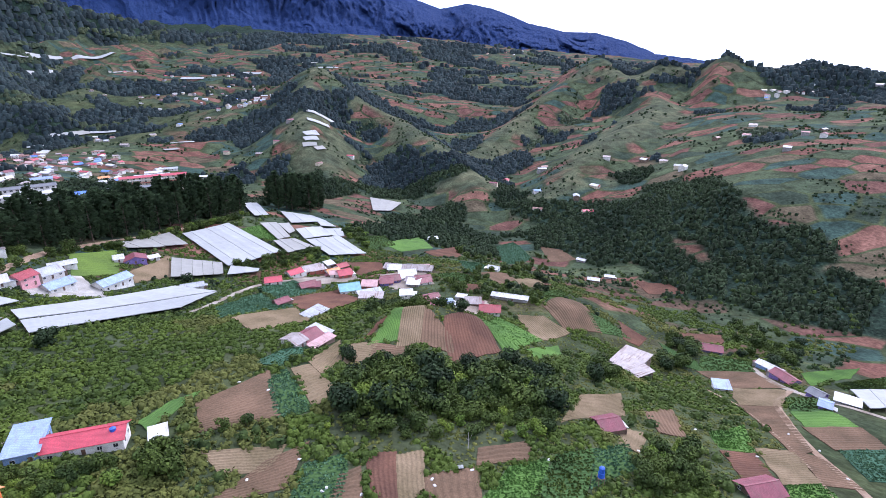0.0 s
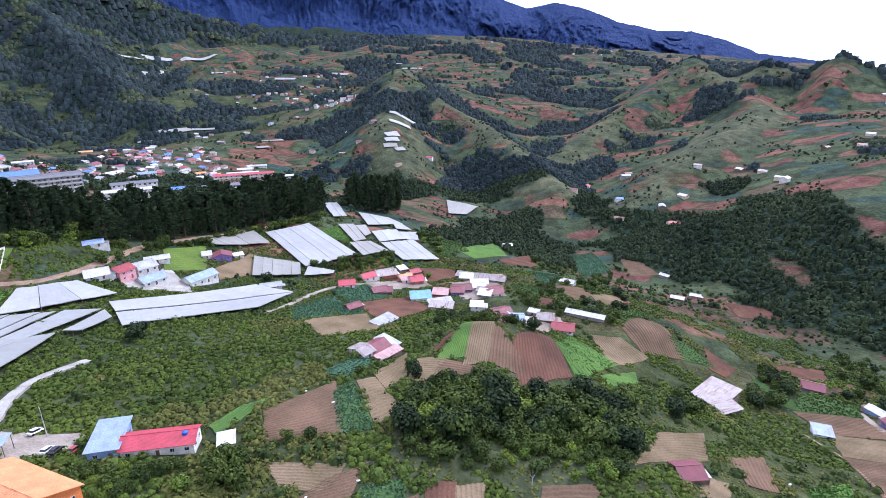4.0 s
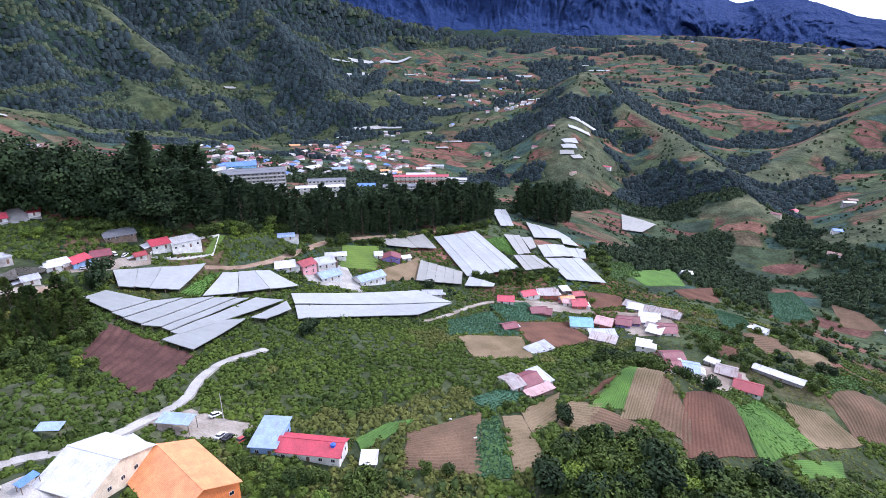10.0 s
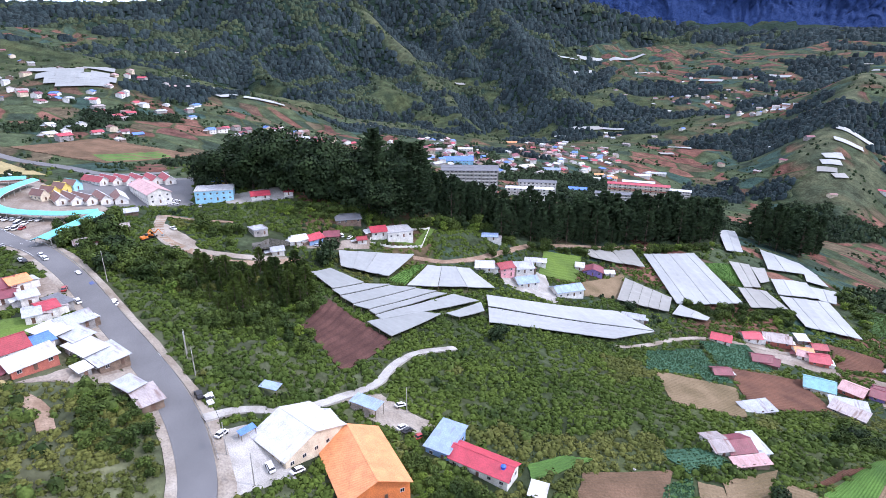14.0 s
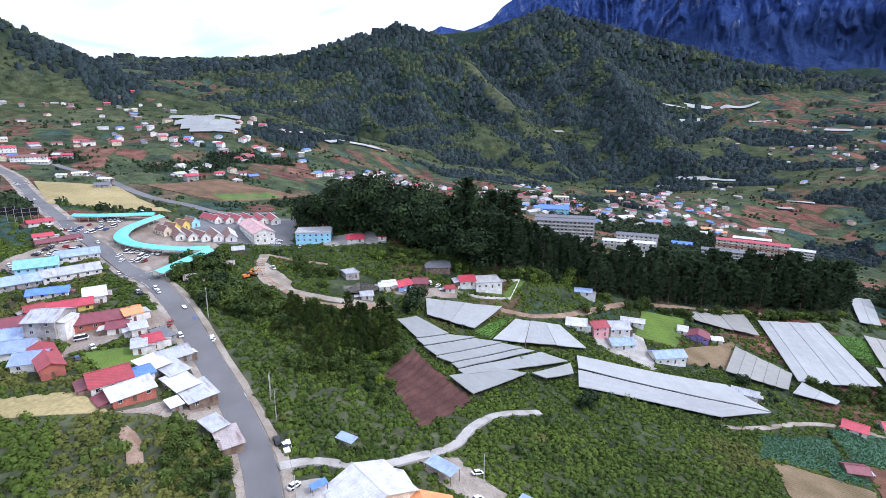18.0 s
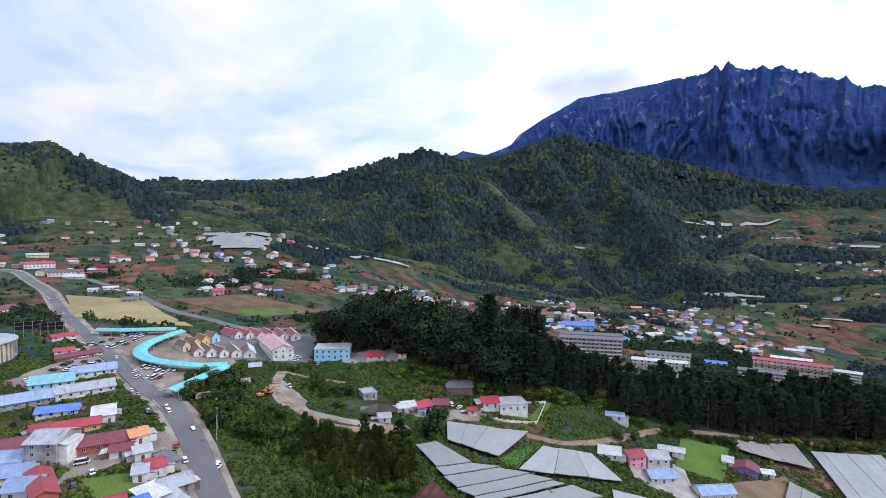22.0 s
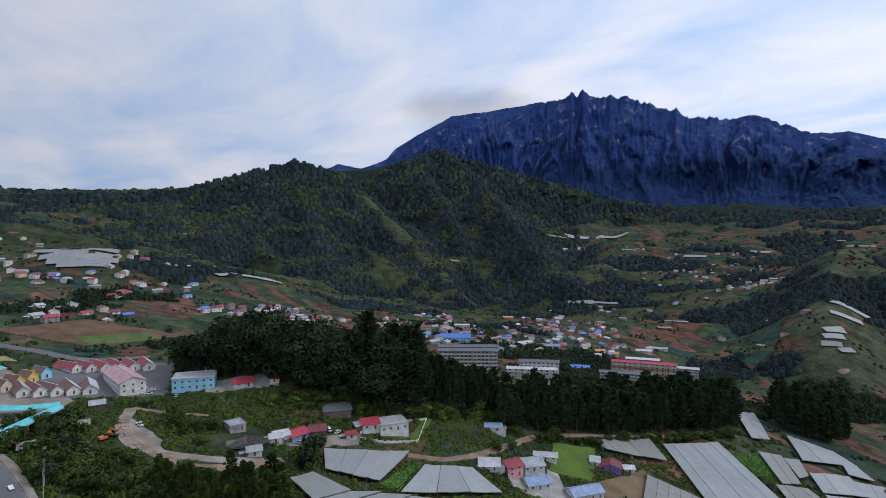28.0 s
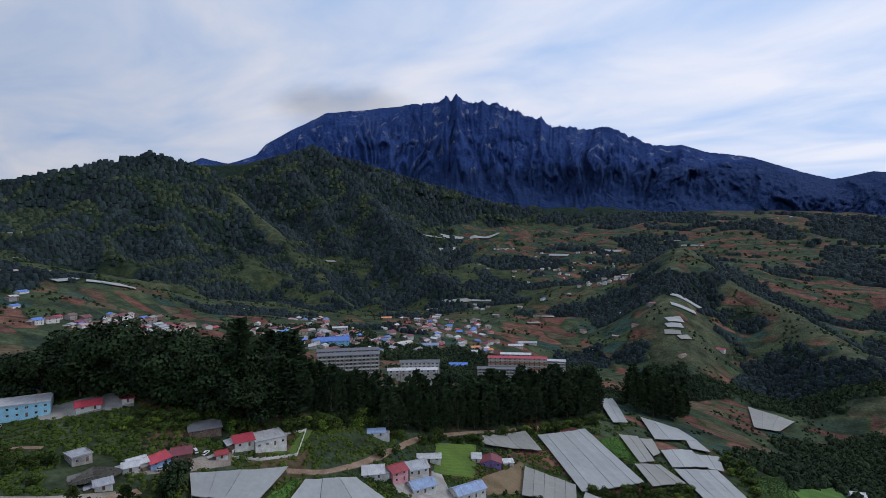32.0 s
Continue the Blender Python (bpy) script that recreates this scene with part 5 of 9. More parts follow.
def broad_master(seed, h, r, material, label, leaves=420):
    rng = np.random.default_rng(seed)
    t = thing("tree", pose(0, 0, -500), label, "tree", "broadleaf trees")
    bm = bmesh.new()
    limb(bm, (0, 0, -1), (0.15, 0.1, h * 0.5), h * 0.03, h * 0.02)
    vs, fs = [], []
    k = 0
    for i in range(9):
        a = i * 1.05 + rng.uniform(-0.3, 0.3)
        q = (np.cos(a) * r * 0.5, np.sin(a) * r * 0.5, h * (rng.uniform(0.55, 0.82) if i < 6 else rng.uniform(0.22, 0.42)))
        limb(bm, (0.15, 0.1, h * (0.42 if i < 6 else 0.2)), q, h * 0.014, h * 0.005, 4)
        v, f = leafy(leaves // 8, seed * 10 + i, 0.62, 0.5, 2.36 / math.sqrt(leaves))
        vs.append(v * r + np.array(q))
        fs.append(f + k)
        k += len(v)
    part("trunk", bm, M_BARK, t)
    part("crown", big_mesh("crown", np.vstack(vs), np.vstack(fs)), material, t)
    return t


PINES = [pine_master(11 + i, 20, lab) for i, lab in enumerate(("tall dark green pine in the wood", "slender dark green pine in the wood", "broad dark green pine in the wood", "tall shaded pine with a bare trunk"))]
YOUNG = [pine_master(41 + i, 11, "young green pine on the slope", M_LEAF) for i in range(2)]
TREES = {"mid": broad_master(31, 7, 3.6, M_LEAF, "mid-green broadleaf tree among the fields", 520), "light": broad_master(32, 6, 3.2, M_LEAF_LIGHT, "yellow-green leafy broadleaf tree among scrub", 520),
         "dark": broad_master(33, 9, 4.6, M_LEAF_DARK, "dark green spreading broadleaf tree", 640), "big": broad_master(34, 15, 8.5, M_LEAF_DARK, "very large dark green spreading tree of the wood", 2600)}


def tree(kind, x, y, s=1.0, sink=0.0):
    m = pose(x, y, ground_z(x, y) - sink, 0, 0, (x * 37 + y * 91) % 360)
    return copy_thing(TREES[kind], m @ Matrix.Diagonal((s, s, s * (0.85 + 0.3 * ((x * 13 + y * 7) % 1)), 1)))


def pine(x, y, s=1.0, young=False):
    k = int(abs(x * 3.1 + y * 7.7)) % 4
    m = pose(x, y, ground_z(x, y), 0, 0, (x * 57 + y * 31) % 360)
    return copy_thing(YOUNG[k % 2] if young else PINES[k], m @ Matrix.Diagonal((s * (1.25 if k == 2 else 1), s * (1.25 if k == 2 else 1), s, 1)))


# ---- the ground sheet and its cover ----
GORGE = [(60, 1270, 0), (95, 870, 0), (170, 625, 0), (245, 470, 0), (320, 370, 0), (460, 270, 0), (700, 200, 0)]


WOODS = [(199, 665, 75), (200, 554, 60), (147, 606, 50), (231, 448, 42), (272, 433, 42), (306, 403, 45), (334, 379, 45), (361, 362, 45), (10, 761, 35), (-85, 990, 60), (-8, 932, 60), (65, 979, 60), (233, 1215, 70), (140, 1072, 70), (325, 1343, 40), (298, 815, 40), (-159, 1153, 50), (348, 470, 30), (-197, 818, 60), (-296, 908, 40)]


def cover_of(x, y, z):
    """Forest, fields and grass shares of the land."""
    n1, n2, n3 = fbm(x / 170, y / 170, 4, 51), fbm(x / 60, y / 60, 3, 57), fbm(x / 420, y / 420, 3, 63)
    hill = np.full(x.shape, 1e9)
    for _, _, pts in RIDGES[:7]:
        hill = np.minimum(hill, polyline(x, y, pts)[0])
    f = np.clip((255 - hill + n1 * 520 + n2 * 160 + np.clip((z - 60) * 1.1, -160, 260)) / 60, 0, 1)
    f = np.maximum(f, np.clip((z - 330) / 90, 0, 1) * (y > -1200))
    d = polyline(x, y, GORGE)[0]
    f = np.maximum(f, np.clip((38 + n1 * 60 + n2 * 40 - d) / 15, 0, 1))
    for px, py, pr in WOODS:
        f = np.maximum(f, np.clip((1.0 - np.hypot(x - px, y - py) / pr + n2 * 1.5) / 0.2, 0, 1))
    r, fold = np.hypot(x, y), spurs(x, y)
    f = np.maximum(f, np.clip((fold - 0.132 + n2 * 0.14 + n3 * 0.1) / 0.03, 0, 1) * np.clip((r - 420) / 120, 0, 1))
    f = np.maximum(f, np.clip((n1 - 0.19 + n2 * 0.25) / 0.05, 0, 1) * (r > 330))
    # grassy ribs
    rib = np.minimum(polyline(x, y, RIDGES[1][2])[0], polyline(x, y, RIDGES[5][2])[0])
    f = f * (1 - np.clip((16 + n1 * 170 + n2 * 60 - rib) / 14, 0, 1) * np.clip((300 + n3 * 300 - z) / 60, 0, 1))
    bare = np.full(x.shape, 1e9)
    for k in (8, 9, 10, 11, 12):
        bare = np.minimum(bare, polyline(x, y, RIDGES[k][2])[0])
    top = np.clip((34 + n1 * 220 + n2 * 110 - bare) / 25, 0, 1)
    f = f * (1 - top * np.clip((0.24 - fold) / 0.03, 0, 1))
    left = polyline(x, y, RIDGES[7][2])[0]
    f = np.maximum(f, np.clip((70 - left + n1 * 420) / 90, 0, 1))
    # the settled west slope is cleared: gardens, grass and young scrub
    west = np.clip((x + 1330 + n1 * 200) / 120, 0, 1) * np.clip((-610 - x + n2 * 120) / 60, 0, 1) * np.clip((420 + n1 * 200 - y) / 80, 0, 1)
    f = f * (1 - west * np.clip((n2 * 1.2 + n1 * 0.6 + 0.13) / 0.12, 0, 1))
    farm = np.clip((n3 + 0.42 + n2 * 0.3) / 0.1, 0, 1) * (1 - top) * np.clip((np.minimum(hill, left) - 330) / 120, 0, 1) * (1 - f) * np.clip((np.hypot(x, y) - 260) / 120, 0, 1)
    grass = np.maximum(np.clip(0.2 + n1 * 2.2 + n2, 0, 1), top)
    return f, farm, grass


g_me, g_co = ground_mesh()
ground = tagged(new("ground", g_me), "green scrub and farmland over rolling hills", "ground", kind="structure")
g_me.materials.append(M_LAND)
cf, cg, cb = cover_of(g_co[:, 0], g_co[:, 1], g_co[:, 2])
layer = g_me.color_attributes.new("cover", "FLOAT_COLOR", "POINT")
layer.data.foreach_set("color", np.column_stack([cf, cg, cb, np.ones(len(cf))]).astype(np.float32).ravel())


def mountain_mesh():
    """The granite massif: a crest given by bearing and height, faces cut by gullies, a long forested foot."""
    crest = [(-66, 645), (-61.6, 705), (-60.2, 765), (-57.8, 726), (-55.2, 808), (-54.3, 896), (-51.9, 1020), (-48.2, 1182), (-45.2, 1209), (-42.3, 1242), (-38.7, 1275), (-36.4, 1312), (-34.4, 1316), (-31.9, 1287), (-28.2, 1202), (-25.6, 1111), (-24.6, 1068), (-21.7, 1036), (-19.3, 1041), (-17.1, 949), (-14.6, 857), (-12.2, 855), (-10, 784), (-6.4, 725), (-2.4, 589), (-0.2, 528), (2.5, 568), (5.6, 513), (8.4, 421), (11.9, 355), (15.1, 340), (17.8, 280), (20.7, 184), (24.4, 142), (32, 40)]
    az = np.radians(np.arange(-66, 33, 0.11))
    deg = np.degrees(az)
    top = np.interp(deg, [a for a, _ in crest], [h for _, h in crest])
    peaky = np.clip((deg + 41) / 4, 0, 1) * np.clip((-13 - deg) / 4, 0, 1)
    jag = np.abs(fbm(deg * 0.85, deg * 0 + 3, 4, 71)) * 130 + np.abs(fbm(deg * 3.1, deg * 0 + 8, 3, 73)) * 60 - 22
    top = top + jag * (0.12 + 0.75 * peaky)
    top = top + 62 * np.exp(-((deg + 34.7) / 0.28) ** 2) + 26 * np.exp(-((deg + 35.7) / 0.3) ** 2)
    t = np.linspace(0, 1, 90)
    A, Tt = np.meshgrid(az, t)
    D = np.degrees(A)
    W = D + (1 - Tt) * 3 * np.sin(D * 0.31) + fbm(D * 0.3, Tt * 2.2, 4, 87) * 9
    cut = np.abs(fbm(W * 0.5, Tt * 1.4 + 1, 4, 81)) * 2
    fine = np.abs(fbm(W * 1.7, Tt * 3.2, 4, 83)) * 2
    rough = np.abs(fbm(D * 4.2, Tt * 11, 4, 89)) * 2
    R = 4650 - 1150 * (1 - Tt) ** 1.0 - (cut * 300 + fine * 90 + rough * 65) * np.sin(np.pi * Tt) * np.clip(Tt * 1.8 - 0.15, 0.12, 1)
    foot = np.interp(deg, [-10, 5, 14, 22], [150, 60, -20, -120])[None, :]
    shape = 0.45 * Tt + 0.55 * np.where(Tt < 0.45, Tt * 0.55, 0.2475 + (Tt - 0.45) * 1.368)
    Z = foot + (top[None, :] - foot) * np.clip(shape, 0, 1)
    Z = Z + (fbm(D * 0.9, Tt * 6, 4, 85) * 45) * np.sin(np.pi * Tt) * np.clip((top[None, :] - 200) / 700, 0.1, 1)
    Z[0] = -200
    X, Y = np.sin(A) * R, np.cos(A) * R
    p = np.dstack([X, Y, Z])
    back = p[-1].copy()
    back[:, 0] *= 1.02
    back[:, 1] *= 1.02
    back[:, 2] = -200
    p = np.concatenate([p, back[None]], 0)
    return grid_mesh("mountain", p)


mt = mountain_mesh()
# rock colour with the blue of distance painted in
mt.materials.append(M_HAZED_ROCK)
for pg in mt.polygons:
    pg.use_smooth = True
tagged(new("mountain", mt), "granite mountain painted haze blue, with jagged peaks above dark forest", "mountain", kind="structure")


# ---- roads and yards ----
MAIN_LINE = [(-60.0, -90.0), (-122.7, 24.4), (-138.9, 27.1), (-156.2, 27.6), (-182.3, 25.4), (-206.8, 22.1), (-234.0, 18.8), (-355.7, -9.4), (-429.9, -32.1), (-545.2, -63.9), (-735.7, -116.6), (-818.0, -157.0), (-760.0, -190.0)]
MAIN_ROAD = ribbon("road", MAIN_LINE, 9.0, M_ASPHALT, "two-lane grey asphalt road through the hill town", up=0.35)
VERGE_LINES = [(3.9, 0.16), (-3.9, 0.16)]
for off, wid in VERGE_LINES:
    ribbon("road_edge_line", MAIN_LINE, wid, M_PAINT, "white painted edge line", up=0.37, across=1, parent=MAIN_ROAD, offset=off)
mid_line = smooth_line(MAIN_LINE, 4.0)
for i in range(0, len(mid_line) - 1, 3):
    seg = mid_line[i:i + 2]
    ribbon("centre_dash", [tuple(seg[0]), tuple((seg[0] + seg[1]) / 2), tuple(seg[1])], 0.16, M_PAINT, "", up=0.40, across=1, parent=MAIN_ROAD)
ribbon("road_shoulder", MAIN_LINE, 4.5, M_TRACK, "worn gravel road shoulder", up=0.24, offset=6.3, ragged=1.5, level=False)
ribbon("road_shoulder", MAIN_LINE, 3.0, M_TRACK, "worn gravel road shoulder", up=0.24, offset=-5.6, ragged=1.0, level=False)
ribbon("lane", [(-144.2, 32.5), (-145.0, 42.8), (-140.9, 57.6), (-142.7, 76.1), (-145.3, 91.2), (-154.1, 105.5), (-159.8, 123.6), (-157.6, 141.6)], 3.8, M_CONC, "pale concrete lane up to the farm", ragged=0.4)
ribbon("track", [(-335.0, 70.4), (-292.0, 61.0), (-270.8, 67.3), (-254.8, 79.9), (-251.1, 89.9), (-252.2, 117.2)], 5, M_DIRT, "brown dirt track round the building site", ragged=1.5, level=False)
ribbon("track", [(-239.5, 180.2), (-229.9, 198.1), (-228.0, 212.7), (-230.2, 242.9), (-237.6, 286.8), (-229.5, 332.5), (-207.3, 381.4), (-176.4, 443.1)], 4, M_DIRT, "brown dirt track along the foot of the wood", ragged=1.0, level=False)
ribbon("track", [(-129.1, 228.1), (-123.7, 245.6), (-120.1, 278.6), (-112.2, 298.5), (-91.7, 321.6), (-72.6, 333.3)], 3.2, M_TRACK, "pale track into the farm village", ragged=0.6, level=False)
ribbon("track", [(184.0, 242.6), (183.2, 209.3), (188.4, 184.3), (200.3, 170.6)], 3.5, M_TRACK, "pale farm track past the sheds", ragged=0.5, level=False)
ribbon("track", [(183.2, 207.2), (165.1, 190.3), (154.1, 167.1), (144.1, 136.9), (141.1, 116.8), (138.6, 102.4)], 3.0, M_DIRT, "rutted brown farm track between the fields", ragged=0.4, level=False)
ribbon("track", [(143.5, 213.4), (145.7, 191.4), (139.4, 156.4), (133.8, 128.5), (125.3, 101.4)], 0.9, M_DIRT, "narrow footpath between the fields", ragged=0.3, level=False)
ribbon("track", [(-169.5, -5.5), (-164.2, -2.6), (-153.7, -2.0)], 4.0, M_DIRT, "pale earth driveway below the houses", ragged=0.6, level=False)
ribbon("road", [(-765.5, -70.3), (-668.4, -27.8), (-557.5, 15.5), (-514.9, 36.5), (-454.8, 69.8), (-445.7, 103.4)], 8, M_ASPHALT, "grey side road along the playing field", up=0.32)
ribbon("lane", [(-173.2, 24.0), (-171.1, 12.9), (-174.5, 5.7)], 4, M_TRACK, "pale lane off the main road", level=False, up=0.26)
yard([(-139.0, 33.8), (-139.0, 43.5), (-112.5, 47.1), (-114.9, 29.2)], M_CONC, "grey concrete forecourt of the white hall", name="forecourt")
yard([(-142.6, 74.9), (-139.0, 89.2), (-117.0, 96.2), (-115.6, 83.4)], M_TRACK, "gravel yard beside the red-roofed house", name="yard")
yard([(-448.8, -35.4), (-448.4, 21.1), (-360.4, 49.7), (-311.3, 11.2)], M_YARD, "open market parking ground", name="yard")
yard([(-364.0, -67.8), (-423.6, -20.4), (-381.8, -16.4), (-344.4, -50.2)], M_YARD, "trodden ground before the market sheds", name="yard")
yard([(-455.9, 53.2), (-414.5, 113.7), (-352.6, 91.8), (-376.9, 21.8)], M_ASPHALT, "asphalt court between the market halls", name="court")
yard([(-247.2, -24.8), (-250.8, 10.1), (-235.5, 15.7), (-219.9, -22.1)], M_YARD, "earth yard between the shop houses", name="yard")
yard([(-177.1, -6.3), (-182.1, 13.8), (-172.5, 20.7), (-171.6, 7.0)], M_YARD, "trodden yard behind the shops", name="yard")
yard([(-369.9, 101.9), (-337.9, 155.5), (-321.5, 146.2), (-338.1, 115.6)], M_CONC, "concrete yard beside the sky-blue building", name="yard")
yard([(-325.2, 67.9), (-283.5, 73.8), (-272.0, 71.3), (-283.5, 59.4)], M_TRACK, "bare gravel of the building site", name="yard")
yard([(-219.9, 232.1), (-207.9, 263.5), (-174.8, 238.9), (-202.9, 219.2)], M_CONC, "pale concrete yard by the pink house", name="yard")
yard([(-271.3, 124.2), (-262.8, 165.3), (-253.4, 158.7), (-264.1, 120.4)], M_YARD, "trodden yard by the white houses", name="yard")
yard([(-103.4, 319.4), (-60.9, 343.5), (-53.5, 326.9), (-87.9, 309.2)], M_YARD, "trodden ground of the farm village", name="yard")
yard([(-42.5, 340.0), (-8.2, 351.2), (-0.6, 314.4), (-27.4, 299.4)], M_YARD, "trodden ground of the farm village", name="yard")
yard([(-5.4, 268.6), (34.8, 286.3), (36.5, 264.8), (-3.8, 212.7)], M_YARD, "trodden ground of the farm village", name="yard")
ribbon("track", [(-336.9, 71.8), (-315.7, 64.2), (-296.1, 60.3), (-278.6, 62.1), (-268.2, 73.1), (-260.5, 85.9), (-253.2, 109.0)], 5.5, M_TRACK, "pale dirt loop round the building site", ragged=1.2, level=False)
ribbon("track", [(-336.9, 71.8), (-319.4, 85.6), (-306.8, 101.1)], 3.5, M_DIRT, "brown dirt branch of the site loop", ragged=0.8, level=False)
yard([(-276.0, 100.1), (-274.4, 112.6), (-262.6, 109.6), (-262.1, 96.1)], M_POND, "still brown pond at the building site", name="pond")

# ---- fields ----
field([(-199.0, -39.9), (-191.5, -17.4), (-177.9, -9.7), (-187.2, -37.7)], "straw", "", label="bank of dry cut grass below the shops", pitch=7, ridge=0.05)
field([(-219.5, -14.9), (-216.0, 4.0), (-207.3, 8.9), (-203.4, -9.3)], "grass", "", label="rough green grass between the shop houses", pitch=5, ridge=0.05)
field([(-191.4, 87.7), (-208.5, 108.2), (-171.8, 115.1), (-160.5, 86.8)], "dark", "", label="dark red newly cleared earth slope", pitch=3.4, ridge=0.14)
field([(-189.9, 280.8), (-186.1, 323.6), (-168.1, 290.9), (-177.8, 270.0)], "tan", "", label="brown tilled plot below the purple house")
field([(-229.2, 291.1), (-217.2, 315.4), (-194.8, 279.1), (-208.2, 261.4)], "grass", "", label="dry grass slope with terraces", pitch=4)
field([(-250.8, 190.5), (-258.5, 206.3), (-256.6, 210.3), (-247.7, 193.2)], "grass", "", label="mown green lawn", ridge=0.02)
field([(-262.8, 165.3), (-263.4, 171.6), (-250.8, 189.2), (-247.3, 192.9)], "grass", "", label="mown green lawn", ridge=0.02)
field([(-223.4, 152.4), (-231.7, 174.0), (-231.0, 181.6), (-216.6, 157.6)], "lime", "lime", label="green vegetable plot between shelters")
field([(-162.8, 401.6), (-150.7, 423.0), (-132.5, 395.3), (-143.3, 389.2)], "lime", "lime", label="bright green vegetable plot between shelters")
field([(-72.7, 120.1), (-59.1, 142.7), (-47.2, 114.3), (-65.7, 106.0)], "brown", "", label="brown tilled field with furrows", pitch=1.53)
field([(-55.2, 135.7), (-52.9, 146.2), (-37.2, 118.9), (-45.7, 112.2)], "green", "cabbage", label="green cabbage rows", pitch=1.275)
field([(-50.4, 147.0), (-45.2, 151.3), (-30.1, 129.5), (-36.9, 121.6)], "tan", "", label="tan ridged field ready for planting", pitch=2.21)
field([(-66.2, 152.3), (-57.5, 169.8), (-49.6, 166.3), (-55.3, 150.7)], "teal", "cabbage", label="blue-green cabbage plot below the lone house", pitch=1.36)
field([(-46.2, 155.5), (-39.0, 177.3), (-34.8, 157.9), (-38.2, 144.8)], "tan", "", label="tan terraced field", pitch=2.04)
field([(-33.1, 174.1), (-22.8, 179.4), (-24.4, 159.3), (-33.0, 155.0)], "tan", "", label="dry tan field", pitch=1.87)
field([(-22.5, 177.1), (-6.1, 174.8), (0.2, 165.3), (-23.8, 157.9)], "brown", "", label="brown terraced field", pitch=1.87)
field([(-19.7, 204.5), (-13.3, 236.9), (-14.8, 183.9), (-25.8, 178.3)], "lime", "", label="green planted terrace on the knoll", pitch=2.04, flip=True)
field([(-13.0, 237.0), (-3.1, 208.6), (-4.8, 182.8), (-13.8, 177.7)], "tan", "", label="tan ridged terrace on the knoll", pitch=2.04, flip=True)
field([(-2.5, 206.7), (8.5, 188.0), (9.6, 176.8), (-3.7, 181.5)], "brown", "", label="brown ridged terrace on the knoll", pitch=2.04, flip=True)
field([(-25.4, 195.4), (-19.7, 203.7), (-25.7, 187.3), (-29.6, 179.0)], "red", "", label="brown terrace on the knoll", pitch=2.04, flip=True)
field([(7.3, 199.0), (23.9, 215.5), (30.4, 187.5), (9.5, 168.7)], "red", "", label="dark red-brown furrowed slope", pitch=1.7, flip=True)
field([(24.5, 214.9), (37.7, 252.0), (58.3, 232.1), (35.7, 188.8)], "lime", "lime", label="bright green planted rows on a slope", pitch=2.72, flip=True)
field([(50.8, 265.2), (66.9, 266.5), (78.7, 256.2), (58.3, 232.1)], "tan", "", label="tan contour rows on a knoll", pitch=1.87, flip=True)
field([(70.6, 279.8), (93.9, 307.1), (100.7, 266.6), (79.0, 260.8)], "brown", "", label="brown contour rows on a knoll", pitch=1.87, flip=True)
field([(46.9, 200.7), (66.8, 227.7), (65.4, 212.0), (49.7, 193.1)], "lime", "", label="small bright green grass plot", pitch=1.7)
field([(123.7, 295.1), (135.1, 277.5), (125.7, 263.8), (117.9, 267.3)], "red", "", label="red-brown bare plot", pitch=1.7)
field([(62.6, 158.4), (81.0, 169.1), (74.6, 146.9), (47.6, 125.3)], "tan", "", label="dry tan plot by the red hut", pitch=1.87)
field([(69.1, 130.4), (78.4, 130.8), (67.8, 112.3), (62.8, 115.0)], "tan", "", label="tan ridged plot by the red hut", pitch=1.7, flip=True)
field([(87.5, 154.0), (101.7, 163.3), (95.2, 137.4), (85.1, 135.9)], "brown", "", label="bare brown slope with terraces", pitch=2.04, flip=True)
field([(39.6, 103.1), (52.4, 108.5), (42.7, 85.2), (29.1, 83.2)], "green", "green", label="green vegetable rows", pitch=1.4449999999999998)
field([(53.2, 108.7), (64.8, 114.4), (63.3, 102.6), (47.9, 92.8)], "green", "cabbage", label="green vegetable rows", pitch=1.4449999999999998)
field([(25.2, 96.3), (36.7, 101.5), (29.4, 83.2), (15.4, 82.0)], "lime", "lime", label="bright green vegetable rows", pitch=1.36)
field([(-15.7, 96.6), (-7.9, 98.9), (-6.0, 80.1), (-11.7, 79.7)], "red", "", label="red-brown ridged field", pitch=1.36, flip=True)
field([(-7.5, 98.0), (-0.2, 100.2), (1.0, 85.4), (-5.2, 80.2)], "tan", "", label="tan field with thin green rows", pitch=1.53, flip=True)
field([(0.8, 90.8), (15.0, 95.6), (15.4, 82.0), (2.6, 82.1)], "brown", "", label="bare brown plot", pitch=2.125, flip=True)
field([(16.9, 104.6), (31.9, 108.3), (29.9, 100.6), (16.4, 97.7)], "brown", "", label="bare brown plot at the edge of the trees", pitch=2.125)
field([(-32.0, 91.9), (-21.8, 96.8), (-20.1, 78.9), (-32.0, 77.7)], "green", "cabbage", label="green cabbage rows", pitch=1.275)
field([(-21.8, 88.5), (-17.3, 92.3), (-14.5, 79.4), (-23.1, 78.6)], "brown", "", label="brown ridged field", pitch=1.53)
field([(-43.2, 92.3), (-34.2, 100.8), (-35.8, 83.6), (-51.3, 75.8)], "brown", "", label="brown furrowed slope", pitch=1.7)
field([(-61.8, 95.2), (-40.5, 100.0), (-43.1, 89.2), (-52.9, 88.3)], "tan", "", label="tan plot with thin green rows", pitch=1.36)
field([(-111.6, 288.7), (-97.2, 313.1), (-77.1, 295.9), (-93.7, 271.4)], "teal", "cabbage", label="blue-green vegetable plot", pitch=1.275)
field([(-112.1, 260.2), (-106.4, 275.4), (-81.6, 251.0), (-85.6, 236.1)], "teal", "cabbage", label="blue-green vegetable plot", pitch=1.275)
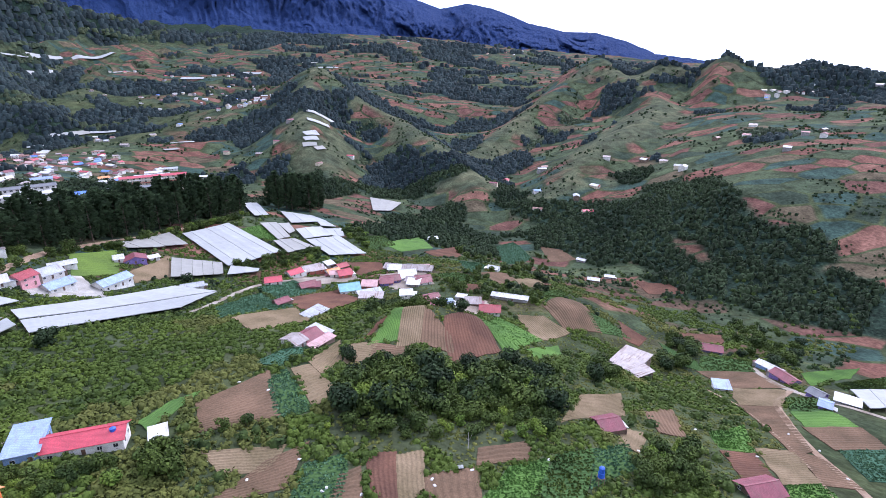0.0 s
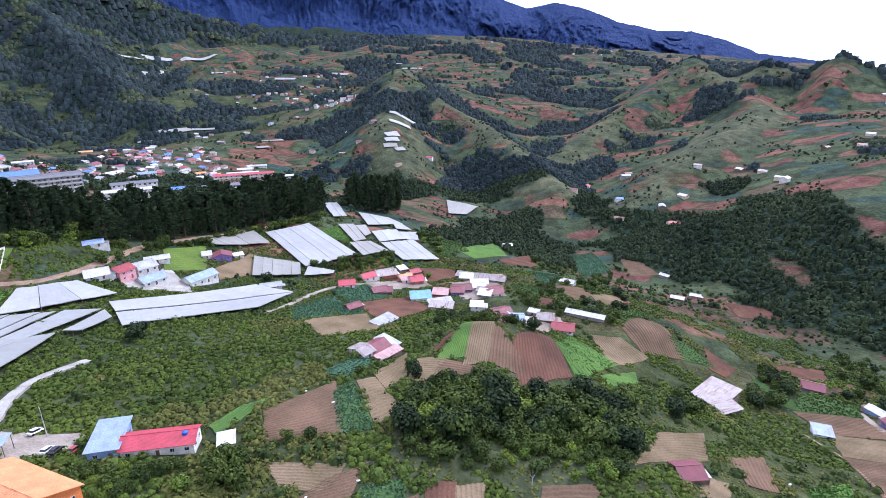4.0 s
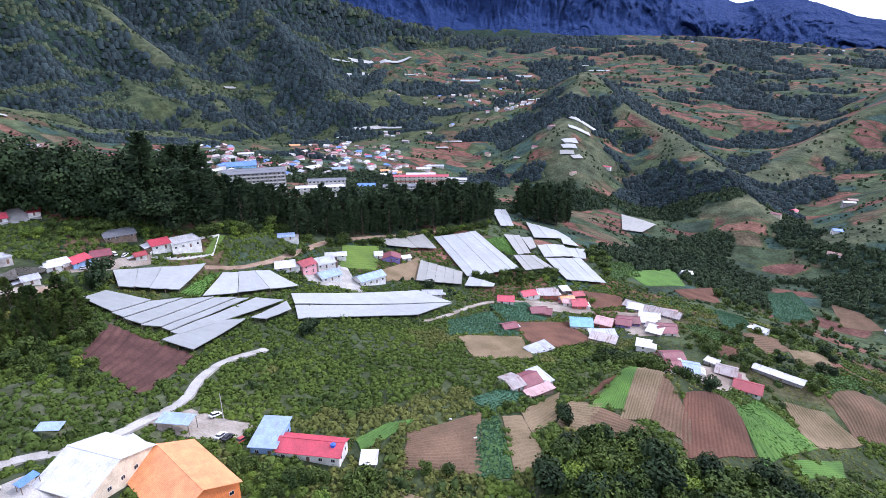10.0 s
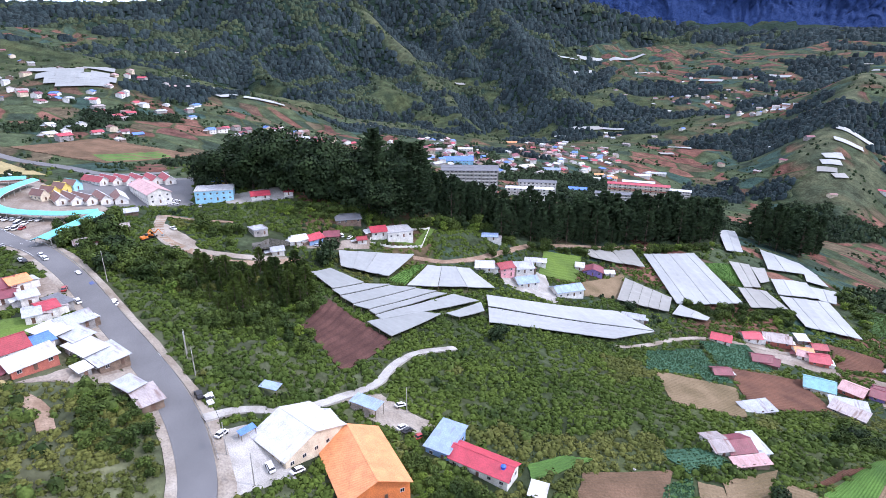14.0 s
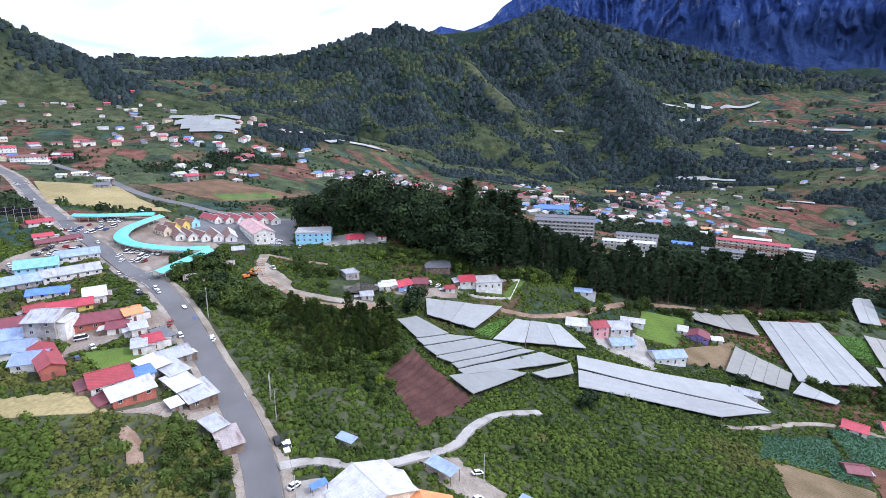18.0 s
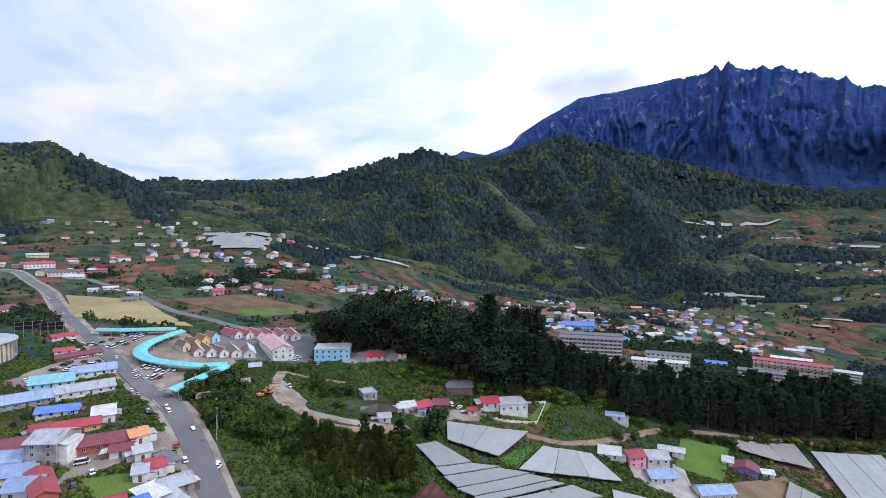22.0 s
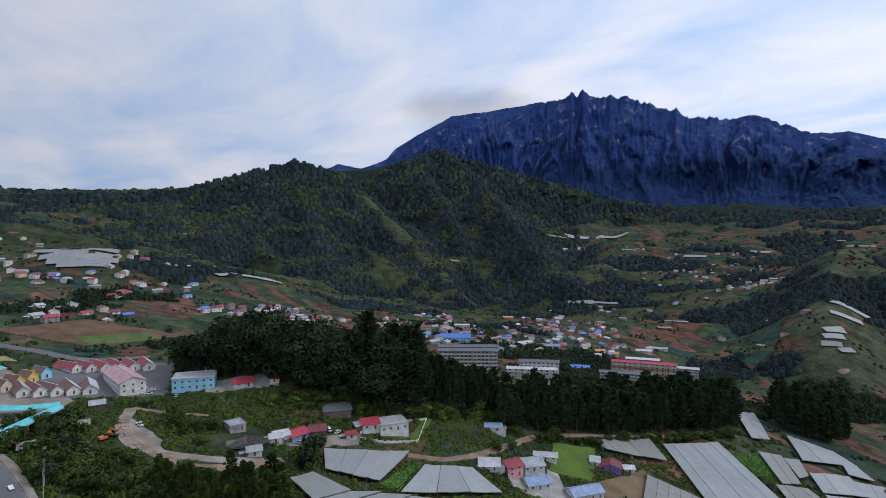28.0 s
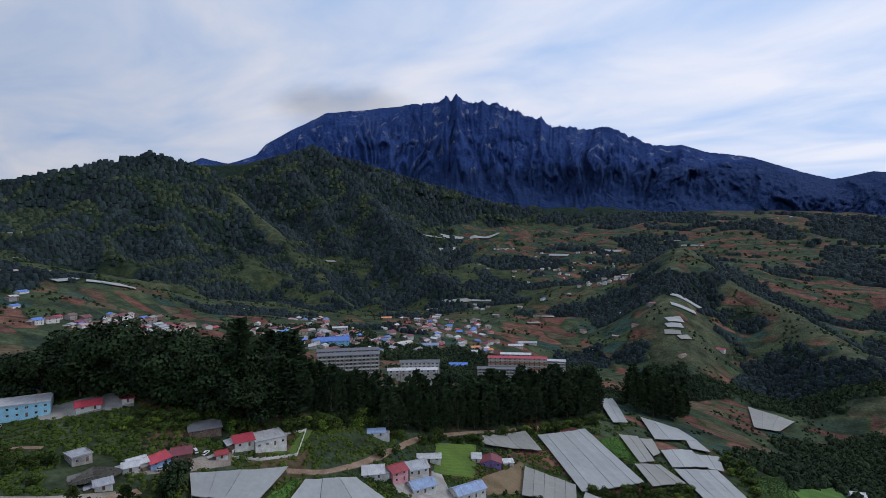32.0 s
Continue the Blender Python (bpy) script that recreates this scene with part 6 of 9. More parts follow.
field([(-118.7, 241.3), (-111.2, 256.5), (-92.5, 238.6), (-105.4, 216.7)], "teal", "cabbage", label="blue-green vegetable plot", pitch=1.275)
field([(-88.0, 269.7), (-63.8, 297.7), (-45.4, 268.4), (-63.1, 231.8)], "red", "", label="red-brown bare plot by the village", pitch=1.87)
field([(-99.6, 216.7), (-76.7, 240.4), (-61.2, 211.0), (-80.3, 193.6)], "tan", "", label="tan bare plot", pitch=1.87)
field([(169.5, 304.4), (205.0, 315.1), (189.3, 286.2), (162.2, 284.2)], "red", "", label="red-brown bare plot", pitch=1.87)
field([(163.5, 258.0), (186.5, 252.9), (181.1, 237.6), (153.1, 239.5)], "green", "green", label="green vegetable plot", pitch=1.7)
field([(152.1, 237.3), (179.7, 235.2), (182.2, 213.5), (157.1, 216.7)], "brown", "", label="brown tilled plot", pitch=1.7)
field([(156.9, 213.6), (179.5, 208.0), (162.7, 184.6), (148.4, 190.5)], "tan", "", label="tan tilled plot", pitch=1.7)
field([(145.8, 185.2), (159.7, 181.6), (143.5, 138.6), (134.0, 134.8)], "brown", "", label="brown tilled plot", pitch=1.7)
field([(108.8, 144.3), (128.6, 156.6), (118.1, 132.4), (107.0, 132.9)], "lime", "lime", label="bright green vegetable plot", pitch=1.36)
field([(104.3, 127.3), (116.7, 129.4), (111.4, 110.2), (100.2, 107.6)], "red", "", label="red-brown tilled plot", pitch=1.7)
field([(121.4, 134.9), (133.3, 133.8), (128.3, 112.8), (113.7, 109.2)], "tan", "", label="tan plot with thin rows", pitch=1.53)
field([(135.2, 134.1), (142.1, 131.4), (140.9, 111.4), (129.1, 112.5)], "brown", "", label="brown tilled plot", pitch=1.7)
field([(114.7, 107.3), (126.9, 110.9), (126.8, 101.1), (108.4, 97.5)], "lime", "lime", label="bright green vegetable plot", pitch=1.36)
field([(173.9, 195.4), (187.3, 193.4), (179.3, 175.7), (164.0, 178.8)], "green", "green", label="dark green vegetable plot", pitch=1.7)
field([(163.5, 176.7), (178.0, 173.9), (178.7, 161.2), (158.7, 160.4)], "lime", "", label="yellow-green plot", pitch=1.7)
field([(157.5, 158.7), (178.8, 158.8), (176.5, 142.6), (155.9, 141.0)], "brown", "", label="brown tilled plot", pitch=1.7)
field([(156.5, 138.9), (175.0, 140.9), (162.7, 120.9), (150.4, 118.6)], "teal", "cabbage", label="blue-green vegetable plot", pitch=1.53)
field([(210.7, 236.0), (264.5, 264.6), (237.1, 238.0), (201.9, 217.1)], "lime", "", label="bright green plot", pitch=1.7)
field([(218.3, 220.9), (274.3, 254.7), (250.6, 227.1), (217.0, 213.0)], "green", "green", label="green vegetable plot", pitch=1.7)
field([(-0.2, 336.7), (16.8, 339.2), (32.0, 329.8), (13.9, 320.7)], "green", "green", label="green terraced plot", pitch=1.7)
field([(17.4, 409.2), (37.5, 409.8), (39.0, 365.5), (25.3, 344.8)], "teal", "cabbage", label="pale green terraced plot", pitch=1.7)
field([(71.2, 578.0), (93.4, 609.3), (103.7, 538.5), (69.2, 481.8)], "teal", "cabbage", label="dark blue-green plot above the gorge", pitch=1.7)
field([(-9.8, 452.0), (18.3, 528.0), (22.6, 461.0), (0.2, 431.5)], "red", "", label="red-brown bare plot", pitch=2.04)
field([(21.9, 314.2), (31.7, 316.6), (29.5, 302.5), (21.6, 298.6)], "red", "", label="red-brown bare plot", pitch=2.04)
field([(33.8, 344.8), (51.2, 354.5), (59.9, 342.1), (45.8, 324.6)], "brown", "", label="brown terraced plot", pitch=2.04)
field([(59.9, 342.1), (80.6, 370.2), (82.3, 343.1), (64.5, 326.4)], "tan", "", label="tan plot", pitch=2.04)
field([(72.5, 319.4), (92.8, 335.1), (91.0, 311.9), (72.5, 287.3)], "green", "green", label="green terraced plot", pitch=2.04)
field([(124.7, 586.8), (145.1, 567.9), (153.1, 538.8), (126.1, 533.9)], "brown", "", label="brown plot above the gorge", pitch=2.04)
field([(-67.8, 366.1), (-46.5, 378.1), (-39.4, 358.0), (-55.7, 337.5)], "red", "", label="red-brown plot behind the village", pitch=2.04)
field([(-49.8, 462.8), (-20.8, 551.9), (-6.7, 489.4), (-32.1, 437.9)], "lime", "", label="pale green plot", pitch=2.04)
field([(-73.1, 474.3), (-55.9, 506.6), (-41.6, 460.9), (-57.5, 426.2)], "green", "green", label="green terraced plot", pitch=2.04)
field([(-86.1, 109.0), (-82.8, 120.6), (-76.4, 128.6), (-80.9, 104.7)], "lime", "", label="pale grass plot by the red-roofed house", pitch=2.04)
field([(97.6, 280.3), (113.4, 282.5), (120.6, 270.0), (101.2, 265.8)], "green", "green", label="dark green terraced slope", pitch=2.04)
field([(196.5, 455.8), (219.5, 444.9), (228.1, 426.6), (196.4, 425.7)], "red", "", label="red-brown plot above the gorge", pitch=2.04)
field([(143.2, 272.1), (155.3, 251.3), (151.9, 240.3), (141.2, 249.9)], "green", "", label="green plot", pitch=2.04)
field([(-630.7, -69.4), (-599.1, -8.9), (-478.4, 22.9), (-533.2, -50.9)], "straw", "", label="dry straw-coloured playing field", pitch=8, ridge=0.03)
field([(-608.8, 25.0), (-630.7, 88.7), (-577.4, 154.3), (-536.9, 75.3)], "brown", "", label="bare brown levelled field", pitch=6, ridge=0.1)
field([(-569.6, 75.7), (-582.7, 126.2), (-562.8, 133.0), (-540.5, 80.7)], "lime", "", label="green strip of the levelled field", pitch=6, ridge=0.05, up=0.5)


# ---- crop shelters ----
net_house([(-234.3, 112.4), (-235.8, 124.3), (-219.0, 133.7), (-217.4, 114.7)], "grey", 1, 2.6, "grey net crop shelter strip on posts")
net_house([(-216.4, 114.1), (-217.9, 132.9), (-214.6, 146.5), (-210.8, 115.1)], "grey", 1, 2.6, "grey net crop shelter strip on posts")
net_house([(-209.7, 114.5), (-213.4, 145.6), (-208.1, 158.6), (-202.0, 116.9)], "grey", 1, 2.6, "grey net crop shelter strip on posts")
net_house([(-201.0, 116.2), (-207.0, 157.7), (-202.7, 168.0), (-195.7, 121.4)], "grey", 1, 2.6, "grey net crop shelter strip on posts")
net_house([(-194.8, 120.8), (-201.5, 167.0), (-198.8, 172.1), (-190.9, 121.8)], "grey", 1, 2.6, "grey net crop shelter strip on posts")
net_house([(-190.0, 121.1), (-197.0, 174.9), (-186.7, 183.8), (-185.8, 122.1)], "grey", 1, 2.6, "grey net crop shelter strip on posts")
net_house([(-186.1, 114.3), (-188.1, 140.4), (-182.0, 154.9), (-172.0, 117.5)], "grey", 1, 2.6, "grey net crop shelter strip on posts")
net_house([(-181.5, 156.3), (-184.9, 183.8), (-176.9, 178.5), (-176.3, 160.9)], "grey", 1, 2.6, "grey net crop shelter strip on posts")
net_house([(-191.4, 194.2), (-153.5, 266.6), (-130.0, 267.7), (-180.4, 184.8)], "white", 1, 2.6, "long white film crop shelter strip on posts")
net_house([(-178.9, 183.3), (-129.3, 266.2), (-133.4, 231.4), (-166.7, 171.9)], "white", 1, 2.6, "long white film crop shelter strip on posts")
net_house([(-253.1, 139.0), (-239.0, 181.1), (-221.9, 150.8), (-237.0, 130.9)], "white", 4, 2.6, "white film crop shelter on posts")
net_house([(-227.5, 181.8), (-217.3, 205.8), (-196.9, 206.9), (-211.5, 155.3)], "white", 3, 2.6, "white film crop shelter on posts")
net_house([(-180.8, 318.4), (-148.4, 323.1), (-139.9, 303.3), (-164.1, 282.6)], "beige", 5, 2.6, "aged beige net crop shelter on posts")
net_house([(-223.4, 323.9), (-205.2, 366.6), (-182.2, 347.0), (-211.7, 322.2)], "beige", 5, 2.6, "aged beige net crop shelter on posts")
net_house([(-195.7, 367.0), (-175.7, 407.8), (-119.1, 363.7), (-143.0, 319.0)], "white", 6, 2.6, "large white-grey net crop shelter in long strips")
net_house([(-154.2, 421.4), (-144.1, 435.3), (-123.2, 404.0), (-129.6, 390.3)], "beige", 2, 2.6, "aged beige net crop shelter on posts")
net_house([(-142.0, 432.4), (-136.3, 446.3), (-124.3, 422.5), (-126.3, 411.3)], "beige", 1, 2.6, "aged beige net crop shelter on posts")
net_house([(-131.7, 384.7), (-118.9, 401.7), (-99.6, 389.4), (-114.1, 363.2)], "beige", 4, 2.6, "aged beige net crop shelter on posts")
net_house([(-125.4, 428.3), (-111.4, 465.3), (-95.5, 439.0), (-112.5, 407.5)], "white", 3, 2.6, "white film crop shelter on posts")
net_house([(-107.5, 457.5), (-94.7, 483.4), (-85.7, 445.7), (-94.5, 437.1)], "white", 2, 2.6, "white film crop shelter on posts")
net_house([(-111.0, 405.4), (-89.4, 441.1), (-58.7, 398.5), (-84.7, 373.8)], "white", 4, 2.6, "white film crop shelter on posts")
net_house([(-166.0, 519.9), (-135.8, 531.3), (-116.2, 514.2), (-135.3, 450.4)], "white", 3, 2.6, "white film crop shelter on posts")
net_house([(-121.7, 495.4), (-116.5, 511.7), (-101.9, 489.5), (-113.2, 471.5)], "white", 1, 2.6, "white film crop shelter on posts")
net_house([(-213.0, 540.5), (-214.6, 588.5), (-161.7, 469.2), (-167.7, 448.3)], "white", 2, 2.6, "white film crop shelter on posts")
net_house([(-141.5, 320.0), (-122.6, 322.3), (-121.6, 316.6), (-137.1, 301.9)], "white", 2, 2.6, "white film crop shelter on posts")
net_house([(-109.2, 795.1), (-58.1, 776.7), (-69.7, 723.3), (-92.7, 700.7)], "beige", 3, 2.6, "aged beige net crop shelter on posts")
net_house([(210.8, 204.5), (255.7, 222.0), (229.4, 187.3), (197.1, 176.2)], "white", 3, 2.6, "white film crop shelter on posts")
net_house([(-1400.3, 1873.9), (-1362.8, 2039.8), (-1347.2, 2036.2), (-1384.6, 1870.3)], "white", 1, 3.0, "far white film crop shelter on the slope")
net_house([(-1513.5, 1874.4), (-1435.2, 1963.3), (-1424.7, 1954.0), (-1503.0, 1865.1)], "white", 1, 3.0, "far white film crop shelter on the slope")
net_house([(-1543.6, 2082.4), (-1500.7, 2209.8), (-1487.5, 2205.4), (-1530.4, 2078.0)], "white", 1, 3.0, "far white film crop shelter on the slope")
net_house([(-1460.7, 2210.9), (-1372.3, 2356.1), (-1360.4, 2348.8), (-1448.8, 2203.6)], "white", 1, 3.0, "far white film crop shelter on the slope")
net_house([(-1191.9, 2001.4), (-1172.7, 2079.5), (-1159.1, 2076.2), (-1178.3, 1998.1)], "white", 1, 3.0, "far white film crop shelter on the slope")
net_house([(-768.8, 2155.1), (-692.7, 2141.8), (-695.4, 2126.0), (-771.6, 2139.3)], "white", 1, 3.0, "far white film crop shelter on the slope")
net_house([(-602.7, 2419.3), (-540.2, 2431.7), (-537.1, 2416.1), (-599.5, 2403.7)], "beige", 1, 3.0, "far white film crop shelter on the slope")
net_house([(-518.0, 2347.4), (-432.3, 2335.4), (-434.3, 2321.6), (-520.0, 2333.6)], "white", 1, 3.0, "far white film crop shelter on the slope")
net_house([(-936.7, 1996.3), (-857.6, 2002.4), (-856.4, 1986.5), (-935.5, 1980.4)], "white", 1, 3.0, "far white film crop shelter on the slope")
net_house([(-885.1, 1268.1), (-865.8, 1303.0), (-850.1, 1294.3), (-869.4, 1259.4)], "beige", 1, 3.0, "far white film crop shelter on the slope")
net_house([(-918.0, 1227.9), (-879.4, 1272.9), (-870.2, 1265.0), (-908.8, 1220.0)], "white", 1, 3.0, "far white film crop shelter on the slope")
net_house([(-924.2, 1175.9), (-858.0, 1220.8), (-852.3, 1212.5), (-918.5, 1167.6)], "white", 1, 3.0, "far white film crop shelter on the slope")
net_house([(-858.5, 1303.1), (-806.4, 1325.1), (-801.7, 1314.1), (-853.8, 1292.1)], "white", 1, 3.0, "far white film crop shelter on the slope")
net_house([(-573.8, 1098.0), (-524.8, 1124.7), (-518.1, 1112.5), (-567.1, 1085.8)], "white", 1, 3.0, "far white film crop shelter on the slope")
net_house([(-546.9, 1032.4), (-530.8, 1058.1), (-522.3, 1052.8), (-538.4, 1027.1)], "beige", 1, 3.0, "far white film crop shelter on the slope")
net_house([(-279.4, 1109.6), (-225.6, 1134.6), (-218.9, 1120.1), (-272.7, 1095.1)], "white", 1, 3.0, "far white film crop shelter on the slope")
net_house([(-264.3, 1056.6), (-225.6, 1073.9), (-219.9, 1061.1), (-258.6, 1043.8)], "white", 1, 3.0, "far white film crop shelter on the slope")
net_house([(-255.7, 979.9), (-235.6, 1003.4), (-226.5, 995.5), (-246.5, 972.0)], "white", 1, 3.0, "far white film crop shelter on the slope")
net_house([(-251.9, 964.6), (-229.9, 982.2), (-222.4, 972.8), (-244.4, 955.2)], "white", 1, 3.0, "far white film crop shelter on the slope")
net_house([(-248.9, 948.4), (-225.1, 957.5), (-220.9, 946.3), (-244.7, 937.2)], "beige", 1, 3.0, "far white film crop shelter on the slope")
net_house([(-226.6, 938.2), (-213.9, 955.0), (-205.9, 949.0), (-218.6, 932.2)], "beige", 1, 3.0, "far white film crop shelter on the slope")
net_house([(-1729.3, 455.7), (-1711.6, 500.7), (-1700.3, 496.2), (-1718.1, 451.3)], "white", 1, 3.0, "far white film crop shelter on the slope")
net_house([(-1140.1, 366.7), (-1095.6, 401.1), (-1087.0, 390.0), (-1131.5, 355.6)], "white", 1, 3.0, "far white film crop shelter on the slope")
net_house([(-936.2, 304.6), (-956.7, 340.4), (-946.3, 346.4), (-925.8, 310.6)], "white", 1, 3.0, "far white film crop shelter on the slope")
net_house([(-940.5, 353.4), (-921.5, 396.9), (-908.7, 391.2), (-927.7, 347.8)], "white", 1, 3.0, "far white film crop shelter on the slope")
net_house([(-931.6, 370.4), (-916.3, 413.1), (-905.0, 409.1), (-920.3, 366.4)], "white", 1, 3.0, "far white film crop shelter on the slope")
net_house([(-1536.3, 1358.1), (-1509.8, 1386.0), (-1502.5, 1379.1), (-1529.0, 1351.2)], "beige", 1, 3.0, "far white film crop shelter on the slope")
net_house([(-976.2, 624.2), (-953.5, 645.3), (-945.3, 636.5), (-968.1, 615.4)], "white", 1, 3.0, "far white film crop shelter on the slope")
net_house([(-1130.5, 79.5), (-1123.1, 119.7), (-1097.6, 115.1), (-1105.0, 74.8)], "grey", 1, 3.0, "grey film crop shelter on the hillside")
net_house([(-1003.6, 96.9), (-994.8, 138.2), (-969.4, 132.8), (-978.2, 91.5)], "grey", 1, 3.0, "grey film crop shelter on the hillside")
net_house([(-993.3, 77.3), (-988.8, 101.8), (-963.2, 97.1), (-967.7, 72.6)], "grey", 1, 3.0, "grey film crop shelter on the hillside")
net_house([(-979.6, 92.4), (-972.3, 127.5), (-946.9, 122.3), (-954.2, 87.2)], "grey", 1, 3.0, "grey film crop shelter on the hillside")
net_house([(-977.0, 119.3), (-969.9, 149.3), (-944.6, 143.4), (-951.6, 113.4)], "grey", 1, 3.0, "grey film crop shelter on the hillside")
net_house([(-981.7, 144.7), (-975.9, 167.4), (-950.7, 160.9), (-956.6, 138.2)], "grey", 1, 3.0, "grey film crop shelter on the hillside")
net_house([(-965.7, 83.9), (-958.5, 120.0), (-933.0, 114.9), (-940.2, 78.8)], "grey", 1, 3.0, "grey film crop shelter on the hillside")
net_house([(-958.7, 109.5), (-949.7, 148.3), (-924.4, 142.5), (-933.3, 103.7)], "grey", 1, 3.0, "grey film crop shelter on the hillside")
net_house([(-964.2, 141.7), (-956.3, 171.9), (-931.2, 165.3), (-939.0, 135.1)], "grey", 1, 3.0, "grey film crop shelter on the hillside")
net_house([(-947.7, 94.8), (-940.6, 128.2), (-915.2, 122.8), (-922.2, 89.4)], "grey", 1, 3.0, "grey film crop shelter on the hillside")
net_house([(-945.1, 119.0), (-935.5, 158.1), (-910.3, 152.0), (-919.8, 112.8)], "grey", 1, 3.0, "grey film crop shelter on the hillside")
net_house([(-1024.1, 143.8), (-1014.1, 182.7), (-988.9, 176.2), (-998.9, 137.3)], "grey", 1, 3.0, "grey film crop shelter on the hillside")


# ---- farm houses below the road ----
house(-90.8, 90.8, 19, 19.2, 7.0, 4.6, "gable", "brightred", "white", "long white house with a bright red tin roof", detail=3)
house(-103.8, 86.2, 22, 7.7, 11.0, 4.6, "shed", "paleblue", "blue", "pale blue-roofed open annex beside the red-roofed house", detail=3)
house(-95.9, 60.0, 77, 18.1, 22.0, 5.0, "end", "orange", "orange", "big orange-roofed hall with orange walls", detail=3)
house(-125.2, 43.4, 10, 16.3, 18.0, 5.0, "gable", "white", "cream", "large white-roofed hall with cream walls", detail=3)
house(-123.7, 59.4, 99, 11.4, 8.0, 4.5, "gable", "white", "cream", "low white-roofed annex of the hall", detail=3)
house(-48.7, 176.1, 58, 9.0, 8.0, 3.2, "gable", "maroon", "white", "lone farmhouse with a dark maroon tin roof", detail=3)
house(-52.8, 170.5, 58, 6.0, 8.5, 3.0, "gable", "rusty", "white", "patched rusty-roofed wing of the lone farmhouse", detail=3)
house(-44.6, 182.4, 58, 5.4, 9.0, 3.0, "shed", "grey", "white", "zinc-roofed wing of the lone farmhouse", detail=3)
house(-44.0, 172.5, 58, 12.0, 3.0, 2.4, "shed", "pink", "wood", "low faded porch of the lone farmhouse", detail=3)
house(-74.9, 98.7, 28, 4.0, 4.0, 2.2, "shed", "white", "grey", "small white-roofed field hut", detail=3)
house(101.2, 225.6, -45, 14.9, 20.0, 3.0, "shed", "rusty", "wood", "wide barn with a rusty patched tin roof", detail=3)
house(106.0, 220.4, -70, 9.5, 9.0, 2.6, "shed", "rusty", "wood", "low lean-to of the barn with rusty roof", detail=3)
house(62.9, 122.4, 14, 7.6, 7.0, 3.0, "gable", "maroon", "wood", "small timber house with a maroon roof", detail=3)
house(151.3, 212.1, -12, 7.6, 6.0, 2.6, "shed", "paleblue", "white", "pale blue-roofed field shed", detail=3)
house(190.1, 238.2, -62, 13.2, 5.0, 3.0, "gable", "white", "blue", "long white-roofed shed with blue walls", detail=3)
house(187.2, 222.9, -74, 12.8, 7.0, 3.0, "gable", "maroon", "purple", "purple farmhouse with maroon roof", detail=3)
house(185.0, 194.6, -63, 6.7, 6.0, 3.0, "gable", "dark", "purple", "dark-roofed violet farm shed", detail=3)
house(177.4, 177.1, -40, 4.6, 6.0, 3.0, "gable", "paleblue", "purple", "pale-roofed farm shed", detail=3)
house(192.5, 183.1, -38, 9.6, 5.0, 2.8, "shed", "white", "grey", "long white lean-to shed", detail=3)
house(171.6, 264.5, -21, 12.0, 8.0, 3.0, "gable", "maroon", "purple", "farmhouse with maroon roof and violet walls", detail=3)
house(100.8, 96.0, 12, 10.8, 7.0, 3.0, "gable", "maroon", "wood", "farmhouse with a dark maroon roof", detail=3)
house(43.6, 357.5, -26, 8.2, 6.0, 3.2, "gable", "white", "white", "small white house among terraces", detail=3)
house(-206.7, 227.7, 74, 9.4, 9.0, 6.0, "gable", "red", "pink", "two-storey pink house with a dark red roof", detail=3)
house(-215.0, 215.9, 45, 11.0, 10.0, 3.0, "gable", "white", "white", "white bungalow with a white roof", detail=3)
house(-194.6, 233.3, 65, 13.0, 9.0, 4.0, "gable", "paleblue", "white", "white building with a pale blue-grey roof", detail=3)
house(-207.8, 244.5, 60, 12.0, 11.0, 4.0, "gable", "grey", "white", "white building with a zinc roof", detail=3)
house(-216.4, 265.0, 39, 13.6, 6.0, 3.0, "gable", "white", "white", "long white tunnel greenhouse", detail=3)
house(-179.1, 254.9, 68, 18.0, 9.0, 5.0, "gable", "paleblue", "white", "two-storey white house with pale blue roof", detail=3)
house(-194.6, 299.8, 33, 12.8, 9.0, 3.5, "end", "maroon", "purple", "violet timber house with a steep gable", detail=3)
house(-203.4, 296.8, 34, 5.5, 6.0, 3.0, "shed", "white", "white", "white lean-to beside the violet house", detail=3)
house(-189.3, 313.1, 43, 6.1, 4.0, 2.4, "shed", "white", "white", "small white-roofed shed", detail=3)
house(-145.1, 269.9, 28, 12.3, 6.0, 2.8, "gable", "grey", "white", "low white shed beside the long shelter", detail=3)
house(-259.7, 170.8, 71, 9.2, 10.0, 4.0, "gable", "brightred", "white", "white house with a bright red roof", detail=3)
house(-254.1, 182.3, 71, 15.8, 12.0, 4.5, "flat", "white", "white", "white flat-roofed house with dark veranda", detail=3)
house(-259.0, 158.1, 71, 5.2, 5.0, 2.6, "gable", "red", "white", "small white gatehouse with a red roof", detail=3)
house(-267.3, 124.0, 82, 7.3, 8.0, 3.0, "gable", "white", "white", "white house with a white tin roof", detail=3)
house(-265.9, 132.8, 98, 9.5, 8.0, 3.0, "gable", "brightred", "blue", "blue house with a bright red roof", detail=3)
house(-265.6, 142.0, 62, 8.2, 9.0, 3.5, "gable", "maroon", "wood", "timber house with a maroon roof", detail=3)
house(-277.4, 160.5, 66, 14.8, 8.0, 3.0, "shed", "dark", "wood", "dark shed at the edge of the wood", detail=3)
house(-242.4, 247.4, 44, 10.0, 6.0, 3.0, "gable", "paleblue", "white", "white house with a pale blue roof", detail=3)
house(-258.3, 106.5, 75, 6.1, 6.0, 3.0, "gable", "grey", "white", "white shed beside the pond", detail=3)
house(-282.2, 107.7, 89, 7.7, 8.0, 4.0, "flat", "grey", "concrete", "unfinished concrete building", detail=3)
house(-251.5, 284.5, 41, 5.4, 5.0, 3.0, "gable", "white", "white", "small white hut below the wood", detail=3)
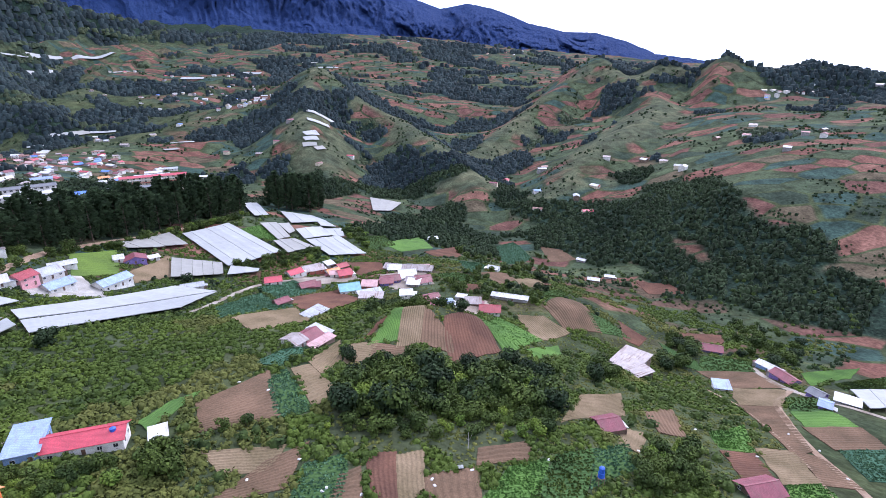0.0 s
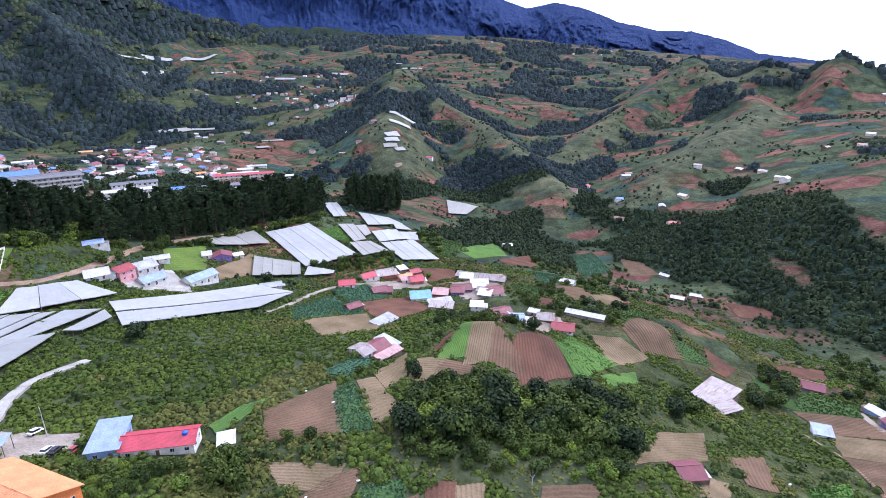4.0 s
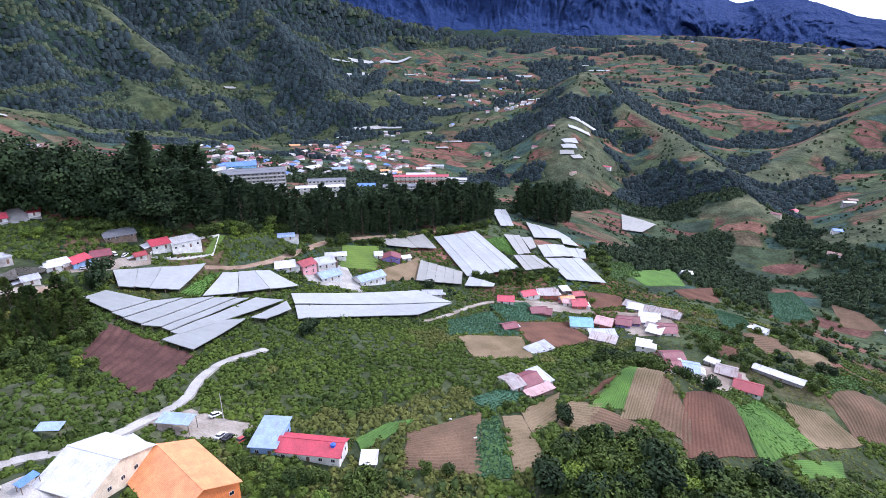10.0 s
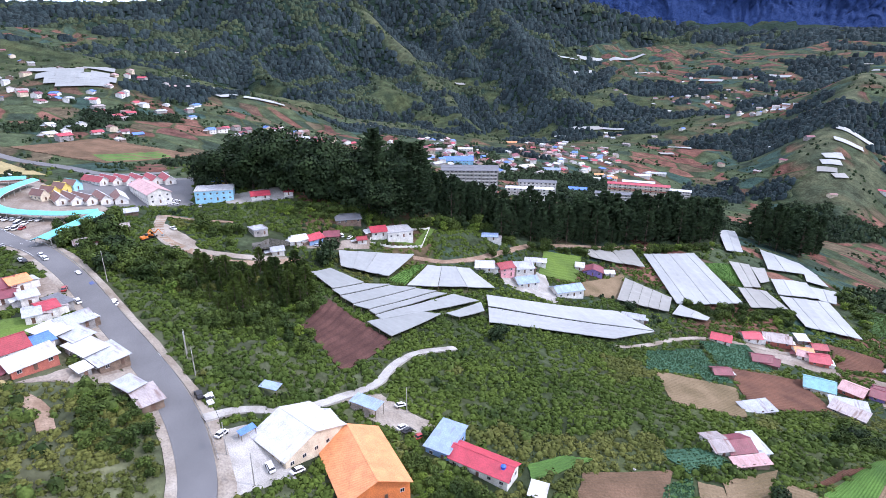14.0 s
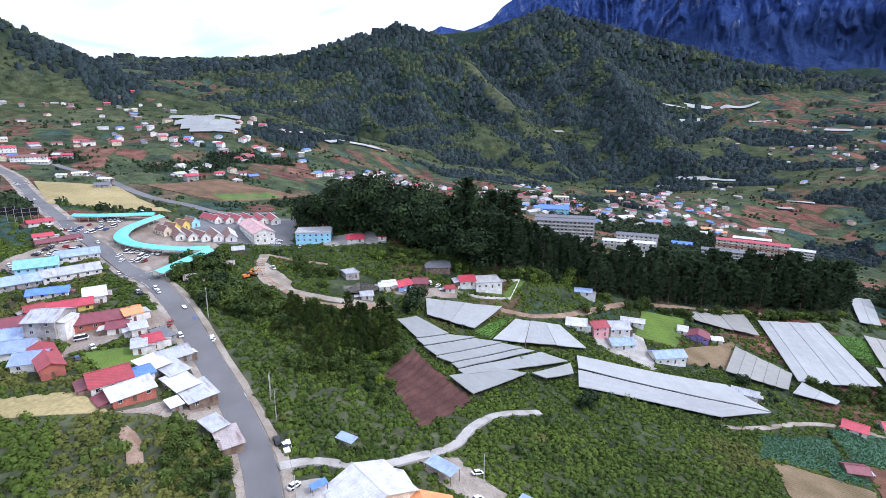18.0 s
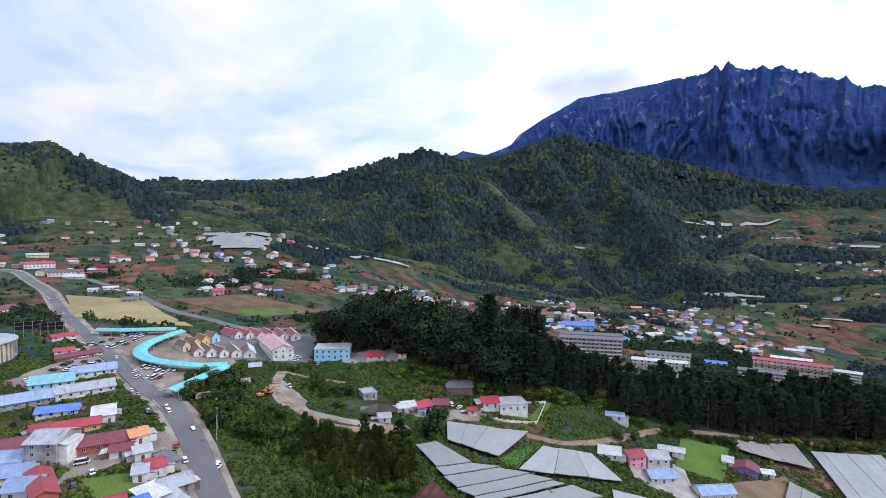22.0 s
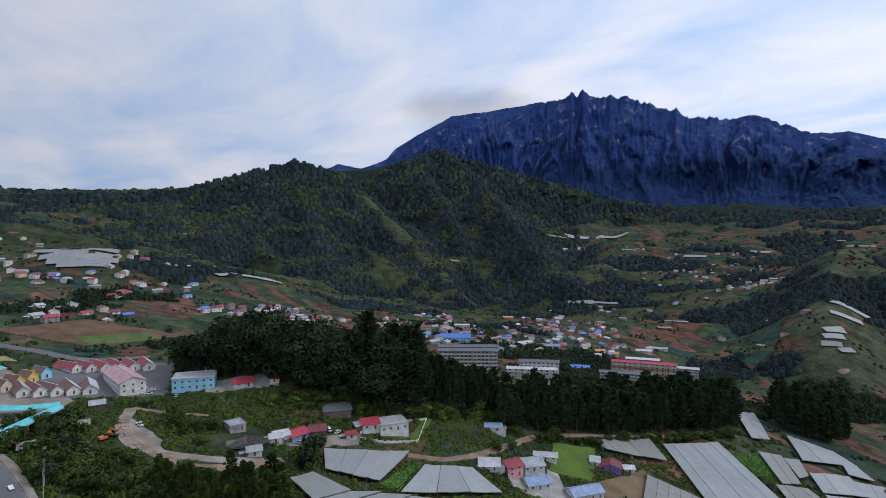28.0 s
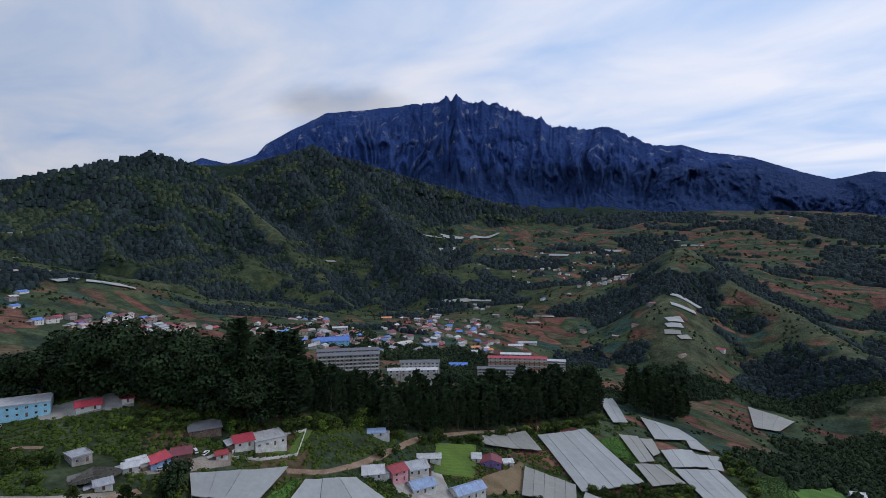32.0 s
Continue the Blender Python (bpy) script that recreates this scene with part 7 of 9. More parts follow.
house(-106.2, 299.8, 20, 10.1, 8.0, 3.4, "gable", "brightred", "white", "farmhouse with a bright red roof", detail=3)
house(-96.6, 322.7, 46, 9.9, 8.0, 3.6, "gable", "brightred", "white", "white farmhouse with a bright red roof", detail=3)
house(-87.6, 333.4, 33, 12.9, 10.0, 3.5, "gable", "rusty", "brick", "farmhouse with a rusty roof and red front", detail=3)
house(-72.2, 330.0, 14, 6.2, 8.0, 3.2, "gable", "pink", "white", "farmhouse with a faded pink roof", detail=3)
house(-64.0, 329.6, 25, 9.0, 9.0, 3.4, "gable", "brightred", "brick", "farmhouse with a bright red roof", detail=3)
house(-68.7, 348.5, 39, 7.6, 7.0, 3.0, "gable", "red", "wood", "timber house with a red roof", detail=3)
house(-78.5, 350.8, 40, 5.9, 6.0, 3.0, "shed", "white", "grey", "small shed with a white roof", detail=3)
house(-82.4, 299.4, 35, 10.4, 8.0, 3.2, "gable", "maroon", "wood", "timber house with a maroon roof", detail=3)
house(-85.2, 252.6, 47, 8.0, 6.0, 3.0, "gable", "maroon", "wood", "small hut with a maroon roof among plots", detail=3)
house(-54.0, 291.2, 19, 12.8, 11.0, 4.5, "gable", "teal", "white", "white house with a faded teal roof", detail=3)
house(-44.1, 304.3, -3, 10.0, 10.0, 4.0, "gable", "pink", "brick", "house with a striped pink roof", detail=3)
house(-38.5, 271.7, -1, 13.8, 6.0, 2.6, "shed", "rusty", "grey", "long low shed with a rusty roof", detail=3)
house(-32.9, 311.1, 7, 8.7, 9.0, 3.5, "gable", "maroon", "purple", "farmhouse with a maroon roof", detail=3)
house(-32.6, 351.1, -16, 14.1, 9.0, 3.2, "gable", "rusty", "wood", "farm shed with a rusty roof", detail=3)
house(-19.0, 347.8, -3, 11.9, 8.0, 3.2, "gable", "rusty", "grey", "farm shed with a rusty roof", detail=3)
house(-19.1, 324.2, 18, 9.2, 7.0, 3.2, "gable", "white", "white", "white farmhouse with a white roof", detail=3)
house(-14.9, 306.7, -8, 8.2, 7.0, 3.0, "shed", "white", "grey", "shed with a white roof", detail=3)
house(-6.7, 311.4, 25, 9.9, 8.0, 3.2, "gable", "maroon", "white", "farmhouse with a maroon roof", detail=3)
house(-8.4, 348.4, 7, 8.0, 7.0, 3.0, "gable", "pink", "grey", "farm shed with a faded pink roof", detail=3)
house(-16.6, 270.3, 4, 7.0, 8.0, 5.5, "gable", "white", "white", "two-storey white house", detail=3)
house(0.6, 245.6, 25, 7.6, 9.0, 5.0, "gable", "maroon", "white", "two-storey white house with a maroon roof", detail=3)
house(7.8, 252.9, 5, 7.3, 9.0, 4.5, "gable", "paleblue", "white", "white house with a pale blue roof", detail=3)
house(16.4, 279.2, -18, 6.3, 5.0, 2.8, "flat", "white", "grey", "small flat-roofed store", detail=3)
house(23.8, 269.5, -5, 9.4, 9.0, 3.2, "gable", "rusty", "wood", "farmhouse with a rusty roof", detail=3)
house(33.1, 257.1, -6, 11.9, 9.0, 3.5, "gable", "red", "white", "white farmhouse with a red and white roof", detail=3)
house(48.4, 288.4, -19, 23.2, 5.0, 3.0, "gable", "white", "grey", "long white-roofed poultry shed", detail=3)
house(-58.4, 224.7, 61, 13.2, 6.0, 1.8, "shed", "grey", "grey", "low frame of a small greenhouse", detail=3)
house(151.5, 453.2, -21, 10.7, 6.0, 3.0, "gable", "white", "wood", "hut with a white roof above the gorge", detail=3)
house(170.8, 465.9, -22, 8.7, 5.0, 3.0, "gable", "white", "grey", "hut with a white roof above the gorge", detail=3)
house(157.5, 527.6, -42, 9.6, 5.0, 3.0, "gable", "white", "grey", "hut with a white roof above the gorge", detail=3)
house(-4.9, 548.4, 20, 10.1, 7.0, 3.5, "gable", "white", "white", "white house on the terraces", detail=3)
house(1012.9, 1266.2, -64, 18.1, 9.0, 3.0, "gable", "white", "grey", "hut on the far ridge", detail=3)

house(-80.8, 299.9, 15, 10.3, 8, 3, "gable", "maroon", "wood", "maroon-roofed timber house by the fields")
house(-30.1, 316.9, 18, 13.1, 9, 3.4, "gable", "maroon", "purple", "violet-boarded house with a maroon roof")
house(-19.9, 332.7, 8, 12.1, 8, 3.2, "gable", "white", "white", "white house with a white tin roof")
house(-16.1, 315.1, -13, 9.1, 7, 3, "gable", "rusty", "white", "white house with a patched rusty roof")
house(-7.3, 315.6, 16, 10.5, 9, 3.4, "gable", "maroon", "white", "white house with a maroon tin roof")
house(-27.2, 347.8, 2, 17.0, 9, 3.2, "gable", "white", "grey", "long grey shed with a white tin roof")
house(-10.7, 343.5, -11, 15.6, 9, 3.2, "gable", "rusty", "grey", "long grey shed with a rusty tin roof")
house(-39.3, 282.7, 26, 14.7, 6, 2.6, "shed", "grey", "wood", "low timber shed with a zinc roof")
house(-72.1, 333.3, 39, 9.1, 8, 3.2, "gable", "orange", "white", "white house with an orange tin roof")
house(-63.6, 331.4, 39, 9.8, 9, 3.4, "gable", "brightred", "white", "white house with a bright red roof")
house(0.6, 265.8, 29, 10.2, 10, 3.6, "gable", "maroon", "white", "white farmhouse with a wide maroon roof")
house(1.4, 254.2, 39, 11.0, 5, 2.6, "shed", "white", "wood", "lean-to with a white tin roof")
house(-86.7, 333.4, 30, 14.0, 9, 3.4, "gable", "rusty", "brick", "brick-red house with a rusty roof")

# ---- shops and market along the road ----
house(-344.6, -42.7, 92, 18.6, 12.0, 4.0, "gable", "teal", "cyan", "long market shed with a faded teal roof")
house(-355.5, -24.7, 96, 20.0, 10.0, 4.0, "gable", "paleblue", "white", "long market shed with a pale blue roof")
house(-319.3, -50.2, 103, 24.7, 11.0, 4.0, "gable", "paleblue", "grey", "long shed with a pale blue roof")
house(-325.4, -25.6, 102, 25.0, 10.0, 4.0, "gable", "grey", "white", "long shed with a zinc roof")
house(-295.5, -33.4, 86, 15.8, 7.0, 3.5, "gable", "blue", "white", "shed with a vivid blue roof")
house(-264.2, -22.2, 92, 15.6, 7.0, 4.0, "gable", "brightred", "yellow", "yellow shop row with a bright red roof")
house(-271.8, -34.9, 109, 6.6, 6.0, 3.5, "gable", "red", "white", "small house with a red roof")
house(-268.6, -13.5, 93, 8.0, 14.0, 5.0, "gable", "white", "white", "white shop house with patched white roofs")
house(-250.2, -42.2, 89, 11.1, 11.0, 5.0, "gable", "maroon", "orange", "orange shop house with a maroon roof")
house(-236.9, -29.6, 66, 10.7, 13.0, 9.0, "gable", "grey", "concrete", "three-storey concrete house with a zinc roof")
house(-213.9, -31.0, 77, 9.7, 9.0, 4.0, "gable", "paleblue", "white", "shop house with a pale blue roof")
house(-227.0, -36.8, 82, 11.7, 9.0, 4.0, "gable", "paleblue", "white", "shop house with a pale blue roof")
house(-241.1, -41.5, 81, 12.2, 9.0, 4.0, "gable", "paleblue", "white", "shop house with a pale blue roof")
house(-204.9, -23.1, 104, 6.6, 20.0, 5.0, "end", "red", "brick", "long brick-red house with a red roof")
house(-239.7, -10.4, 90, 18.4, 9.0, 4.0, "gable", "maroon", "brick", "long shop house with a maroon roof")
house(-239.9, 0.7, 104, 6.2, 9.0, 4.5, "gable", "orange", "white", "white shop house with an orange roof")
house(-225.6, 1.9, 97, 5.2, 7.0, 4.5, "gable", "grey", "white", "white house with a zinc roof")
house(-231.1, -5.4, 82, 6.8, 6.0, 3.5, "gable", "maroon", "white", "small house with a maroon roof")
house(-210.7, 1.4, 88, 4.3, 8.0, 4.0, "gable", "grey", "white", "white house with a zinc roof")
house(-214.0, 6.4, 99, 5.4, 8.0, 4.0, "gable", "brightred", "white", "white house with a bright red roof")
house(-217.8, 11.3, 114, 4.8, 8.0, 3.5, "shed", "dark", "grey", "dark-roofed shop")
house(-202.1, 12.6, 106, 9.9, 8.0, 3.5, "gable", "grey", "grey", "shop with a zinc roof beside the road")
house(-188.6, -6.7, 101, 11.4, 10.0, 4.0, "gable", "red", "white", "white house with a red roof")
house(-191.5, 2.1, 111, 6.4, 7.0, 3.6, "gable", "blue", "white", "house with a blue roof")
house(-180.8, -0.9, 109, 12.1, 9.0, 3.6, "gable", "white", "brick", "brick-red house with white and red roofs")
house(-195.9, 6.8, 118, 7.2, 8.0, 3.5, "shed", "white", "grey", "roadside shop with a white tin roof")
house(-191.4, 12.5, 115, 6.6, 9.0, 3.5, "shed", "grey", "wood", "roadside shop with a zinc roof")
house(-181.9, 14.1, 113, 7.2, 9.0, 3.5, "shed", "white", "grey", "roadside shop with a patched white roof")
house(-175.5, 17.7, 108, 8.9, 9.0, 3.5, "shed", "grey", "wood", "roadside shop with a grey zinc roof")
house(-173.9, 10.0, 107, 3.0, 4.0, 2.5, "shed", "white", "grey", "small roadside stall")
house(-151.9, 22.1, 96, 5.9, 8.0, 3.0, "shed", "rusty", "wood", "roadside shack with a rusty tin roof")
house(-160.5, 20.1, 112, 4.8, 6.0, 2.8, "shed", "grey", "wood", "roadside shack with a zinc roof")
house(-832.8, -126.9, 107, 31.8, 10.0, 6.0, "gable", "brightred", "white", "long white school house with a red roof")
house(-782.6, -94.3, 92, 35.3, 10.0, 5.5, "gable", "brown", "white", "long white building with a brown roof")
house(-926.6, -144.3, 109, 25.2, 9.0, 4.0, "gable", "grey", "cream", "cream building on the hillside")
house(-768.1, -85.3, 63, 24.3, 8.0, 3.0, "gable", "white", "white", "white-roofed stall row")
house(-555.0, -104.2, 151, 27.0, 10.0, 4.0, "gable", "maroon", "white", "building with a maroon roof")
house(-597.3, -19.6, 79, 12.4, 8.0, 3.5, "gable", "dark", "grey", "dark-roofed pavilion by the playing field")
house(-667.9, -39.8, 94, 13.5, 5.0, 3.0, "gable", "white", "white", "white market tents by the field")
house(-631.7, -18.6, 49, 13.5, 5.0, 3.0, "gable", "white", "white", "white market tents by the field")
house(-656.9, -54.9, 87, 8.8, 5.0, 3.0, "gable", "white", "white", "white tent by the playing field")
house(-444.4, -50.1, 110, 14.4, 6.0, 3.5, "gable", "brightred", "white", "stall row with a red roof")
house(-407.2, -45.5, 97, 10.0, 6.0, 3.0, "gable", "brightred", "white", "stall row with a red roof")
house(-394.7, -35.9, 114, 23.9, 6.0, 3.0, "gable", "maroon", "wood", "stall row with a maroon roof")
house(-351.6, 106.3, 67, 23.0, 15.0, 7.0, "flat", "white", "cyan", "sky-blue two-storey building with a flat roof")
house(-361.5, 77.0, 93, 13.4, 36.0, 7.0, "end", "pink", "white", "large white market hall with a long pink roof")
house(-400.0, 73.8, 83, 8.4, 9.0, 4.0, "gable", "paleblue", "white", "small pavilion with a pale blue roof")
house(-333.4, 129.4, 73, 11.0, 8.0, 3.0, "gable", "brightred", "white", "low building with a bright red roof")
house(-325.5, 144.9, 62, 5.5, 6.0, 3.0, "gable", "brightred", "white", "low shed with a bright red roof")
house(-381.3, 118.8, 42, 10.3, 7.0, 3.5, "gable", "blue", "yellow", "guard house with a blue roof")
house(-342.8, 57.1, 82, 6.5, 6.0, 3.0, "gable", "grey", "wood", "patched shack below the market")
house(-305.9, 45.8, 83, 5.7, 6.0, 3.0, "gable", "rusty", "wood", "patched shack below the market")
house(-281.2, 25.5, 87, 6.2, 7.0, 3.0, "gable", "rusty", "grey", "patched shack below the road")
house(-267.0, 120.4, 68, 6.0, 6.0, 3.0, "gable", "white", "white", "white house by the dirt track")
house(-378.0, 28.8, 95, 6.6, 18, 3.4, "end", "white", "white", "white market stall hall with brown roof bands", over=0.7, rc2='brown', rise=2.8)
house(-375.6, 35.8, 102, 6.4, 18, 3.4, "end", "white", "white", "white market stall hall with brown roof bands", over=0.7, rc2='brown', rise=2.8)
house(-374.0, 43.0, 109, 6.4, 18, 3.4, "end", "white", "white", "white market stall hall with brown roof bands", over=0.7, rc2='brown', rise=2.8)
house(-372.7, 50.3, 95, 6.7, 18, 3.4, "end", "white", "white", "white market stall hall with brown roof bands", over=0.7, rc2='brown', rise=2.8)
house(-371.1, 57.7, 86, 7.2, 18, 3.4, "end", "white", "white", "white market stall hall with brown roof bands", over=0.7, rc2='brown', rise=2.8)
house(-420.1, 57.3, 113, 6.5, 18, 3.4, "end", "white", "white", "white market stall hall with red roof bands", over=0.7, rc2='red', rise=2.8)
house(-418.2, 64.8, 108, 6.6, 18, 3.4, "end", "white", "white", "white market stall hall with red roof bands", over=0.7, rc2='red', rise=2.8)
house(-415.9, 72.4, 106, 6.7, 18, 3.4, "end", "white", "white", "white market stall hall with red roof bands", over=0.7, rc2='red', rise=2.8)
house(-413.4, 80.0, 100, 6.8, 18, 3.4, "end", "white", "white", "white market stall hall with red roof bands", over=0.7, rc2='red', rise=2.8)
house(-410.2, 87.5, 95, 7.0, 18, 3.4, "end", "white", "white", "white market stall hall with red roof bands", over=0.7, rc2='red', rise=2.8)
house(-406.4, 94.9, 89, 7.2, 18, 3.4, "end", "white", "white", "white market stall hall with red roof bands", over=0.7, rc2='red', rise=2.8)
house(-391.1, 22.1, 115, 5.2, 10, 4.5, "end", "cream", "cream", "market stall hall with a cream roof", over=0.4, rc2='brown', rise=3.0)
house(-398.0, 28.1, 120, 5.7, 10, 4.5, "end", "yellow", "yellow", "market stall hall with a yellow roof", over=0.4, rc2='brown', rise=3.0)
house(-405.1, 34.5, 116, 5.7, 10, 4.5, "end", "yellow", "yellow", "market stall hall with a yellow roof", over=0.4, rc2='brown', rise=3.0)
house(-411.7, 41.2, 117, 6.0, 10, 4.5, "end", "cyan", "cyan", "market stall hall with a turquoise roof", over=0.4, rc2='brown', rise=3.0)


# ---- flats and houses of the lower town ----
apartment(-336.0, 315.4, 47, 48.3, 10, 5, "dark", "concrete", "long grey-pink block of flats with balconies", 14, 0.0)
apartment(-372.3, 349.8, 47, 53.8, 9, 5, "dark", "concrete", "long grey block of flats behind the first", 14, 2.0)
apartment(-331.6, 401.1, 39, 35.9, 10, 4, "dark", "white", "white block of flats with a dark roof", 9)
apartment(-324.0, 381.4, 40, 43.6, 7, 2, "white", "white", "low white block with a white roof", 8)
apartment(-308.9, 548.2, 29, 65.1, 10, 7, "brightred", "cream", "cream block of flats with bright red roof and balconies", 12)
apartment(-306.3, 509.5, 31, 52.2, 9, 3, "dark", "concrete", "low grey block of flats", 9)
apartment(-348.4, 617.8, 29, 37.9, 9, 7, "white", "concrete", "grey block of flats with white balconies", 6)
apartment(-304.0, 629.1, 25, 33.0, 9, 7, "white", "concrete", "grey block of flats with white balconies", 6)
house(-535.4, 481.0, 48, 39.4, 16.0, 7.0, "gable", "blue", "cyan", "large hall with a dark blue roof", detail=1)
house(-599.8, 552.7, 47, 22.5, 12.0, 9.0, "flat", "white", "white", "tall white flat-roofed building", detail=1)
house(-396.7, 558.8, 34, 22.4, 10.0, 5.0, "gable", "blue", "cyan", "house with a bright blue roof", detail=1)
house(-501.4, 634.2, 38, 29.8, 9.0, 4.0, "gable", "paleblue", "white", "house with a pale blue roof", detail=1)
house(-511.2, 585.1, 76, 38.8, 8.0, 4.0, "gable", "cream", "cream", "cream house with a pale roof", detail=1)
house(-305.6, 297.8, 45, 9.9, 10.0, 4.0, "gable", "green", "white", "white house with a pale green roof", detail=1)
house(-474.6, 713.9, 33, 13.2, 8.0, 4.0, "gable", "white", "white", "small white house", detail=1)
house(-488.3, 743.7, 44, 14.0, 8.0, 4.0, "gable", "orange", "white", "house with an orange roof", detail=1)
house(-471.9, 756.1, 39, 14.7, 8.0, 4.0, "gable", "orange", "white", "house with an orange roof", detail=1)
house(-723.0, 949.2, 37, 16.1, 8.0, 5.0, "gable", "white", "white", "white house in the lower town", detail=1)
house(-784.6, 857.1, 42, 21.4, 8.0, 4.0, "gable", "orange", "cream", "house with an orange roof", detail=1)
house(-603.3, 482.3, 53, 22.1, 9.0, 5.0, "gable", "brown", "cream", "house with a brown roof", detail=1)
house(-244.3, 593.1, 21, 14.7, 8.0, 4.0, "gable", "white", "white", "white shed at the edge of the wood", detail=1)
house(-466.4, 836.7, 28, 24.3, 8.0, 4.0, "gable", "white", "white", "white house on the slope", detail=1)
house(-464.5, 889.9, 27, 22.2, 8.0, 4.0, "gable", "grey", "white", "grey-roofed house on the slope", detail=1)


def village(center, along, across, rot, count, seed, label, roofs=("brightred", "maroon", "grey", "white", "rusty", "blue", "brown", "pink")):
    """A loose cluster of small houses round a place."""
    rng = random.Random(seed)
    done, made = [], 0
    for _ in range(count * 6):
        u, v = rng.uniform(-1, 1), rng.uniform(-1, 1)
        if u * u + v * v > 1 or made >= count:
            continue
        a = radians(rot)
        x, y = center[0] + math.cos(a) * u * along - math.sin(a) * v * across, center[1] + math.sin(a) * u * along + math.cos(a) * v * across
        if any(math.hypot(x - p, y - q) < 13 for p, q in done) or not free(np.array([x]), np.array([y]))[0]:
            continue
        done.append((x, y))
        made += 1
        rc = rng.choice(roofs)
        house(x, y, rng.choice((rot, rot + 90, rot + 15)) + rng.uniform(-12, 12), rng.uniform(7, 13), rng.uniform(6, 9), rng.choice((3.0, 3.2, 5.5)), "gable", rc,
              rng.choice(("white", "white", "cream", "grey", "wood")), label.format(rc), detail=1, group="houses of the villages")


FAR_SLOTS = [WALL[k] for k in ("white", "cream", "grey", "wood")] + [ROOF[k] for k in ("white", "grey", "maroon", "brightred", "rusty", "blue", "brown")]
FAR_ROOF = (4, 5, 5, 6, 6, 7, 8, 8, 9, 10)
far_v, far_f, far_m = [], [], []


def far_village(center, along, across, rot, count, seed):
    """Small houses strewn over a slope, too far off to pick apart: walls, gables and pitched roofs."""
    rng = random.Random(seed)
    for _ in range(count):
        u, v = rng.uniform(-1, 1), rng.uniform(-1, 1)
        a = radians(rot)
        x, y = center[0] + math.cos(a) * u * along - math.sin(a) * v * across, center[1] + math.sin(a) * u * along + math.cos(a) * v * across
        w, d, h = rng.uniform(8, 16), rng.uniform(7, 10), rng.choice((3.0, 3.5, 5.5))
        turn, wc, rc = rot + rng.choice((0, 90, 20)) + rng.uniform(-12, 12), rng.choice((0, 1, 2, 3, 0)), rng.choice(FAR_ROOF)
        if not free(np.array([x]), np.array([y]))[0]:
            continue
        rise, m = d * 0.2, pose(x, y, ground_z(x, y), 0, 0, turn)
        k = len(far_v)
        box = [(sx * w / 2, sy * d, z) for z in (-4, h) for sx, sy in ((-1, 0), (1, 0), (1, 1), (-1, 1))] + [(-w / 2, d / 2, h + rise), (w / 2, d / 2, h + rise)]
        g = gable("roof", w, d, h, rise, 0.6)
        for p in [Vector(q) for q in box] + [q.co for q in g.vertices]:
            far_v.append(tuple(m @ p))
        walls = [(0, 1, 5, 4), (1, 2, 6, 9, 5), (2, 3, 7, 6), (3, 0, 4, 8, 7)]
        far_f.extend(tuple(k + q for q in f) for f in walls)
        far_f.extend(tuple(k + 10 + q for q in f.vertices) for f in g.polygons)
        far_m.extend([wc] * len(walls) + [rc] * len(g.polygons))
        bpy.data.meshes.remove(g)


village((-704, 314), 62, 22, 82, 30, 1, "small house with a {} tin roof in the hill village")
village((-680, 578), 125, 64, 108, 20, 2, "small house with a {} tin roof in the hill village")
village((-619, 862), 95, 93, 19, 24, 3, "small house with a {} tin roof in the hill village")
far_village((-782, 1837), 146, 293, -10, 50, 4)
far_village((-485, 1382), 60, 22, -3, 16, 5)
far_village((-1339, -33), 129, 212, 94, 26, 6)
village((-947, 171), 159, 70, 131, 22, 7, "small house with a {} tin roof in the hill village")
village((-723, 305), 86, 36, 104, 24, 8, "small house with a {} tin roof in the hill village")
far_village((-1274, -209), 99, 198, 48, 18, 9)
village((-665, 85), 45, 55, 104, 12, 10, "small house with a {} tin roof in the hill village")
far_village((832, 1292), 88, 24, 13, 16, 11)
far_village((429, 838), 151, 186, -49, 14, 12)
far_village((243, 3147), 578, 447, 52, 16, 13)
far_village((-1073, 1893), 169, 178, 59, 20, 14)
far_village((-719, 1152), 161, 321, -3, 18, 15)
far_village((-267, 959), 159, 88, -33, 8, 16)
far_village((159, 833), 79, 158, -13, 8, 17)
far_village((-582, 524), 91, 103, 83, 50, 21)
far_village((-554, 769), 124, 75, 72, 45, 22)
far_village((-512, 651), 121, 37, 77, 18, 23)
far_village((-694, 320), 63, 19, 77, 40, 24)
village((-794, -93), 36, 20, 76, 6, 18, "small house with a {} tin roof in the hill village")
village((-567, 520), 57, 17, 83, 10, 19, "small house with a {} tin roof in the hill village")
far_village((-2136, 550), 132, 114, 84, 5, 20)
far_village((-900, -60), 120, 50, 100, 20, 31)
far_village((-820, 190), 80, 40, 110, 16, 32)
far_village((-1040, 60), 90, 40, 95, 14, 33)
far_village((-640, 480), 90, 60, 80, 24, 34)
far_me = mesh_from("far_houses", far_v, far_f)
for slot in FAR_SLOTS:
    far_me.materials.append(slot)
far_me.polygons.foreach_set("material_index", far_m)
tagged(new("far_houses", far_me), "small tin-roofed houses strewn over the far slopes", "houses", kind="stuff")


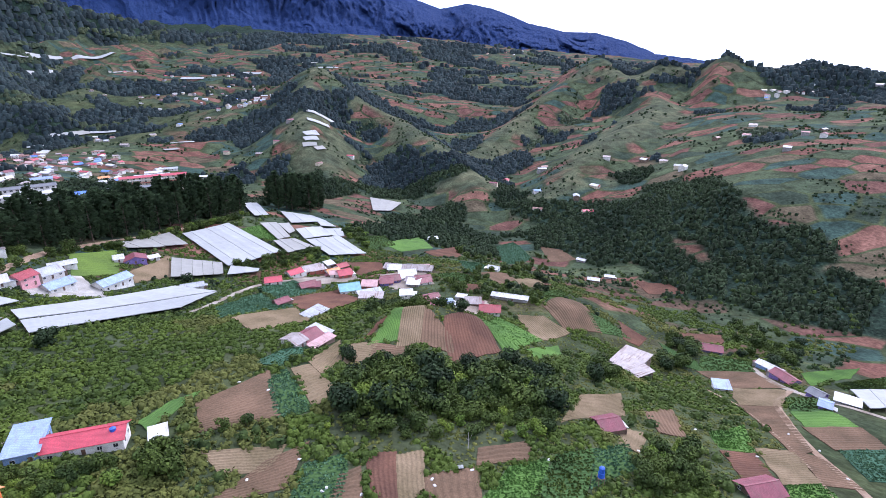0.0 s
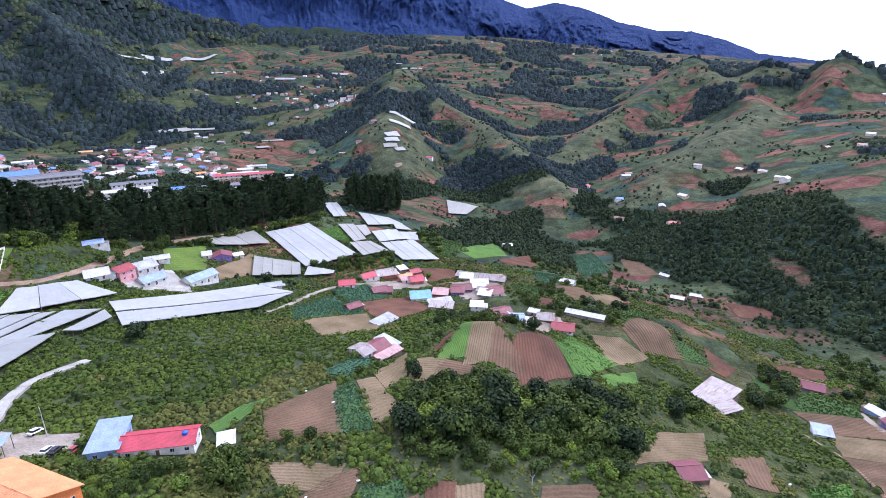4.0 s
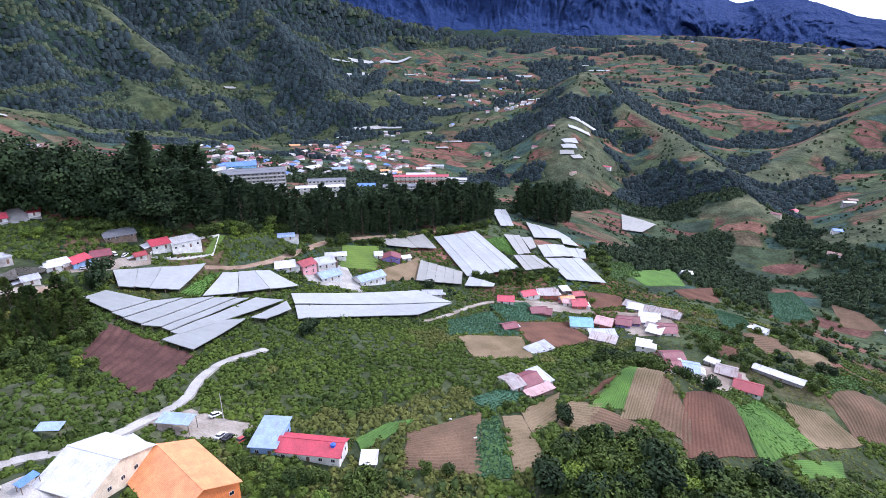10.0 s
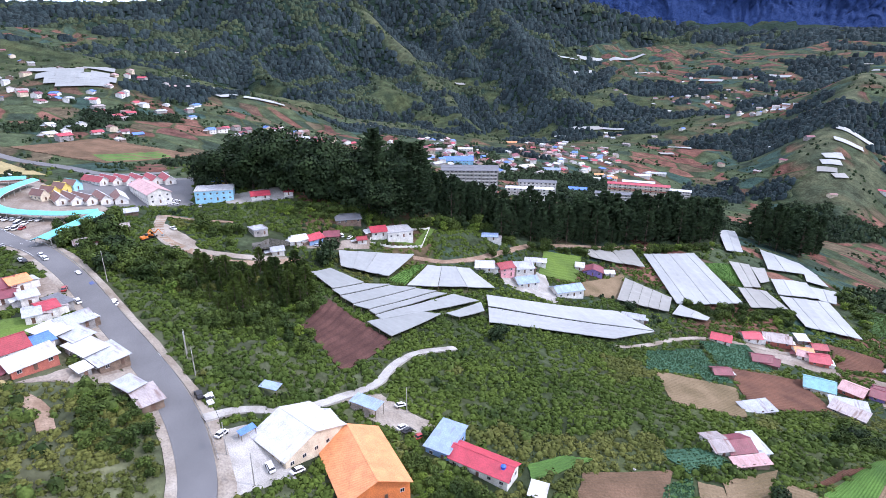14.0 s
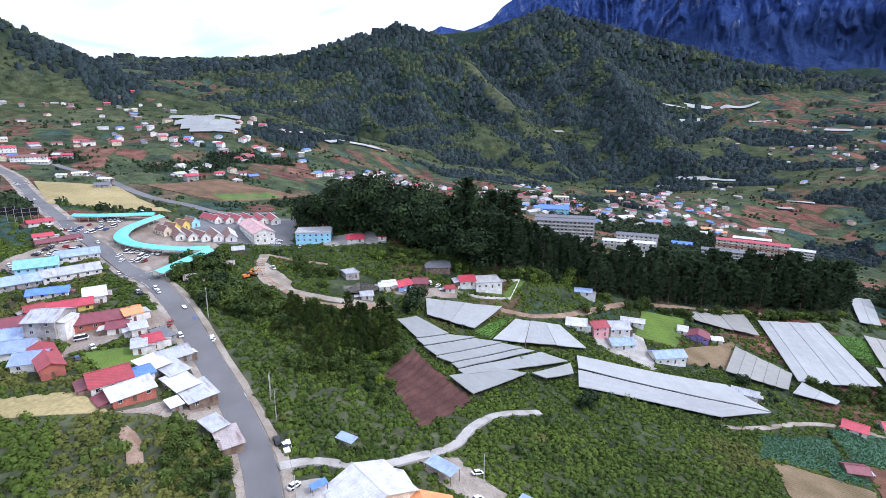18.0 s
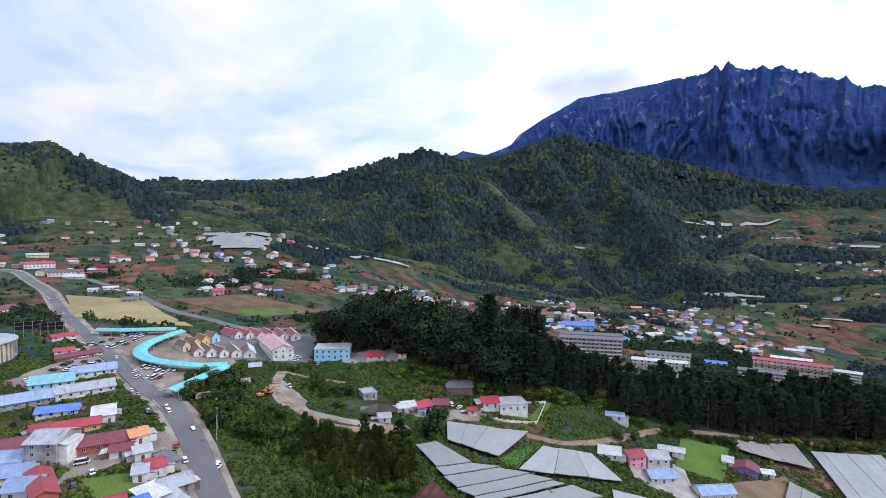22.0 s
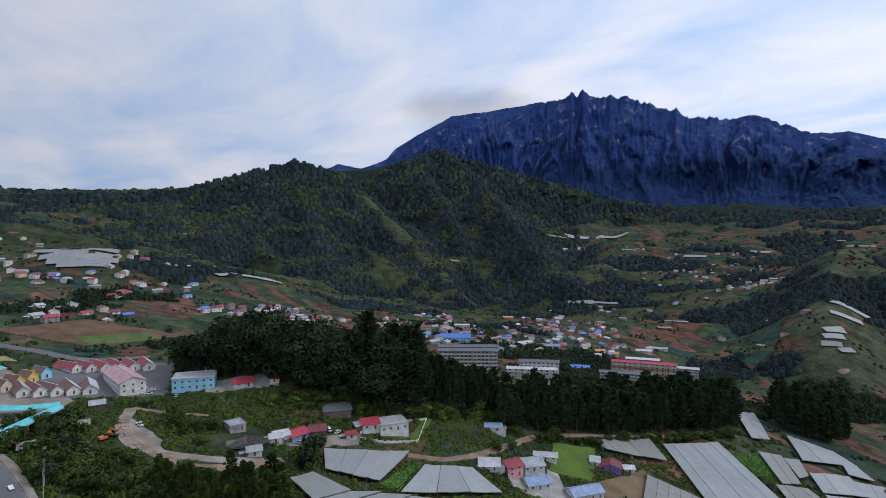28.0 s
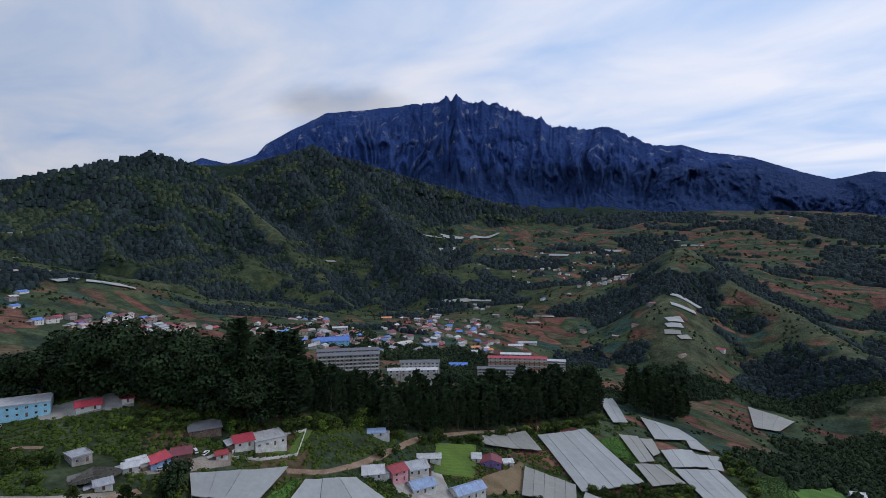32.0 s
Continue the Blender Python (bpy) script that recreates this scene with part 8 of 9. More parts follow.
# ---- vehicles ----
car("white", -207.0, 25.7, -176)
car("white", -222.0, 26.3, -174)
car("white", -249.1, 19.0, -178)
car("blue", -238.1, 21.7, -172)
car("black", -154.9, 35.2, 172)
car("white", -153.0, 37.7, 174)
car("white", -135.7, 34.7, 119)
car("white", -118.9, 41.3, 175)
car("white", -114.8, 46.8, -84)
car("white", -130.0, 91.6, 85)
car("white", -119.7, 84.8, 96)
car("black", -117.6, 85.3, 101)
car("red", -113.3, 86.9, 94)
car("white", -179.3, 30.0, -174)
car("white", -221.9, 26.2, -176)
car("black", -155.2, 34.9, 179)
car("pickup", -151.7, 36.6, -179)
car("silver", -272.0, 2.6, -172)
car("blue", -237.6, 21.6, -170)
car("white", -248.7, 19.0, -171)
car("white", -275.0, 9.6, -173)
car("white", -386.1, -16.6, -172)
car("white", -456.9, -36.1, -167)
car("van", -232.5, -17.1, 87)
car("white", -222.8, -13.2, -166)
car("blue", -215.0, -17.4, -166)
car("white", -269.9, 10.5, -172)
car("white", -247.9, 19.2, -174)
car("blue", -237.6, 22.3, -168)
car("white", -220.4, 25.6, -174)
car("white", -224.5, 15.2, -170)
car("red", -235.5, 12.7, 166)
car("black", -270.4, 3.5, -168)
car("white", -317.9, -5.6, -170)
car("silver", -305.3, -2.5, -172)
car("white", -545.4, -64.7, -169)
car("white", -440.0, -45.7, -168)
car("white", -265.9, 153.9, 113)
car("white", -269.6, 150.8, 167)
car("silver", -263.7, 131.5, 86)
car("white", -372.1, 84.5, 58)
car("white", -365.5, 87.3, 82)
car("black", -353.9, 93.0, 151)
car("white", -362.7, 79.5, 78)
car("white", -358.8, 84.1, 95)
car("silver", -347.4, 96.0, 155)
car("white", -474.3, 9.6, 17)
car("pickup", -305.5, 69.1, 9)


def car_park(center, rot, rows, cols, seed, gap=(3.2, 7.5)):
    rng = random.Random(seed)
    for i in range(cols):
        for j in range(rows):
            if rng.random() < 0.4:
                continue
            u, v = (i - cols / 2) * gap[0], (j - rows / 2) * gap[1]
            a = radians(rot)
            car(rng.choice(("white", "white", "silver", "black", "red", "blue", "pickup", "van")), center[0] + math.cos(a) * u - math.sin(a) * v,
                center[1] + math.sin(a) * u + math.cos(a) * v, rot + 90 + rng.uniform(-8, 8))


car_park((-349, 6), 57, 3, 7, 1)
car_park((-426, -19), 50, 3, 9, 2)
car_park((-443, -6), 54, 2, 6, 3)
car_park((-362, -60), 105, 2, 6, 4)
car_park((-382, -39), 154, 3, 6, 5)
car_park((-401, -28), 15, 2, 4, 6)
car_park((-626, -79), 21, 2, 4, 7)
car_park((-666, -27), 28, 2, 6, 8)


# ---- market arcade, arena, poles ----


def arcade(line, width, height, label):
    """A covered walk on posts that follows a curve: pitched turquoise roof, pale edge, open sides."""
    c = smooth_line(line, 3.0)
    d = np.gradient(c, axis=0)
    d /= np.linalg.norm(d, axis=1)[:, None]
    s = np.stack([d[:, 1], -d[:, 0]], 1)
    base = land(c[:, 0], c[:, 1])
    base = np.convolve(np.pad(base, 4, mode="edge"), np.ones(9) / 9, "valid")
    t = thing("market_arcade", pose(0, 0, 0), label, "arcade")
    prof = [(-0.5, 0.0), (-0.25, 0.65), (0, 1.3), (0.25, 0.65), (0.5, 0.0)]
    p = np.stack([np.column_stack([c + s * (u * width), base + height + z]) for u, z in prof], 1)
    part("roof", grid_mesh("roof", p, skirt=0.18), ROOF["cyan"], t)
    for side in (-0.5, 0.5):
        e = c + s * (side * width)
        q = np.stack([np.column_stack([e, base + height - 0.55]), np.column_stack([e + s * (0.06 * np.sign(side)), base + height - 0.12])], 1)
        part("fascia", grid_mesh("fascia", q, skirt=0.02), M_FRAME, t)
        for i in range(0, len(c), 2):
            g = c[i] + s[i] * (side * width * 0.92)
            part("post", boxes("post", [(g[0] - 0.12, g[0] + 0.12, g[1] - 0.12, g[1] + 0.12, base[i] - 2, base[i] + height - 0.1)]), M_CONC, t)
    mark(np.concatenate([c + s * width * 0.6, (c - s * width * 0.6)[::-1]]))
    return t


arcade([(-455.7, -32.5), (-441.7, -7.7), (-437.3, 17.2)], 8, 4.0, "turquoise-roofed covered market walk on white posts")
arcade([(-429.7, 19.9), (-416.8, 9.8), (-399.0, -0.7), (-380.2, -4.0), (-365.3, 1.0), (-353.2, 12.0), (-343.6, 26.3), (-342.4, 41.3)], 8, 4.0, "turquoise-roofed covered market walk on white posts")
arcade([(-338.2, 40.3), (-312.5, 24.5), (-289.2, 10.5)], 7, 4.0, "turquoise-roofed covered market walk on white posts")


def arena(x, y, radius, height):
    """A round concrete hall: drum wall with upright fins, a ring roof and a low dome."""
    z = ground_z(x, y)
    t = thing("round_arena", pose(x, y, z), "round concrete arena with upright fins and a low grey dome", "arena")
    seg = 48
    ang = np.linspace(0, 2 * np.pi, seg + 1)[:-1]
    for name, prof, mat_ in (("drum", [(radius, -4), (radius, height)], WALL["cream"]), ("ring_roof", [(radius + 1.5, height), (radius + 1.5, height + 0.6), (radius * 0.62, height + 1.6)], ROOF["grey"]),
                             ("dome", [(radius * 0.62, height + 1.6), (radius * 0.6, height + 3), (radius * 0.35, height + 5), (0.5, height + 6)], WALL["cream"])):
        g = np.array([[(np.cos(a) * r, np.sin(a) * r, h) for a in np.append(ang, ang[0])] for r, h in prof])
        me = grid_mesh(name, g)
        part(name, me, mat_, t)
    fin = boxes("fin", [(radius, radius + 0.9, -0.25, 0.25, -4, height)])
    fin.materials.append(WALL["concrete"])
    for a in ang:
        part("fin", fin, None, t, "", pose(0, 0, 0, 0, 0, math.degrees(a)))
    mark([(x + np.cos(a) * (radius + 3), y + np.sin(a) * (radius + 3)) for a in ang])
    return t

arena(-415.0, -98.1, 27, 9)



def billboard(x, y, rot, w, h, lift):
    t = thing("billboard", pose(x, y, ground_z(x, y), 0, 0, rot), "dark billboard seen from behind on steel legs", "billboard", "billboards")
    part("panel", boxes("panel", [(-w / 2, w / 2, -0.15, 0.15, lift, lift + h)]), M_DARK, t)
    for k in np.linspace(-w / 2 + 0.6, w / 2 - 0.6, 4):
        part("leg", boxes("leg", [(k - 0.14, k + 0.14, 0.16, 0.44, -2, lift + h)]), M_STEEL, t)
    for z in np.linspace(lift + 0.4, lift + h - 0.4, 3):
        part("rail", boxes("rail", [(-w / 2, w / 2, 0.45, 0.6, z - 0.06, z + 0.06)]), M_STEEL, t)

billboard(-460.6, -72.6, -81, 16, 6, 5)
billboard(-454.6, -58.6, -81, 14, 6, 5)



def guard_rail(line, offset, start, stop, label):
    """A steel crash barrier on short posts beside the road."""
    c = smooth_line(line, 4.0)[start:stop]
    d = np.gradient(c, axis=0)
    d /= np.linalg.norm(d, axis=1)[:, None]
    c = c + np.stack([d[:, 1], -d[:, 0]], 1) * offset
    z = lay(c[:, 0], c[:, 1]) + 0.6
    t = thing("guard_rail", pose(0, 0, 0), label, "guard rail")
    side = np.stack([d[:, 1], -d[:, 0]], 1) * 0.06
    p = np.stack([np.column_stack([c + side * k, z + h]) for k, h in ((0, 0.0), (1.2, 0.1), (0, 0.2), (1.2, 0.3), (0, 0.38))], 1)
    part("rail", grid_mesh("rail", p, skirt=0.02), M_STEEL, t)
    for a, h in zip(c[::1], z):
        part("post", boxes("post", [(a[0] - 0.06, a[0] + 0.06, a[1] - 0.06, a[1] + 0.06, h - 1.2, h + 0.3)]), M_CONC, t)
    return t


guard_rail(MAIN_LINE, 5.4, 34, 78, "pale steel guard rail along the bend of the road")

utility_pole(-179.9, 38.9, 168)
utility_pole(-241.2, 27.4, 174)
utility_pole(-167.2, 37.6, 167)
utility_pole(-128.1, 33.4, 165)
utility_pole(-178.0, 38.3, 168)
utility_pole(-248.5, 28.2, 174)
utility_pole(-126.2, 91.6, 144)
utility_pole(-115.7, 35.7, 163)
pole_tops = [(-128.1, 33.4, ground_z(-128.1, 33.4) + 9.8), (-167.2, 37.6, ground_z(-167.2, 37.6) + 9.8), (-179.9, 38.9, ground_z(-179.9, 38.9) + 9.8), (-248.5, 28.2, ground_z(-248.5, 28.2) + 9.8), (-241.2, 27.4, ground_z(-241.2, 27.4) + 9.8)]
cable(pole_tops)
cable([(x + 0.9, y, z - 0.8) for x, y, z in pole_tops])
shelter(-150.6, 54.1, 30, 7, 3.5, 2.6, "paleblue", "small roadside shelter with a pale blue roof", "bus shelter")
shelter(-132.2, 77.9, 20, 11, 5, 3.0, "paleblue", "open carport with a pale blue-grey tin roof", "carport")
shelter(-131.8, 41.0, 100, 5, 2.2, 2.8, "blue", "small blue awning beside the white hall", "awning")


def water_tank(x, y):
    t = thing("water_tank", pose(x, y, ground_z(x, y)), "blue plastic water tank on a timber stand", "water tank")
    for dx in (-0.8, 0.8):
        for dy in (-0.8, 0.8):
            part("leg", boxes("leg", [(dx - 0.08, dx + 0.08, dy - 0.08, dy + 0.08, -1, 2.6)]), M_TIMBER, t)
    part("deck", boxes("deck", [(-1.0, 1.0, -1.0, 1.0, 2.6, 2.75)]), M_TIMBER, t)
    for z, r in ((2.75, 0.95), (4.35, 0.85)):
        bm = bmesh.new()
        bmesh.ops.create_cone(bm, cap_ends=True, segments=16, radius1=r, radius2=r * 0.96, depth=1.5, matrix=pose(0, 0, z + 0.75))
        bmesh.ops.create_cone(bm, cap_ends=True, segments=16, radius1=r * 0.96, radius2=0.3, depth=0.3, matrix=pose(0, 0, z + 1.65))
        part("tank", bm, M_TANK, t)

M_TANK = shade("blue_tank_plastic", (0.03, 0.12, 0.55), None, 0.45, 1, 6, 0.05)
water_tank(-85.1, 95.7)

water_tank(50.0, 93.5)

pond_bm = bmesh.new()
bmesh.ops.create_circle(pond_bm, cap_ends=True, segments=28, radius=1.0)
for v in pond_bm.verts:
    k = 1 + 0.12 * math.sin(3 * math.atan2(v.co.y, v.co.x))
    v.co.x, v.co.y = v.co.x * 13 * k, v.co.y * 9 * k
pond_me = bpy.data.meshes.new("pond")
pond_bm.to_mesh(pond_me)
pond_bm.free()
pond_me.materials.append(shade("muddy_water", (0.10, 0.095, 0.08), None, 0.08, 0.05, 1, 0.02))
pond = tagged(new("pond", pond_me), "muddy brown pond beside the dirt track", "pond", kind="structure")
pond.matrix_world = pose(-272.8, 105.7, ground_z(-272.8, 105.7) + 0.9, 0, 0, 30)
mark([(-272.8 + 15 * math.cos(a), 105.7 + 15 * math.sin(a)) for a in np.linspace(0, 6.2, 16)])



def excavator(x, y, rot):
    t = thing("excavator", pose(x, y, ground_z(x, y) + 0.2, 0, 0, rot), "orange excavator parked on the building site", "excavator", "building machines")
    for sy in (-1.1, 1.1):
        part("crawler_track", boxes("crawler_track", [(-1.9, 1.9, sy - 0.3, sy + 0.3, 0, 0.8)], 0.15), M_DARK, t)
    part("body", boxes("body", [(-2.0, 1.3, -1.2, 1.2, 0.85, 2.0)], 0.1), M_DIGGER, t)
    part("cab", boxes("cab", [(0.1, 1.5, -1.15, -0.1, 2.0, 3.1)], 0.08), M_GLASS, t)
    bm = bmesh.new()
    limb(bm, (1.0, 0.3, 1.8), (3.6, 0.3, 4.4), 0.3, 0.24)
    limb(bm, (3.6, 0.3, 4.4), (5.6, 0.3, 1.8), 0.22, 0.18)
    part("arm", bm, M_DIGGER, t)
    part("bucket", boxes("bucket", [(5.1, 6.1, -0.3, 0.9, 0.7, 1.7)], 0.12), M_STEEL, t)

M_DIGGER = shade("orange_machine_paint", (0.75, 0.22, 0.03), None, 0.5, 0.8, 5, 0.05)
excavator(-292.9, 56.2, 40)
excavator(-288.3, 51.7, 110)


def snag(x, y):
    t = thing("dead_tree", pose(x, y, ground_z(x, y)), "pale bare dead tree at the field edge", "tree")
    bm = bmesh.new()
    limb(bm, (0, 0, -0.5), (0.2, 0, 3.2), 0.16, 0.1)
    part("trunk", bm, M_CONC, t)
    for p in ((1.1, 0.4, 4.8), (-0.8, -0.2, 4.4), (0.1, 0.7, 5.4)):
        bm = bmesh.new()
        limb(bm, (0.2, 0, 2.9), p, 0.08, 0.03, 4)
        part("branch", bm, M_CONC, t)


def field_sack(x, y, k):
    z = ground_z(x, y) + 0.2
    me = boxes("field_sack", [(-0.45, 0.45, -0.28, 0.28, 0, 0.3)], 0.12)
    me.materials.append(M_FRAME)
    ob = tagged(new("field_sack", me), "white plastic sack lying on the field", "sack", "sacks on the fields")
    ob.matrix_world = pose(x, y, z, 0, 0, k * 47) @ Matrix.Diagonal((1.3, 1.3, 1.3, 1))


snag(13.2, 104.4)
tarp_me = grid_mesh("tarp", np.dstack([*np.meshgrid(np.linspace(-3.6, 3.6, 13), np.linspace(-0.7, 0.7, 4)), 0.25 + 0.1 * np.sin(np.linspace(0, 9, 52)).reshape(4, 13)]), skirt=0.2)
tarp_me.materials.append(NET["white"])
tarp = tagged(new("tarp", tarp_me), "white plastic sheet spread on the bare plot", "tarp")
tarp.matrix_world = pose(8.0, 94.6, ground_z(8.0, 94.6) + 0.35, 0, 0, 12)
field_sack(-66.1, 135.5, 0)
field_sack(-53.8, 129.4, 1)
field_sack(-24.5, 83.8, 2)
field_sack(-25.3, 82.4, 3)
field_sack(-34.1, 94.2, 4)
field_sack(2.8, 90.0, 5)
field_sack(-45.5, 85.2, 6)
field_sack(-58.7, 91.4, 7)
field_sack(13.9, 94.6, 8)
field_sack(36.9, 101.5, 9)
field_sack(19.0, 93.4, 10)
field_sack(67.8, 112.3, 11)
field_sack(144.3, 151.5, 12)
field_sack(146.7, 137.5, 13)
field_sack(141.1, 116.8, 14)
field_sack(116.8, 127.6, 15)
field_sack(102.9, 145.0, 16)
field_sack(-15.2, 82.2, 17)
field_sack(3.6, 87.4, 18)
field_sack(-13.1, 135.9, 19)


def wall_run(points, h, label):
    t = thing("garden_wall", pose(0, 0, 0), label, "garden wall")
    for a, b in zip(points, points[1:]):
        n = max(1, int(math.hypot(b[0] - a[0], b[1] - a[1]) / 3.0))
        for i in range(n):
            p = [a[k] + (b[k] - a[k]) * (i + 0.5) / n for k in (0, 1)]
            ln = math.hypot(b[0] - a[0], b[1] - a[1]) / n
            part("wall_panel", boxes("wall_panel", [(-ln / 2, ln / 2, -0.08, 0.08, -0.6, h), (-ln / 2 - 0.12, -ln / 2 + 0.12, -0.12, 0.12, -0.6, h + 0.2)]), WALL["white"], t, "",
                 pose(p[0], p[1], ground_z(*p), 0, 0, math.degrees(math.atan2(b[1] - a[1], b[0] - a[0]))))


wall_run([(-261.2, 164.9), (-266.5, 173.9), (-258.1, 204.2), (-258.1, 207.9), (-246.4, 192.2), (-251.7, 173.2), (-258.0, 162.7)], 1.3, "low white garden wall round the lawn")


# ---- trees and wild growth ----


WOOD_FILL, GROVE_FILL = [], []


def inside(poly, count, seed, gap):
    """Scattered places in a four-cornered plan area, at least a gap apart."""
    rng = random.Random(seed)
    q, made = [Vector(p) for p in poly], []
    for _ in range(count * 30):
        u, v = rng.random(), rng.random()
        p = q[0] * (1 - u) * (1 - v) + q[1] * u * (1 - v) + q[2] * u * v + q[3] * (1 - u) * v
        if all((p - o).length > gap for o in made) and free(np.array([p.x]), np.array([p.y]))[0]:
            made.append(p)
            if len(made) >= count:
                break
    return made


def pine_wood(poly, count, seed, s0, s1, gap=4.5, young=False):
    s0, s1 = s0 * 1.1, s1 * 1.6
    rng = random.Random(seed)
    for i, p in enumerate(inside(poly, count, seed, gap)):
        if i % 2 and not young:
            WOOD_FILL.append((p.x, p.y, rng.uniform(s0, s1)))
        else:
            pine(p.x, p.y, rng.uniform(s0, s1), young)
    if not young:
        mark(poly)


def grove(poly, count, seed, kinds, s0, s1, gap=4.0):
    rng = random.Random(seed)
    for i, p in enumerate(inside(poly, count, seed, gap)):
        if i % 5 in (0, 2) or "big" in kinds:
            tree(rng.choice(kinds), p.x, p.y, rng.uniform(s0, s1), 0.3)
        else:
            GROVE_FILL.append((p.x, p.y, rng.uniform(s0, s1)))


pine_wood([(-242.8, 256.2), (-219.4, 374.7), (-248.0, 431.0), (-269.1, 277.7)], 100, 1, 0.6, 1.05, 4.5)
pine_wood([(-218.7, 373.5), (-179.0, 455.2), (-226.1, 561.2), (-249.0, 427.5)], 90, 2, 0.6, 1.1, 4.5)
pine_wood([(-190.8, 533.6), (-142.7, 576.7), (-157.0, 698.5), (-228.7, 703.9)], 45, 3, 0.75, 1.4, 4.2)
pine_wood([(-273.2, 185.0), (-253.9, 267.8), (-271.5, 280.1), (-277.3, 210.8)], 80, 4, 0.55, 0.85, 4.5)
grove([(-393.1, 109.0), (-273.2, 185.0), (-279.4, 212.5), (-379.5, 139.6)], 54, 5, ['big'], 1.45, 2.0, 8.0)
pine_wood([(-274.4, 185.9), (-262.9, 208.2), (-280.7, 218.4), (-291.9, 185.7)], 26, 6, 1.15, 1.45, 5.5)
pine_wood([(-219.8, 68.6), (-195.3, 94.8), (-235.9, 108.6), (-245.4, 92.6)], 34, 7, 0.55, 1.0, 5.0, True)
grove([(-198.5, 48.9), (-172.2, 77.6), (-204.0, 102.2), (-227.5, 69.4)], 70, 27, ['light', 'mid', 'light'], 0.4, 0.75, 3.5)
pine_wood([(-225.9, 54.1), (-199.4, 62.7), (-219.1, 84.4), (-245.7, 64.9)], 26, 8, 0.5, 0.8, 5.0, True)
grove([(-255.4, 26.0), (-216.5, 51.1), (-241.5, 82.0), (-285.9, 35.3)], 60, 9, ['mid', 'light'], 0.5, 0.85, 3.5)
grove([(-309.5, 72.8), (-274.5, 87.5), (-287.4, 98.1), (-320.6, 87.1)], 10, 10, ['mid', 'light'], 0.6, 0.9, 4.0)
grove([(-28.6, 113.8), (46.3, 130.4), (55.2, 180.6), (-25.9, 154.5)], 120, 11, ['mid', 'dark', 'dark', 'light'], 0.6, 1.15, 3.6)
grove([(-32.0, 105.4), (36.6, 110.1), (45.6, 127.6), (-26.6, 112.6)], 40, 12, ['mid', 'light'], 0.35, 0.7, 3.5)
grove([(67.2, 168.2), (103.6, 220.0), (86.4, 214.5), (74.6, 194.5)], 6, 13, ['dark'], 0.7, 1.0, 4)
grove([(125.7, 232.2), (151.9, 240.3), (168.1, 290.6), (148.7, 283.7)], 18, 14, ['mid', 'dark'], 0.7, 1.2, 4)
grove([(60.4, 92.2), (80.5, 93.4), (94.9, 129.0), (72.3, 114.3)], 40, 15, ['mid', 'light'], 0.4, 0.75, 3)
grove([(-106.6, 79.5), (-80.0, 87.1), (-89.2, 72.3), (-103.3, 68.0)], 45, 16, ['mid', 'light', 'mid'], 0.3, 0.55, 2.6)
grove([(-94.4, 466.0), (-60.1, 421.0), (-52.3, 481.6), (-95.2, 507.8)], 30, 17, ['mid', 'light'], 0.6, 0.9, 4)
grove([(-137.6, 304.9), (-86.7, 367.4), (-96.8, 388.0), (-139.1, 324.3)], 34, 18, ['mid', 'light'], 0.5, 0.8, 3.5)
grove([(-33.7, 222.8), (23.0, 209.6), (16.1, 212.4), (-35.7, 249.5)], 40, 19, ['mid', 'dark'], 0.5, 0.8, 4)
grove([(2.0, 294.6), (71.9, 282.3), (96.0, 414.2), (10.3, 330.7)], 45, 20, ['mid', 'dark'], 0.5, 0.9, 5)
grove([(-28.5, 449.9), (102.5, 447.9), (129.9, 557.8), (-24.5, 525.4)], 40, 21, ['mid', 'dark'], 0.5, 0.9, 6)
grove([(176.2, 252.5), (202.4, 235.9), (277.5, 327.7), (232.1, 345.7)], 26, 22, ['mid', 'dark'], 0.6, 1.0, 5)
grove([(-146.4, 3.4), (-128.3, 15.7), (-152.3, 21.2), (-170.0, 7.9)], 40, 23, ['light', 'mid'], 0.3, 0.55, 3.2)
grove([(-269.9, 10.5), (-240.1, 39.3), (-312.3, 49.6), (-343.8, 20.3)], 30, 24, ['mid', 'dark'], 0.7, 1.1, 4)
tree("dark", -155.1, 167.8, 0.9)
tree("dark", -154.9, 163.6, 0.7)
tree("dark", -248.4, 131.0, 1.3)
tree("dark", -243.3, 124.8, 1.0)
tree("dark", -153.5, 280.7, 0.8)
tree("light", -106.7, 354.9, 0.7)
tree("light", -58.7, 345.2, 0.8)
tree("mid", -228.3, 249.2, 0.8)
tree("mid", -228.4, 235.6, 0.9)
tree("light", -76.2, 79.1, 0.8)
tree("mid", -66.7, 87.7, 0.8)
tree("mid", -69.0, 85.1, 0.8)
tree("mid", -53.7, 109.2, 0.6)
tree("mid", -59.9, 106.3, 0.6)
tree("mid", -52.1, 154.8, 0.5)
tree("dark", -33.0, 163.6, 0.6)
tree("dark", -31.0, 158.8, 0.6)
grove([(-239.9, 258.8), (-173.4, 436.1), (-179.9, 451.3), (-245.1, 264.4)], 40, 28, ['mid', 'light', 'dark'], 0.6, 1.0, 4)
grove([(-260.5, 197.1), (-244.4, 263.7), (-253.9, 267.8), (-264.0, 204.5)], 24, 29, ['mid', 'light', 'dark'], 0.6, 1.0, 4)
grove([(-305.8, 124.9), (-263.3, 190.5), (-272.6, 188.9), (-310.1, 141.1)], 50, 30, ['mid', 'light'], 0.5, 0.9, 4)
grove([(-70.1, 80.5), (-60.9, 81.7), (-68.7, 95.0), (-75.9, 94.0)], 8, 25, ['mid'], 0.6, 0.9, 4)


